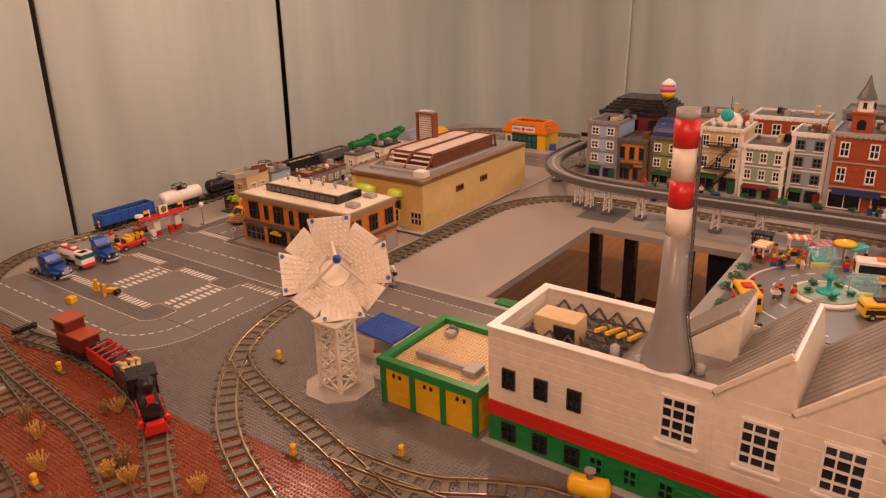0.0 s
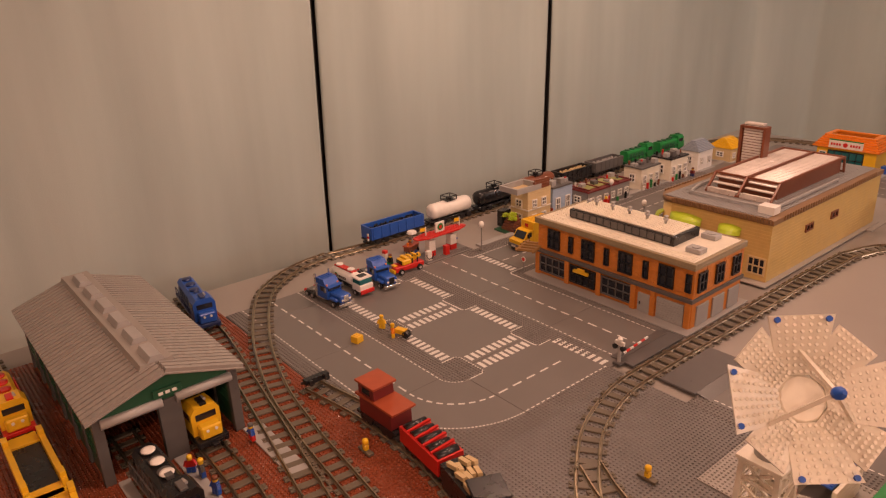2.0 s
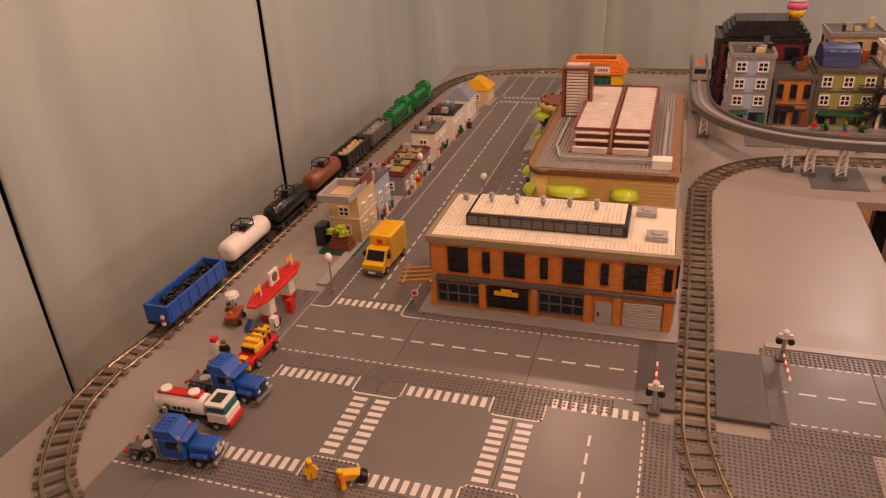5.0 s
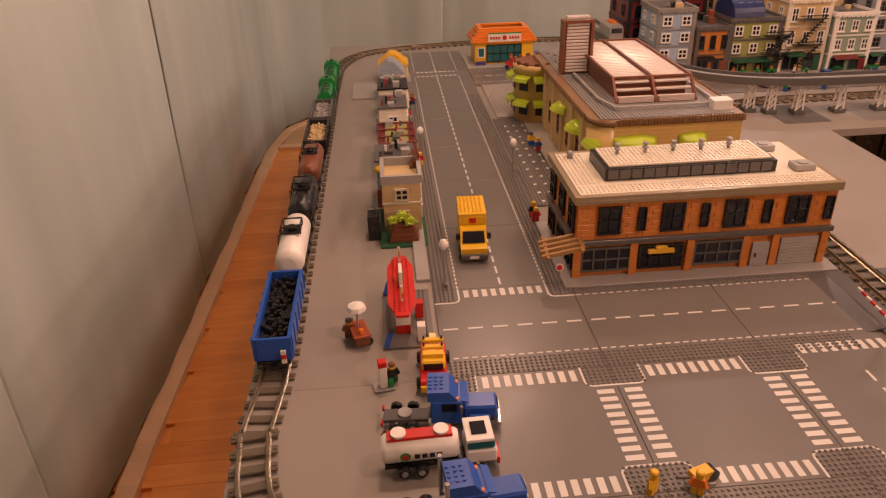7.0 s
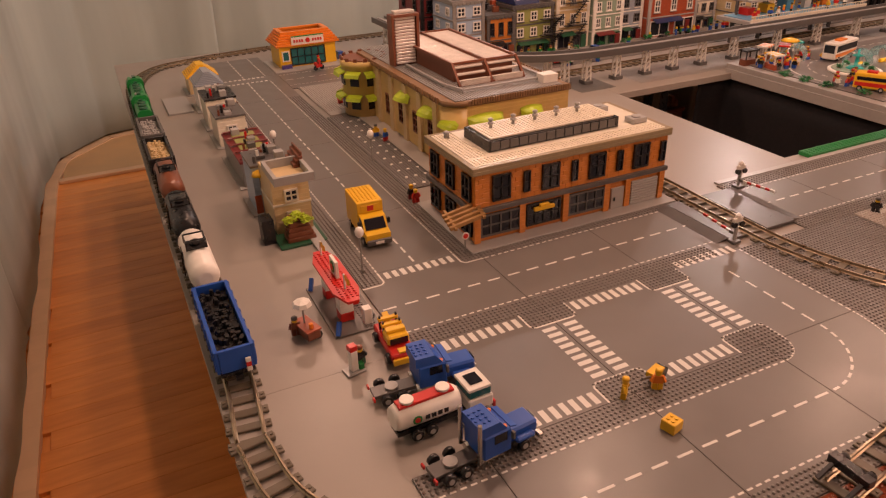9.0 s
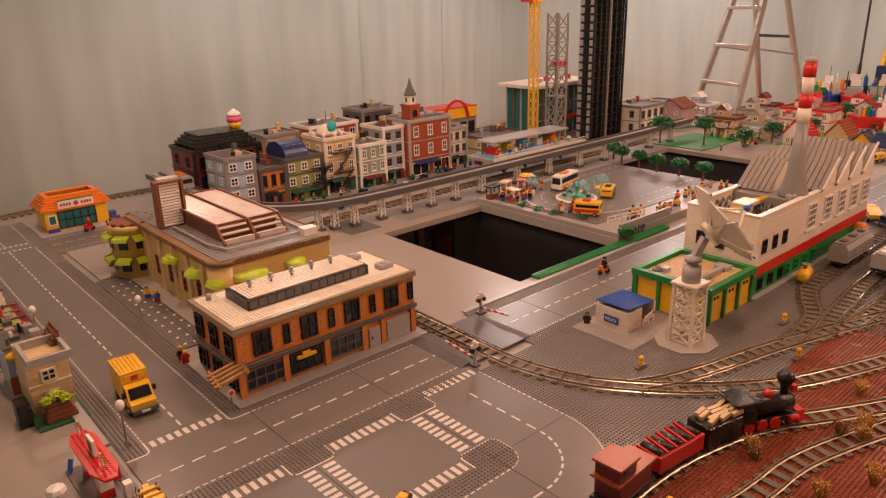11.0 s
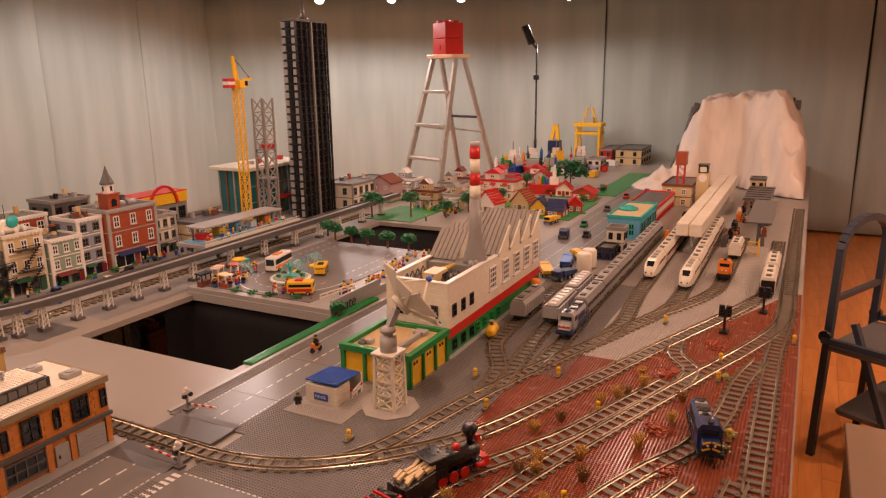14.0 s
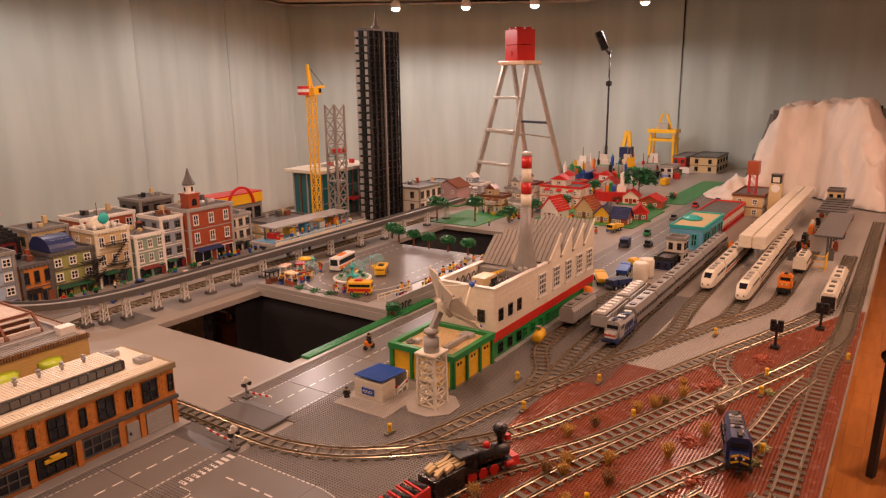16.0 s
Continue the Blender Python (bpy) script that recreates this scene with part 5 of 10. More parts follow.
def police_hut():
    th = thing("police_hut", pose(0.93, -0.078, 0.0064), "small cream police hut with a blue studded roof", "hut")
    bm = B(); wall_block(bm, -0.06, 0.0, -0.05, 0.05, 0, 0.052, 0.0096)
    wall_block(bm, 0.055, 0.062, -0.05, 0.05, 0, 0.052, 0.0096)
    wall_block(bm, 0.0, 0.055, 0.044, 0.05, 0, 0.052, 0.0096)
    part("wall", bm, CREAM, th)
    bm = B(); box(bm, -0.064, 0.05, -0.05, 0.05, 0.0565, 0.0605)
    studs_on(bm, -0.062, 0.05, -0.048, 0.05, 0.0605)
    part("roof", bm, BLUE, th, "blue studded flat roof", at=pose(0, 0, 0, 0, 4, 0))
    bm = B(); box(bm, -0.0015, 0.0015, -0.022, 0.022, -0.010, 0.010)
    sg = part("sign", bm, BLUE, th, at=pose(-0.0618, 0.0, 0.022))
    cu = bpy.data.curves.new("lettering", "FONT")
    cu.body, cu.size, cu.align_x, cu.align_y, cu.extrude = "POLICE", 0.0105, "CENTER", "CENTER", 0.0003
    cu.materials.append(WHITE)
    tx = new("lettering", cu)
    tx.parent = sg
    tx.matrix_basis = Matrix.Translation((-0.002, 0, 0)) @ Matrix(((0, 0, -1, 0), (-1, 0, 0, 0), (0, 1, 0, 0), (0, 0, 0, 1)))
    bm = B()
    beam(bm, (0.004, -0.052, 0.006), (0.05, -0.052, 0.018), 0.004)
    beam(bm, (0.004, -0.052, 0.016), (0.05, -0.052, 0.028), 0.004)
    for x in (0.006, 0.028, 0.05):
        beam(bm, (x, -0.052, 0.0), (x, -0.052, 0.012 + x * 0.3), 0.004)
    part("barrier", bm, WHITE, th, "white barrier with red ends")
    for x in (0.003, 0.05):
        part("barrier_end", lathe(B(), x, -0.053, [(0.004, 0.022), (0.004, 0.028)], 8), RED, th)


police_hut()


# ---- engine shed ----
SHEDGREY = plastic("warm_grey_plastic", (0.30, 0.275, 0.25), island=False)


def shed():
    X0, X1, Y0, Y1, E, R = -0.42, 0.13, -0.94, -0.70, 0.145, 0.185
    th = thing("engine_shed", pose(0, 0, 0.0034), "dark green engine shed with ribbed grey roof and open doors", "shed")
    YM = (Y0 + Y1) / 2
    for yy in (Y0, Y1):
        bm = B(); wall_block(bm, X0, X1, yy - 0.004, yy + 0.004, 0, E)
        part("wall", bm, DGREEN, th)
        for k in range(7):
            x = X0 + (X1 - X0) * k / 6
            bm = B(); box(bm, x - 0.007, x + 0.007, yy - 0.009, yy + 0.009, 0, E)
            part("pillar", bm, DGREY, th)
        for k in range(6):
            x = X0 + (X1 - X0) * (k + 0.5) / 6
            window(th, x, yy + (0.004 if yy > YM else -0.004), 0.08, 0.05, 0.06, "N" if yy > YM else "S", DGREEN, PANE, (2, 2))
    for xx in (X0, X1):
        bm = B(); extrude(bm, [(Y0, E - 0.02), (Y1, E - 0.02), (Y1, E), (YM, R - 0.004), (Y0, E)], "x", xx - 0.005, xx + 0.005)
        part("gable", bm, DGREEN, th)
    bm = B(); wall_block(bm, X0 - 0.004, X0 + 0.004, Y0 + 0.01, Y1 - 0.01, 0, E - 0.02)
    part("wall", bm, DGREEN, th)
    bm = B(); box(bm, X1 - 0.006, X1 + 0.008, YM - 0.02, YM + 0.02, 0, E - 0.02)
    part("pillar", bm, DGREY, th)
    for s in (-1, 1):
        bm = B(); lathe(bm, X1 + 0.008, E - 0.022, [(0.009, YM + s * 0.064 - 0.052), (0.009, YM + s * 0.064 + 0.052)], 12, ax="y")
        part("rolled_door", bm, LGREY, th, "light grey rolled-up door")
    bm = B(); box(bm, X1 + 0.006, X1 + 0.011, YM - 0.025, YM + 0.025, E - 0.012, E + 0.004)
    sg = part("sign", bm, DGREEN, th)
    for k in range(3):
        part("sign_bar", box(B(), X1 + 0.0112, X1 + 0.012, YM - 0.016 + k * 0.012, YM - 0.008 + k * 0.012, E - 0.007, E - 0.001), WHITE, sg)
    OV = 0.02
    for s in (-1, 1):
        rf = part("roof_half", roof_half(X0 - OV, X1 + OV, YM, s, (Y1 - Y0) / 2 + OV, R, E - 0.006), SHEDGREY, th, "ribbed grey roof slope")
        a, b = Vector((0, YM + s * 0.002, R)), Vector((0, YM + s * ((Y1 - Y0) / 2 + OV), E - 0.006))
        rib = mesh_of("roof_rib", beam(B(), a, b, 0.0110, 0.007), SHEDGREY)
        for k in range(int((X1 - X0 + 2 * OV) / 0.0155)):
            share("roof_rib", rib, rf, pose(X0 - OV + (k + 0.5) * 0.0155, 0, 0))
    bm = B(); extrude(bm, [(YM - 0.032, R - 0.006), (YM + 0.032, R - 0.006), (YM + 0.028, R + 0.004), (YM - 0.028, R + 0.004)], "x", X0 - OV + 0.004, X1 - 0.02)
    part("ridge_cap", bm, SHEDGREY, th, "raised grey ridge along the roof")
    for k in range(6):
        bm = B()
        x = X0 + 0.02 + k * 0.09
        extrude(bm, [(YM - 0.015, R + 0.0042), (YM + 0.015, R + 0.0042), (YM + 0.009, R + 0.015), (YM - 0.009, R + 0.015)], "x", x, x + 0.06)
        part("roof_vent", bm, LGREY, th)
    for a in ((X1 + 0.01, X1 + 0.17, Y0 + 0.01, Y0 + 0.03), (X1 + 0.01, X1 + 0.2, YM - 0.012, YM + 0.012), (X1 + 0.01, X1 + 0.2, Y1 + 0.002, Y1 + 0.04)):
        part("apron", box(B(), *a, 0, 0.004), LGREY, th, "light grey tiled apron")


def roof_half(x0, x1, ym, s, half, zr, ze):
    bm = B()
    extrude(bm, [(ym, zr - 0.003), (ym + s * half, ze - 0.003), (ym + s * half, ze - 0.005), (ym, zr - 0.006)], "x", x0, x1)
    return bm


shed()

# ---- town row behind the elevated line ----
FY = 1.60
building("pale blue corner house with dark blue shop front and white windows", 0.64, 0.775, FY + 0.02, FY + 0.2, 0.23, LBLUE, GREY, 4, 2, "W", WHITE, DBLUE)
building("dark orange two-storey town house with dark window frames", 0.782, 0.905, FY + 0.01, FY + 0.2, 0.165, NOUGAT, DGREY, 2, 3, "W", BLACK, DGREY)
cin = building("dark red cinema block with black stepped roof", 0.60, 0.90, 1.83, 2.06, 0.238, DRED, BLACK, 3, 3, "SW", BLACK)
ol = building("olive green town house with dark blue rounded roof and balcony", 0.912, 1.10, FY + 0.03, FY + 0.2, 0.185, OLIVE, DGREY, 3, 3, "W", WHITE, OLIVE)
tn = building("pale yellow tan town house with black fire escape", 1.108, 1.27, FY + 0.02, FY + 0.2, 0.245, TAN, CREAM, 3, 3, "W", WHITE, DGREY)
sg = building("sand green town house with roof terrace", 1.278, 1.43, FY, FY + 0.2, 0.195, SAGE, WHITE, 3, 3, "W", WHITE, DGREEN)
gb = building("grey-blue narrow town house with white cornice", 1.437, 1.56, FY + 0.03, FY + 0.2, 0.25, GBLUE, WHITE, 4, 2, "W", DGREY, BLACK)
bk = building("brick red hall with white windows and clock turret", 1.568, 1.84, FY, FY + 0.22, 0.268, BRICKRED, LGREY, 3, 3, "W", WHITE, WHITE, wfrac=0.34)
building("white shop house with grey roof", 1.85, 1.99, FY + 0.04, FY + 0.24, 0.19, CREAM, LGREY, 3, 3, "W", DGREY, DGREY)
# second row
building("tan block with flat roof and dark windows", 0.98, 1.16, 1.92, 2.1, 0.24, TAN, GREY, 3, 3, "W", BLACK, group="town houses at the back")
building("red-brown block with white trim", 1.22, 1.5, 1.92, 2.1, 0.25, BRICKRED, WHITE, 3, 4, "W", WHITE, group="town houses at the back")
building("dark grey block with flat roof", 1.55, 1.75, 1.95, 2.12, 0.29, DGREY, GREY, 3, 3, "W", BLACK, group="town houses at the back")

# rooftops
bm = B()
for k in range(4):
    box(bm, 0.62 + k * 0.012, 0.90 - k * 0.012, 1.84 + k * 0.01, 2.06 - k * 0.01, 0.2545 + k * 0.012, 0.270 + k * 0.012)
ob = solo("stepped_roof", bm, BLACK, "black stepped roof on the cinema", "roof")
th = thing("ice_cream_sign", pose(0.86, 1.95, 0.306) @ Matrix.Scale(1.3, 4), "giant cupcake sign in yellow, pink and white", "sign")
for nm, c, prof in (("cup", YELLOW, [(0.018, 0), (0.024, 0.022)]), ("icing", plastic("pink_plastic", (0.7, 0.12, 0.3)), [(0.026, 0.022), (0.026, 0.036), (0.02, 0.042)]), ("cream", WHITE, [(0.025, 0.042), (0.022, 0.05), (0.012, 0.058), (0.003, 0.064)])):
    part(nm, lathe(B(), 0, 0, prof, 12), c, th)
bm = B(); extrude(bm, [(FY + 0.03 + 0.17 * (1 - math.cos(radians(a))) * 0.5, 0.2022 + 0.06 * math.sin(radians(a))) for a in range(0, 181, 15)], "x", 0.92, 1.03)
rf = solo("mansard_roof", bm, DBLUE, "dark blue rounded roof with white hoop dormers", "roof")
for k in range(3):
    bm = B()
    x = 0.94 + k * 0.033
    for a, b in (((x, 1.648, 0.228), (x, 1.662, 0.246)), ((x, 1.662, 0.246), (x + 0.018, 1.662, 0.246)), ((x + 0.018, 1.648, 0.228), (x + 0.018, 1.662, 0.246))):
        beam(bm, a, b, 0.004)
    part("hoop", bm, WHITE, rf)
th = thing("roof_globe", pose(1.19, 1.72, 0.2545), "white dome with teal round sign and mast", "roof ornament")
part("dome", lathe(B(), 0, 0, [(0.05, 0), (0.048, 0.02), (0.036, 0.04), (0.015, 0.05)], 16), CREAM, th)
part("globe", lathe(B(), 0.0, 0.045, [(0.004, -0.053), (0.022, -0.053), (0.026, -0.046), (0.02, -0.04)], 16, ax="y"), TEAL, th)
part("mast", beam(B(), (0, 0, 0.05), (0, 0, 0.11), 0.002), BLACK, th)
for k in range(8):
    a = k * math.pi / 4
    part("finial", lathe(B(), 0.066 * math.cos(a), 0.066 * math.sin(a), [(0.008, 0), (0.009, 0.012), (0.003, 0.02)], 8), WHITE, th)
th = thing("clock_turret", pose(1.647, 1.674, 0.2765), "square brick clock turret with white belfry and dark spire", "turret")
part("base", box(B(), -0.032, 0.032, -0.032, 0.032, 0, 0.065), BRICKRED, th)
for s in (-1, 1):
    bm = B(); extrude(bm, [(-0.014, 0.012), (0.014, 0.012), (0.014, 0.036), (0.007, 0.046), (-0.007, 0.046), (-0.014, 0.036)], "y", s * 0.0325, s * 0.034)
    part("arch", bm, PANE, th)
part("cornice", box(B(), -0.037, 0.037, -0.037, 0.037, 0.065, 0.072), BRICKRED, th)
bm = B(); lathe(bm, 0, 0, [(0.026, 0.072), (0.025, 0.112)], 8)
bf = part("belfry", bm, WHITE, th, "white belfry")
for k in range(4):
    a = radians(90 * k)
    part("opening", box(B(), -0.006, 0.006, -0.001, 0.001, -0.012, 0.010), BLACK, bf, at=pose(0.0245 * math.sin(a), -0.0245 * math.cos(a), 0.094, 0, 0, 90 * k))
part("spire", lathe(B(), 0, 0, [(0.032, 0.112), (0.03, 0.12), (0.012, 0.16), (0.002, 0.195)], 8), DGREY, th, "dark pointed spire")
for x0, y0, h in ((1.6, 1.72, 0.012), (1.70, 1.7, 0.012), (1.76, 1.7, 0.012)):
    bm = B(); lathe(bm, y0, 0.284, [(0.014, x0), (0.014, x0 + 0.045)], 10, ax="x")
    solo("roof_vault", bm, LGREY, "ribbed grey roof vault on the brick hall", "roof light")
# black fire escapes
for bx, by, h in ((1.15, FY + 0.014, 0.2), (1.04, FY + 0.022, 0.14)):
    th = thing("fire_escape", pose(bx, by, 0.005), "black metal fire escape stairs on the facade", "fire escape", "fire escapes")
    for k in range(2):
        z0 = 0.01 + k * h * 0.45
        bm = B()
        for j in range(9):
            f = j / 9
            box(bm, 0.01 + f * 0.07, 0.02 + f * 0.07, -0.024, -0.002, z0 + f * h * 0.42, z0 + f * h * 0.42 + 0.003, 0.0003)
        part("flight", bm, BLACK, th)
        bm = B(); beam(bm, (0.01, -0.024, z0 + 0.016), (0.09, -0.024, z0 + h * 0.42 + 0.016), 0.003); beam(bm, (-0.01, -0.024, z0 + h * 0.42 + 0.016), (0.09, -0.024, z0 + h * 0.42 + 0.016), 0.003)
        box(bm, -0.01, 0.095, -0.025, -0.001, z0 + h * 0.43, z0 + h * 0.43 + 0.003, 0.0003)
        part("railing", bm, BLACK, th)

# ---- west street: corner shop and small houses ----
def corner_shop():
    th = thing("corner_shop", pose(0.15, 2.0, 0.0005), "yellow corner shop with flared orange roof and white sign", "shop")
    part("base", box(B(), -0.15, 0.16, -0.12, 0.1, 0, 0.006), LGREY, th)
    part("wall", box(B(), -0.115, 0.115, -0.06, 0.08, 0.006, 0.088), YELLOW, th)
    window(th, 0.0, -0.06, 0.045, 0.14, 0.068, "S", BLACK, TPANE, (4, 1))
    window(th, -0.09, -0.06, 0.05, 0.03, 0.04, "S", WHITE, TPANE, (0, 0))
    for k in range(6):
        bm = B()
        o = 0.014 - k * 0.006
        z = 0.088 + k * 0.0085
        for a in ((-0.115 - o, 0.115 + o, -0.06 - o, -0.05 - o + 0.008), (-0.115 - o, 0.115 + o, 0.07 + o, 0.08 + o), (-0.115 - o, -0.105 - o + 0.008, -0.042 - o, 0.07 + o), (0.105 + o - 0.008, 0.115 + o, -0.042 - o, 0.07 + o)):
            box(bm, *a, z, z + 0.008)
        part("roof_course", bm, ORANGE, th, "orange stepped roof course")
    part("roof", box(B(), -0.10, 0.10, -0.045, 0.065, 0.088, 0.105), DGREY, th)
    sg = part("sign", box(B(), -0.065, 0.065, -0.075, -0.069, 0.092, 0.122), WHITE, th, "white shop sign with green edge")
    part("sign_edge", box(B(), -0.065, 0.065, -0.0755, -0.069, 0.122, 0.126), GREEN, sg)
    part("emblem", lathe(B(), 0, 0.107, [(0.009, -0.0775), (0.009, -0.0752)], 12, ax="y"), RED, sg)
    for x, w in ((-0.057, 0.04), (0.018, 0.04)):
        for k in range(4):
            part("sign_bar", box(B(), x + k * 0.0105, x + k * 0.0105 + 0.007, -0.0772, -0.0752, 0.102, 0.112, 0.0002), RED, sg)
    part("bin", box(B(), 0.13, 0.152, -0.04, -0.01, 0.006, 0.036), BLUE, th, "blue bin")
    part("bench", box(B(), -0.115, -0.075, -0.085, -0.07, 0.006, 0.02), plastic("violet_plastic", (0.06, 0.04, 0.2)), th)


corner_shop()


def figure(x, y, z, torso, legs, rz=0, head=SKIN, cap=None, s=1.0):
    """A small toy figure: one plain mesh."""
    bm = B()
    box(bm, -0.0078, -0.0004, -0.004, 0.004, 0, 0.012, 0.0006, 1)
    box(bm, 0.0004, 0.0078, -0.004, 0.004, 0, 0.012, 0.0006, 1)
    extrude(bm, [(-0.0078, 0.0122), (0.0078, 0.0122), (0.0056, 0.025), (-0.0056, 0.025)], "y", -0.0038, 0.0038, 0)
    for sx in (-1, 1):
        beam(bm, (sx * 0.0062, 0, 0.0235), (sx * 0.0098, -0.003, 0.0145), 0.0042, 0.0042, 0)
    lathe(bm, 0, 0, [(0.003, 0.025), (0.0049, 0.0262), (0.0049, 0.033), (0.003, 0.0345)], 10, 2)
    if cap is not None:
        lathe(bm, 0, 0, [(0.0056, 0.0308), (0.0054, 0.0352), (0.003, 0.0368)], 10, 3)
    ob = solo("toy_figure", bm, [torso, legs, head] + ([cap] if cap is not None else []), "small jointed plastic toy figure standing on the layout", "toy figure", "toy figures", at=pose(x, y, z, 0, 0, rz) @ Matrix.Scale(s, 4))
    return ob


def tan_house():
    th = thing("tan_house", pose(-0.30, 0.54, 0.0005), "tan two-storey house front with dark brown roof", "house", "small street houses")
    part("base", box(B(), -0.05, 0.05, -0.10, 0.09, 0, 0.005), DGREEN, th)
    part("wall", wall_set(-0.04, 0.04, -0.03, 0.08, 0.005, 0.135), TAN, th)
    part("band", box(B(), -0.042, 0.042, -0.032, 0.082, 0.068, 0.073), CREAM, th)
    part("parapet", grid_plate(B(), [-0.042, -0.034, 0.034, 0.042], [-0.032, -0.024, 0.074, 0.082], lambda i, j: not (i == 1 and j == 1), -0.153, -0.1352), LGREY, th, at=pose(0, 0, 0, -90, 0, 0) @ Matrix.Scale(-1, 4, (0, 0, 1)))
    for k in range(4):
        part("roof_course", box(B(), 0.02 + k * 0.006, 0.0415, 0.0, 0.072, 0.1355 + k * 0.0085, 0.1435 + k * 0.0085), BROWN, th)
    for z in (0.04, 0.09):
        for y in (0.0, 0.045):
            window(th, 0.04, y, z, 0.022, 0.028, "E", WHITE, PANE, (1, 1))
        window(th, 0.0, -0.03, z, 0.03, 0.028, "S", CREAM, PANE, (1, 1))
    bm = B()
    for k in range(5):
        box(bm, -0.03 + k * 0.003, 0.03 - k * 0.004, -0.085 + k * 0.004, -0.045, 0.005 + k * 0.0096, 0.0145 + k * 0.0096)
    part("stump", bm, BROWN, th, "reddish brown rock and stump")
    for x, y, z in ((-0.02, -0.07, 0.05), (0.0, -0.06, 0.055), (0.015, -0.075, 0.048)):
        part("shrub", clump(x, y, z, 0.014, 60, 3), LIME, th)
    part("gate", box(B(), -0.075, -0.05, -0.06, -0.02, 0, 0.055), BLACK, th, "black barred stall")


def clump(x, y, z, r, n, seed, flat=0.6, leaf=0.006):
    """Many small tilted leaves in an uneven cluster."""
    g = random.Random(seed)
    bm = B()
    for _ in range(n):
        a, b, q = g.uniform(0, 2 * math.pi), g.uniform(-0.5, 1), g.random() ** 0.5
        c = Vector((x + r * q * math.cos(a) * math.cos(b), y + r * q * math.sin(a) * math.cos(b), z + r * flat * math.sin(b)))
        u = Vector((g.uniform(-1, 1), g.uniform(-1, 1), g.uniform(-0.4, 0.4))).normalized() * leaf * g.uniform(0.6, 1.2)
        v = u.cross(Vector((g.uniform(-0.4, 0.4), g.uniform(-0.4, 0.4), 1))).normalized() * leaf * 0.6
        t = u.cross(v).normalized() * 0.0009
        top = V(bm, [c - u, c + v, c + u, c - v])
        bot = V(bm, [c - u - t, c + v - t, c + u - t, c - v - t])
        bm.faces.new(top)
        bm.faces.new(bot[::-1])
        ring(bm, bot, top)
    return bm


tan_house()


def small_house(label, x, y, w, d, h, wall, roofm, style="flat", seed=1):
    th = thing("small_house", pose(x, y, 0.0005), label, "house", "small street houses")
    part("base", box(B(), -w / 2 - 0.012, w / 2 + 0.012, -d / 2 - 0.01, d / 2 + 0.01, 0, 0.004), LGREY, th)
    part("wall", wall_set(-w / 2, w / 2, -d / 2, d / 2, 0.004, h), wall, th)
    for k in range(max(2, int(d / 0.04))):
        yy = -d / 2 + d * (k + 0.5) / max(2, int(d / 0.04))
        window(th, w / 2, yy, h * 0.5, 0.022, h * 0.4, "E", WHITE, PANE, (1, 1))
    window(th, 0, -d / 2, h * 0.55, w * 0.35, h * 0.4, "S", WHITE, PANE, (1, 1))
    if style == "gable":
        n = 8
        for k in range(n):
            f = k / n
            part("roof_course", box(B(), -w / 2 - 0.006 + f * w * 0.5, w / 2 + 0.006 - f * w * 0.5, -d / 2 - 0.004 + f * d * 0.2, d / 2 + 0.004 - f * d * 0.2, h + f * 0.04, h + (f + 1 / n) * 0.04), roofm, th)
    elif style == "low":
        part("parapet", box(B(), -w / 2 - 0.003, w / 2 + 0.003, -d / 2 - 0.003, d / 2 + 0.003, h, h + 0.006), roofm, th)
        g = random.Random(seed)
        for k in range(4):
            bx, by = g.uniform(-w * 0.3, w * 0.2), -d / 2 + d * (k + 0.5) / 4
            part("roof_unit", box(B(), bx, bx + 0.02, by - 0.01, by + 0.012, h + 0.006, h + 0.006 + g.uniform(0.008, 0.02)), (LGREY, DGREY, GREY)[k % 3], th)
        if roofm == DRED:
            part("roof_inset", box(B(), -w * 0.32, w * 0.32, -d * 0.42, d * 0.42, h + 0.0062, h + 0.0085), OLIVE, th, "dull green roof inset")
            for k in range(5):
                part("roof_rib", box(B(), -w * 0.5, w * 0.5, -d * 0.46 + k * d * 0.23 - 0.004, -d * 0.46 + k * d * 0.23 + 0.004, h + 0.0087, h + 0.012), DRED, th)
        for k in range(5):
            part("street_gear", box(B(), w / 2 + 0.004, w / 2 + 0.010, -d / 2 + d * (k + 0.3) / 5, -d / 2 + d * (k + 0.3) / 5 + 0.008, 0.0042, 0.02 + 0.008 * (k % 3)), (RED, GREEN, BLACK, BROWN, WHITE)[(k + seed) % 5], th)
            part("roof_gear", box(B(), -w * 0.4 + 0.012 * k, -w * 0.4 + 0.012 * k + 0.006, -d * 0.4 + d * 0.19 * k, -d * 0.4 + d * 0.19 * k + 0.006, h + 0.006, h + 0.022 + 0.006 * (k % 2)), (BLACK, RED, DGREY, WHITE, BROWN)[(k + seed) % 5], th)
    return th


th = small_house("pale blue house front with red base and grey roof terrace", -0.31, 0.69, 0.085, 0.10, 0.115, LBLUE, DGREY, "low", 2)
part("lower_wall", wall_set(-0.0445, 0.0445, -0.0515, -0.0495, 0.004, 0.048), BRICKRED, th, "red lower wall")
part("parasol_pole", lathe(B(), -0.03, -0.068, [(0.0018, 0.0), (0.0018, 0.105)], 6), GREY, th)
part("parasol", lathe(B(), -0.03, -0.068, [(0.018, 0.103), (0.014, 0.110), (0.003, 0.115)], 12), YELLOW, th, "yellow parasol")
small_house("grey open diner with flat dark red roof", -0.30, 0.93, 0.095, 0.24, 0.065, GREY, DRED, "low", 3)
small_house("cream and dark grey cafe with roof terrace", -0.305, 1.20, 0.08, 0.12, 0.085, CREAM, DGREY, "low", 4)
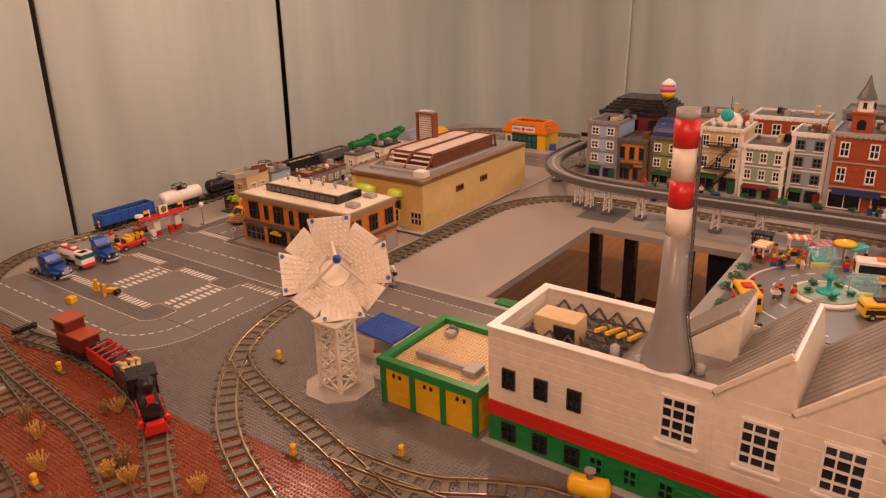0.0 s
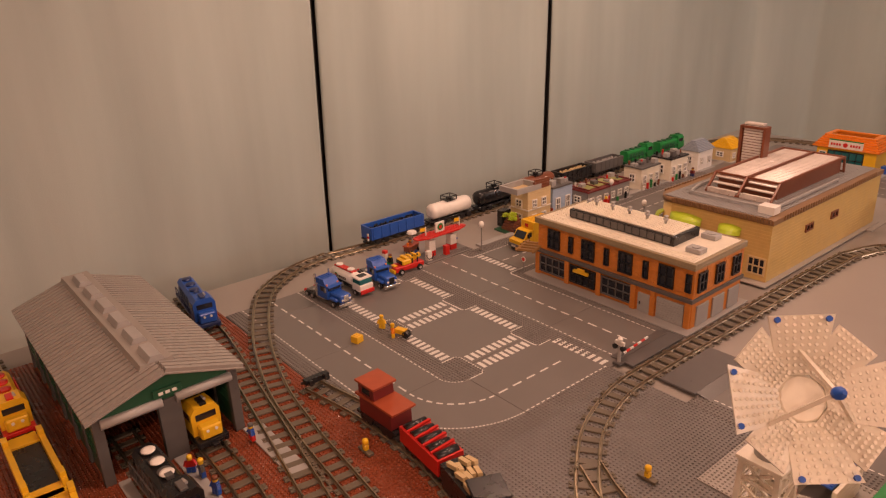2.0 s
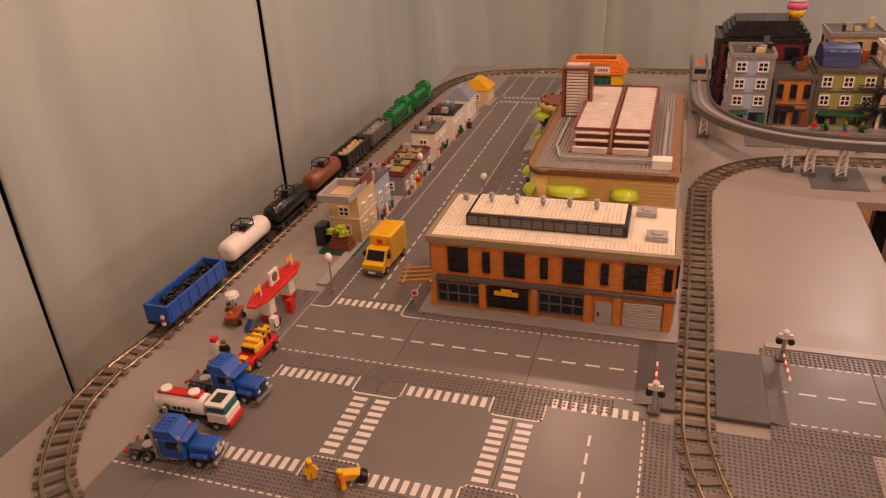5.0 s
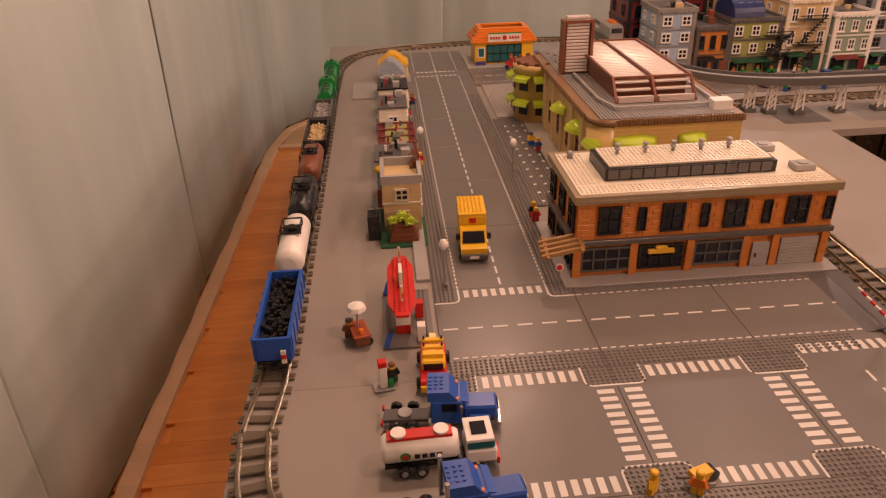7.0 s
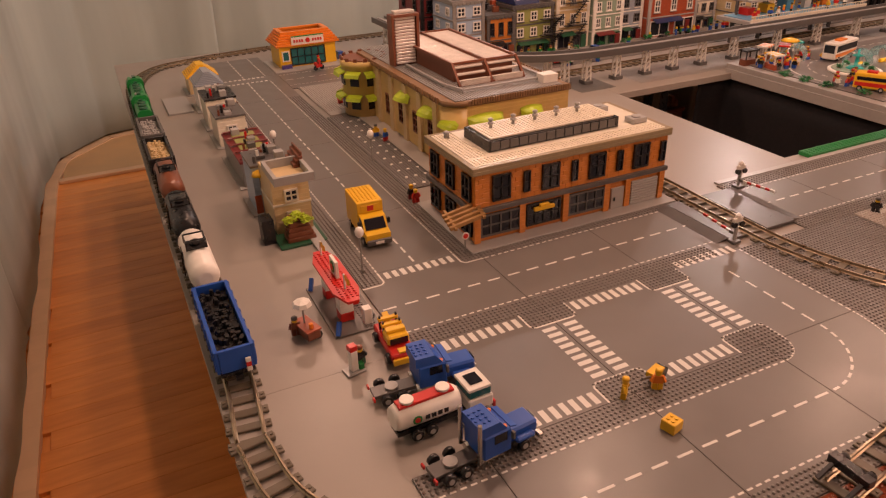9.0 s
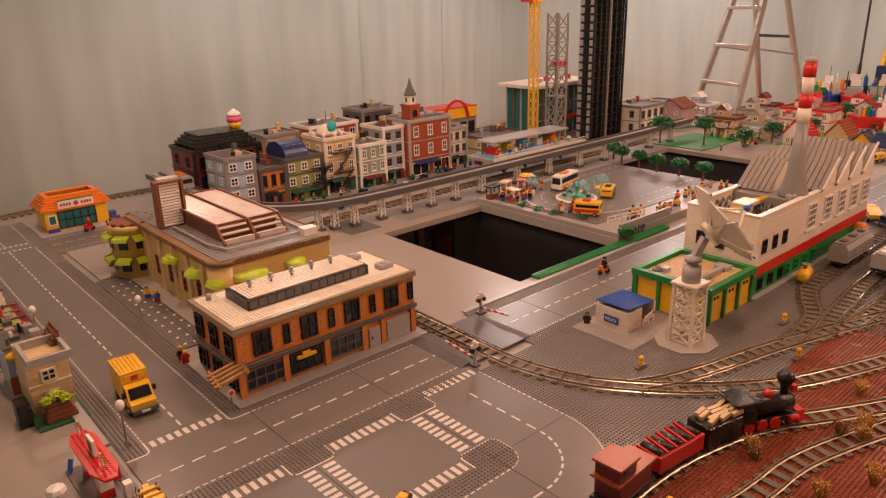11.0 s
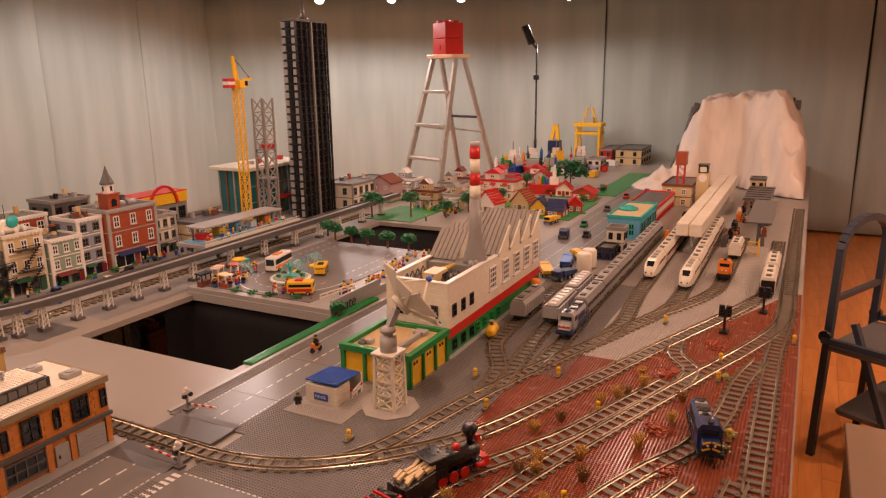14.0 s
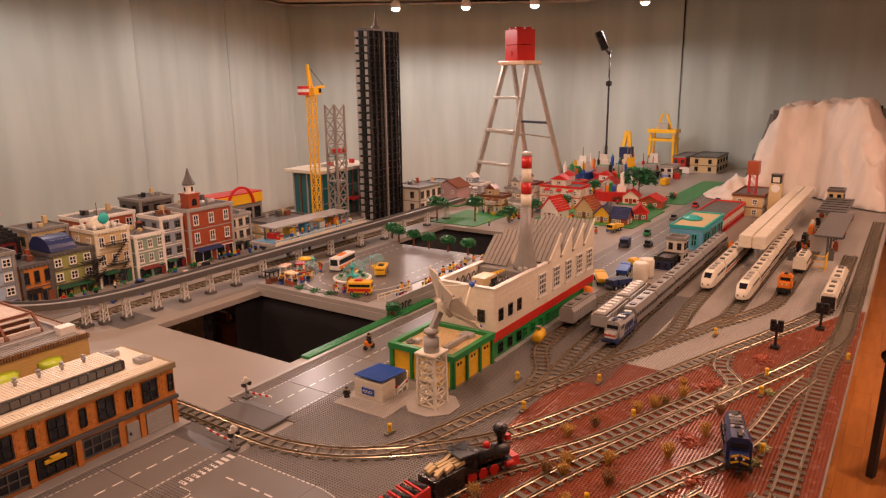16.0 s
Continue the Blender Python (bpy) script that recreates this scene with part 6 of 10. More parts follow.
small_house("white house with a black glazed front", -0.30, 1.38, 0.09, 0.12, 0.09, CREAM, BLACK, "low", 5)
small_house("white kiosk with pointed grey roof", -0.30, 1.58, 0.08, 0.11, 0.085, WHITE, GBLUE, "gable", 6)
small_house("tan kiosk with rounded yellow roof", -0.29, 1.80, 0.10, 0.1, 0.06, TAN, YELLOW, "gable", 7)
th = thing("platform_bench", pose(-0.40, 1.60, 0.0005), "low grey open platform frame beside the line", "platform")
part("deck", box(B(), -0.04, 0.04, -0.06, 0.14, 0, 0.006), LGREY, th)


def gas_station():
    th = thing("petrol_station", pose(-0.314, 0.176, 0.0005), "white petrol station with flat red canopy and round sign", "petrol station")
    bm = B(); box(bm, -0.035, 0.05, -0.09, 0.09, 0, 0.0035); studs_on(bm, 0.02, 0.05, -0.088, 0.088, 0.0035)
    part("base", bm, PLATEGREY, th)
    for y in (-0.04, 0.045):
        for k in range(3):
            part("post_block", box(B(), -0.012, 0.012, y - 0.012, y + 0.012, 0.0037 + k * 0.017, 0.0202 + k * 0.017), (RED, WHITE, WHITE)[k], th)
        part("strut", beam(B(), (0, y, 0.05), (0, y * 1.3, 0.067), 0.008), WHITE, th)
    bm = B(); extrude(bm, [(-0.010, 0.098), (0.010, 0.098), (0.023, 0.06), (0.023, -0.06), (0.010, -0.098), (-0.010, -0.098), (-0.023, -0.06), (-0.023, 0.06)], "z", 0.0665, 0.071); studs_on(bm, -0.016, 0.018, -0.088, 0.09, 0.071)
    part("canopy", bm, RED, th, "flat red studded canopy")
    sg = part("sign", box(B(), -0.003, 0.003, -0.017, 0.017, 0.071, 0.103), WHITE, th)
    for s in (-1, 1):
        part("sign_ring", lathe(B(), 0, 0.088, [(0.011, s * 0.0032), (0.011, s * 0.0042)], 16, ax="x"), GREEN, sg)
        part("sign_dot", lathe(B(), 0, 0.088, [(0.006, s * 0.0043), (0.006, s * 0.005)], 12, ax="x"), RED, sg)
    for y in (-0.055, 0.08):
        fl = part("flag_pole", lathe(B(), 0, y, [(0.002, 0.071), (0.002, 0.10)], 6), WHITE, th)
        bm = B()
        rows = [V(bm, [(0.001 * math.sin(k * 1.4), y - 0.002 - k * 0.004, z) for z in (0.088, 0.099)]) for k in range(6)]
        rows2 = [V(bm, [(0.0016 + 0.001 * math.sin(k * 1.4), y - 0.002 - k * 0.004, z) for z in (0.088, 0.099)]) for k in range(6)]
        for a, b in zip(rows, rows[1:]):
            bm.faces.new((a[0], a[1], b[1], b[0]))
        for a, b in zip(rows2, rows2[1:]):
            bm.faces.new((a[0], b[0], b[1], a[1]))
        part("flag", bm, YELLOW, fl, "yellow wavy flag")
    for y in (0.0, -0.07):
        part("pump", box(B(), 0.022, 0.036, y - 0.008, y + 0.008, 0.0037, 0.034), WHITE if y else RED, th)
    for k in range(5):
        a, b = math.pi * k / 5, math.pi * (k + 1) / 5
        part("hose_piece", beam(B(), (0.037, -0.07 + 0.014 * math.cos(a), 0.026 - 0.016 * math.sin(a)), (0.037, -0.07 + 0.014 * math.cos(b), 0.026 - 0.016 * math.sin(b)), 0.002), BLACK, th)
    for y in (0.075, -0.088):
        part("tool", beam(B(), (-0.03, y, 0.004), (-0.022, y + 0.012, 0.024), 0.007), BLUE, th, "blue forecourt tool")


def food_cart():
    th = thing("food_cart", pose(-0.388, 0.118, 0.0005, 0, 0, 15), "brown snack cart with small white parasol", "cart")
    part("body", box(B(), -0.012, 0.012, -0.024, 0.024, 0.006, 0.022, 0.001), BROWN, th)
    part("counter", box(B(), -0.014, 0.014, -0.026, 0.026, 0.022, 0.0252), BRICKRED, th)
    for s in (-1, 1):
        part("wheel", lathe(B(), 0.012, 0.007, [(0.007, s * 0.016 - 0.002), (0.007, s * 0.016 + 0.002)], 10, ax="y"), BLACK, th)
    part("pole", lathe(B(), 0, 0.006, [(0.0018, 0.0252), (0.0018, 0.062)], 6), LGREY, th)
    part("parasol", lathe(B(), 0, 0.006, [(0.017, 0.060), (0.014, 0.067), (0.003, 0.070)], 8), WHITE, th)
    part("jar", lathe(B(), 0, -0.016, [(0.004, 0.0252), (0.004, 0.034)], 8), ORANGE, th)
    th = thing("fuel_pump", pose(-0.350, -0.008, 0.0005, 0, 0, 10), "white fuel pump with red top on a grey plate", "fuel pump")
    part("plate", box(B(), -0.016, 0.016, -0.012, 0.012, 0, 0.0032), LGREY, th)
    part("body", box(B(), -0.006, 0.006, -0.006, 0.006, 0.0032, 0.040, 0.001), WHITE, th)
    part("top", box(B(), -0.0065, 0.0065, -0.0065, 0.0065, 0.0402, 0.05, 0.001), RED, th)
    part("foot", box(B(), 0.007, 0.015, -0.008, 0.008, 0.0034, 0.014), GREEN, th)


gas_station()
food_cart()


# ---- rolling stock ----
def wheels(th, L, z=0.0, r=0.009, n=4, w=0.022):
    for i in range(n):
        u = -L / 2 + L * (0.14 if i == 0 else 0.30 if i == 1 else 0.70 if i == 2 else 0.86) if n == 4 else -L / 2 + L * (i + 0.5) / n
        for s in (-1, 1):
            bm = B(); lathe(bm, u, z + r, [(r, s * w - 0.002), (r + 0.0012, s * w - 0.0018), (r, s * w + 0.003)], 12, ax="y")
            part("wheel", bm, BLACK, th)


RT = 0.0144  # rail top


def at_track(x, y, yaw, z=RT):
    return pose(x, y, z, 0, 0, yaw)


def bogies(th, L):
    for s in (-1, 1):
        part("bogie", box(B(), s * L * 0.32 - 0.022, s * L * 0.32 + 0.022, -0.018, 0.018, 0.006, 0.014), BLACK, th)
    wheels(th, L)
    for s in (-1, 1):
        part("coupling", box(B(), s * L / 2 - (0.004 if s > 0 else 0.008), s * L / 2 + (0.008 if s > 0 else 0.004), -0.006, 0.006, 0.009, 0.015), BLACK, th)


def hopper(m, L, col, load, label, name="hopper_wagon"):
    th = thing(name, m, label, "wagon", "railway wagons")
    bogies(th, L)
    part("frame", box(B(), -L / 2, L / 2, -0.026, 0.026, 0.0142, 0.02), BLACK, th)
    bm = B()
    for s in (-1, 1):
        box(bm, -L / 2 + 0.004, L / 2 - 0.004, s * 0.027 - 0.003, s * 0.027 + 0.003, 0.0202, 0.06)
        box(bm, s * (L / 2 - 0.006) - 0.003, s * (L / 2 - 0.006) + 0.003, -0.024, 0.024, 0.0202, 0.06)
    part("body", bm, col, th)
    for k in range(7):
        x = -L / 2 + 0.012 + (L - 0.024) * k / 6
        for s in (-1, 1):
            part("rib", box(B(), x - 0.002, x + 0.002, s * 0.0305 - 0.0012, s * 0.0305 + 0.0012, 0.022, 0.06), col, th)
    if load is not None:
        g = random.Random(3)
        bm = B(); box(bm, -L / 2 + 0.01, L / 2 - 0.01, -0.0235, 0.0235, 0.0205, 0.044)
        for _ in range(90):
            x, y = g.uniform(-L / 2 + 0.013, L / 2 - 0.013), g.uniform(-0.02, 0.02)
            lathe(bm, x, y, [(0.005, 0.043), (0.0035, 0.05 + g.uniform(0, 0.004))], 6)
        part("load", bm, load, th, "dark loose load")
    return th


def tank_wagon(m, L, col, label):
    th = thing("tank_wagon", m, label, "wagon", "railway wagons")
    bogies(th, L)
    part("frame", box(B(), -L / 2, L / 2, -0.022, 0.022, 0.0142, 0.019), BLACK, th)
    h = L / 2 - 0.01
    part("tank", lathe(B(), 0, 0.046, [(0.012, -h), (0.024, -h + 0.006), (0.027, -h + 0.014), (0.027, h - 0.014), (0.024, h - 0.006), (0.012, h)], 20, ax="x"), col, th)
    bm = B()
    box(bm, -0.02, 0.02, -0.018, 0.018, 0.0735, 0.0755)
    for x in (-0.02, 0.02):
        for y in (-0.018, 0.018):
            beam(bm, (x, y, 0.0735), (x, y, 0.09), 0.0025)
    for s in (-1, 1):
        beam(bm, (-0.02, s * 0.018, 0.089), (0.02, s * 0.018, 0.089), 0.0025)
        beam(bm, (s * 0.02, -0.018, 0.089), (s * 0.02, 0.018, 0.089), 0.0025)
        beam(bm, (0.012 * s, 0.03, 0.02), (0.012 * s, 0.026, 0.07), 0.002)
    lathe(bm, 0, 0, [(0.010, 0.0755), (0.010, 0.082), (0.005, 0.084)], 10)
    part("catwalk", bm, BLACK, th, "black railing and hatch on the tank")
    return th


def diesel(m, L, col, dark, label, cab=0.25, nose=1, name="diesel_locomotive"):
    th = thing(name, m, label, "locomotive", "locomotives")
    bogies(th, L)
    part("frame", box(B(), -L / 2, L / 2, -0.028, 0.028, 0.0142, 0.022), dark, th)
    bm = B()
    extrude(bm, [(-0.021, 0.0222), (0.021, 0.0222), (0.021, 0.058), (0.014, 0.066), (-0.014, 0.066), (-0.021, 0.058)], "x", -L / 2 + 0.014, L / 2 - L * cab - 0.012)
    part("hood", bm, col, th)
    cx = L / 2 - L * cab
    bm = B(); extrude(bm, [(-0.027, 0.0222), (0.027, 0.0222), (0.027, 0.066), (0.018, 0.078), (-0.018, 0.078), (-0.027, 0.066)], "x", cx - 0.012, cx + L * cab * 0.55)
    cb = part("cab", bm, col, th)
    for s in (-1, 1):
        part("window", box(B(), cx - 0.006, cx + L * cab * 0.4, s * 0.0272 - 0.0006, s * 0.0272 + 0.0006, 0.05, 0.064), PANE, cb)
    part("windscreen", box(B(), cx + L * cab * 0.55, cx + L * cab * 0.55 + 0.001, -0.019, 0.019, 0.052, 0.065), PANE, cb)
    bm = B(); box(bm, cx + L * cab * 0.55 + 0.001, L / 2 - 0.004, -0.02, 0.02, 0.0222, 0.048, 0.003)
    part("nose", bm, col, th)
    for k in range(3):
        x = -L / 2 + 0.035 + k * L * 0.17
        bm = B(); lathe(bm, x, 0, [(0.012, 0.066), (0.012, 0.070), (0.004, 0.0705)], 14)
        part("roof_fan", bm, dark, th)
    bm = B()
    for s in (-1, 1):
        beam(bm, (-L / 2 + 0.006, s * 0.0265, 0.042), (cx - 0.014, s * 0.0265, 0.042), 0.002)
        for k in range(6):
            x = -L / 2 + 0.006 + (cx - 0.02 + L / 2) * k / 5
            beam(bm, (x, s * 0.0265, 0.022), (x, s * 0.0265, 0.042), 0.002)
    part("handrail", bm, dark, th)
    for s in (-1, 1):
        part("headlamp", lathe(B(), s * 0.008, 0.040, [(0.003, L / 2 - 0.0045), (0.003, L / 2 - 0.002)], 8, ax="x"), WHITE, th)
        part("step", box(B(), L / 2 - 0.012, L / 2 - 0.002, s * 0.024 - 0.004, s * 0.024 + 0.004, 0.008, 0.014), dark, th)
        for k in range(5):
            x = -L / 2 + 0.03 + k * (cx - 0.03 + L / 2 - 0.03) / 5
            part("louvre", box(B(), x, x + 0.014, s * 0.0212 - 0.0008, s * 0.0212 + 0.0008, 0.032, 0.052, 0.0003), dark, th)
    part("exhaust", box(B(), cx - 0.042, cx - 0.030, -0.006, 0.006, 0.066, 0.074), dark, th)
    part("horn", lathe(B(), 0.008, 0.0805, [(0.002, cx), (0.0035, cx + 0.014)], 8, ax="x"), LGREY, th)
    part("number_board", box(B(), cx + 0.002, cx + L * cab * 0.5, -0.006, 0.006, 0.0782, 0.083), dark, th)
    return th


# train along the west edge
X_ = -0.517
th = hopper(at_track(X_, 0.145, 90, 0.0112), 0.22, BLUE, BLACK, "blue open wagon loaded with black coal")
for k, c in enumerate((WHITE, RED, WHITE)):
    part("tail_marker", box(B(), -0.114, -0.110, -0.021, -0.013, 0.018 + k * 0.008, 0.0258 + k * 0.008), c, th)
tank_wagon(at_track(X_, 0.385, 90, 0.0112), 0.2, WHITE, "white tank wagon with black walkway")
tank_wagon(at_track(X_, 0.60, 90, 0.0112), 0.2, BLACK, "black tank wagon with black walkway")
tank_wagon(at_track(X_, 0.82, 90, 0.0112), 0.2, BROWN, "reddish-brown barrel tank wagon with black walkway")
hopper(at_track(X_, 1.03, 90, 0.0112), 0.19, BLACK, TAN, "black open wagon loaded with tan machine parts")
hopper(at_track(X_, 1.235, 90, 0.0112), 0.19, DGREY, LGREY, "dark grey open wagon loaded with grey machine parts")
diesel(at_track(X_, 1.46, 90, 0.0112), 0.21, GREEN, DGREEN, "green hood diesel locomotive with roof fans")
diesel(at_track(X_ + 0.004, 1.69, 90, 0.0112), 0.21, GREEN, DGREEN, "green hood diesel locomotive with roof fans")
# blue locomotive behind the shed, buffer stop
diesel(at_track(-0.40, -0.566, -8), 0.24, BLUE, DBLUE, "dark blue hood diesel locomotive beside the shed")
th = diesel(at_track(1.085, -1.01, 196), 0.2, DBLUE, BLACK, "dark blue diesel locomotive with yellow warning stripes", 0.3)
for k in range(4):
    for s in (-1, 1):
        part("chevron", beam(B(), (0.097, s * 0.002, 0.026 + k * 0.0075), (0.097, s * 0.019, 0.020 + k * 0.0075), 0.0015, 0.004), YELLOW if k % 2 else BLACK, th)
for k in range(7):
    part("roof_panel", box(B(), -0.085 + k * 0.019, -0.071 + k * 0.019, -0.014, 0.014, 0.0663 if k else 0.0665, 0.0702), (BLACK, LGREY, DGREY)[k % 3], th)
diesel(at_track(0.10, -0.765, 0), 0.15, YELLOW, BLACK, "yellow shunting locomotive in the shed doorway", 0.4)
th = diesel(at_track(0.27, -0.882, 2), 0.22, BLACK, DGREY, "black diesel locomotive with white roof fans")
for k in range(3):
    part("fan_ring", lathe(B(), -0.07 + k * 0.04, 0, [(0.012, 0.0706), (0.012, 0.0722), (0.007, 0.0724)], 14), WHITE, th)


# yellow wagons south of the shed
def well_wagon(m, L):
    th = thing("well_wagon", m, "yellow open well wagon with black floor", "wagon", "yellow wagons by the shed")
    wheels(th, L)
    bm = B()
    for s in (-1, 1):
        box(bm, -L / 2, L / 2, s * 0.029 - 0.005, s * 0.029 + 0.005, 0.014, 0.034)
        box(bm, s * L / 2 - 0.018, s * L / 2 + 0.018, -0.024, 0.024, 0.014, 0.022)
        for e in (-1, 1):
            box(bm, e * (L / 2 - 0.015) - 0.010, e * (L / 2 - 0.015) + 0.010, s * 0.029 - 0.005, s * 0.029 + 0.005, 0.034, 0.044)
    part("side", bm, YELLOW, th)
    part("floor_panel", box(B(), -L / 2 + 0.02, L / 2 - 0.02, -0.0235, 0.0235, 0.014, 0.019), BLACK, th)


track([(-0.5, -1.03), (-0.1, -1.03), (0.2, -1.035), (0.6, -1.06), (0.95, -1.10)])
for x in (0.03, 0.24, 0.45):
    well_wagon(at_track(x, -1.033 - max(0, x - 0.2) * 0.09, -4 * (x > 0.2)), 0.19)
well = diesel(at_track(-0.2, -1.03, 0), 0.2, YELLOW, RED, "yellow and red road locomotive beside the shed")


# steam train
def steam_train():
    def car(u):
        pts = smooth([Vector((*p, 0)) for p in ((0.10, -0.52), (0.26, -0.495), (0.42, -0.49), (0.56, -0.508), (0.70, -0.55), (0.85, -0.635))])
        rs = resample(pts, 0.005)
        p, d = rs[min(len(rs) - 1, int(u / 0.005))]
        return at_track(p.x, p.y, math.degrees(math.atan2(d.y, d.x)))
    th = thing("caboose", car(0.235), "red-brown caboose wagon with raised lookout", "wagon", "railway wagons")
    wheels(th, 0.11)
    part("frame", box(B(), -0.06, 0.06, -0.026, 0.026, 0.0142, 0.02), BLACK, th)
    part("body", box(B(), -0.048, 0.048, -0.025, 0.025, 0.0202, 0.055), DRED, th)
    part("roof", box(B(), -0.058, 0.058, -0.028, 0.028, 0.0552, 0.06), BRICKRED, th)
    part("lookout", box(B(), -0.050, -0.002, -0.024, 0.024, 0.0602, 0.084), DRED, th)
    for s in (-1, 1):
        part("window", box(B(), -0.038, -0.014, s * 0.0242 - 0.0006, s * 0.0242 + 0.0006, 0.066, 0.078), PANE, th)
    part("lookout_roof", box(B(), -0.055, 0.003, -0.028, 0.028, 0.0842, 0.089), BRICKRED, th)
    th = thing("coal_wagon", car(0.37), "red open wagon with black ribbed load", "wagon", "railway wagons")
    wheels(th, 0.12)
    part("body", box(B(), -0.062, 0.062, -0.027, 0.027, 0.0142, 0.046), RED, th)
    for k in range(5):
        bm = B(); lathe(bm, -0.05 + k * 0.025, 0.044, [(0.009, -0.022), (0.009, 0.022)], 10, ax="y")
        part("load", bm, BLACK, th)
        part("rib", beam(B(), (-0.0375 + k * 0.025, -0.024, 0.0465), (-0.0375 + k * 0.025, 0.024, 0.0535), 0.005, 0.004), RED, th) if k < 4 else None
    th = thing("tender", car(0.49), "black tender loaded with split firewood", "tender")
    wheels(th, 0.1)
    part("body", box(B(), -0.045, 0.045, -0.026, 0.026, 0.0142, 0.05), BLACK, th)
    g = random.Random(8)
    for k in range(12):
        a = Vector((-0.03 + 0.03 * (k % 3) + g.uniform(-0.006, 0.006), -0.016 + 0.011 * (k // 3), 0.054))
        part("log", beam(B(), a, a + Vector((0.024, g.uniform(-0.006, 0.006), 0.004)), 0.008), TAN, th)
    th = thing("steam_locomotive", car(0.61), "black steam locomotive with red wheels and cowcatcher", "locomotive", "locomotives")
    part("frame", box(B(), -0.075, 0.07, -0.02, 0.02, 0.012, 0.022), BLACK, th)
    part("boiler", lathe(B(), 0, 0.042, [(0.019, -0.03), (0.019, 0.058), (0.016, 0.064)], 16, ax="x"), BLACK, th)
    cb = part("cab", box(B(), -0.075, -0.032, -0.025, 0.025, 0.022, 0.066), BLACK, th)
    part("cab_roof", box(B(), -0.082, -0.025, -0.029, 0.029, 0.0662, 0.072, 0.002), BLACK, cb)
    for s in (-1, 1):
        part("window", box(B(), -0.066, -0.042, s * 0.0252 - 0.0006, s * 0.0252 + 0.0006, 0.044, 0.06), PANE, cb)
        for k in range(3):
            part("driving_wheel", lathe(B(), -0.045 + k * 0.03, 0.0125, [(0.0125, s * 0.022 - 0.002), (0.0125, s * 0.022 + 0.002)], 14, ax="y"), RED, th, "red driving wheel")
        part("piston", lathe(B(), s * 0.024, 0.016, [(0.007, 0.045), (0.007, 0.066)], 10, ax="x"), RED, th)
    part("smokestack", lathe(B(), 0.047, 0, [(0.007, 0.058), (0.008, 0.074), (0.017, 0.092), (0.017, 0.099), (0.009, 0.108)], 12), BLACK, th, "black balloon smokestack")
    part("dome", lathe(B(), 0.01, 0, [(0.009, 0.058), (0.009, 0.068), (0.004, 0.073)], 12), RED, th)
    part("headlamp", box(B(), 0.06, 0.072, -0.007, 0.007, 0.062, 0.076), RED, th)
    bm = B(); extrude(bm, [(-0.022, 0.004), (0.022, 0.004), (0.016, 0.024), (-0.016, 0.024)], "x", 0.070, 0.088)
    part("cowcatcher", bm, RED, th, "red cowcatcher")


steam_train()


# passenger and goods trains in the station throat
def coach(m, L, col, label, roofm=None, stripe=None, name="coach", win=True):
    th = thing(name, m, label, "coach", "passenger coaches")
    bogies(th, L)
    bm = B(); extrude(bm, [(-0.027, 0.014), (0.027, 0.014), (0.028, 0.055), (0.02, 0.068), (-0.02, 0.068), (-0.028, 0.055)], "x", -L / 2, L / 2)
    bd = part("body", bm, col, th)
    part("roof", box(B(), -L / 2 + 0.004, L / 2 - 0.004, -0.018, 0.018, 0.0682, 0.073), roofm or col, th)
    n = max(3, int(L / 0.024))
    if win:
        for s in (-1, 1):
            for k in range(n):
                x = -L / 2 + L * (k + 0.5) / n
                part("window", box(B(), x - 0.0085, x + 0.0085, s * 0.0282 - 0.0006, s * 0.0282 + 0.0006, 0.038, 0.052), PANE, bd)
    if stripe is not None:
        for s in (-1, 1):
            part("stripe", box(B(), -L / 2 + 0.001, L / 2 - 0.001, s * 0.0276 - 0.0006, s * 0.0276 + 0.0006, 0.024, 0.030), stripe, bd)
    for k in range(3):
        x = -L / 2 + L * (k + 0.5) / 3
        part("roof_unit", box(B(), x - 0.012, x + 0.012, -0.01, 0.01, 0.0732, 0.077), DGREY, th)
    return th


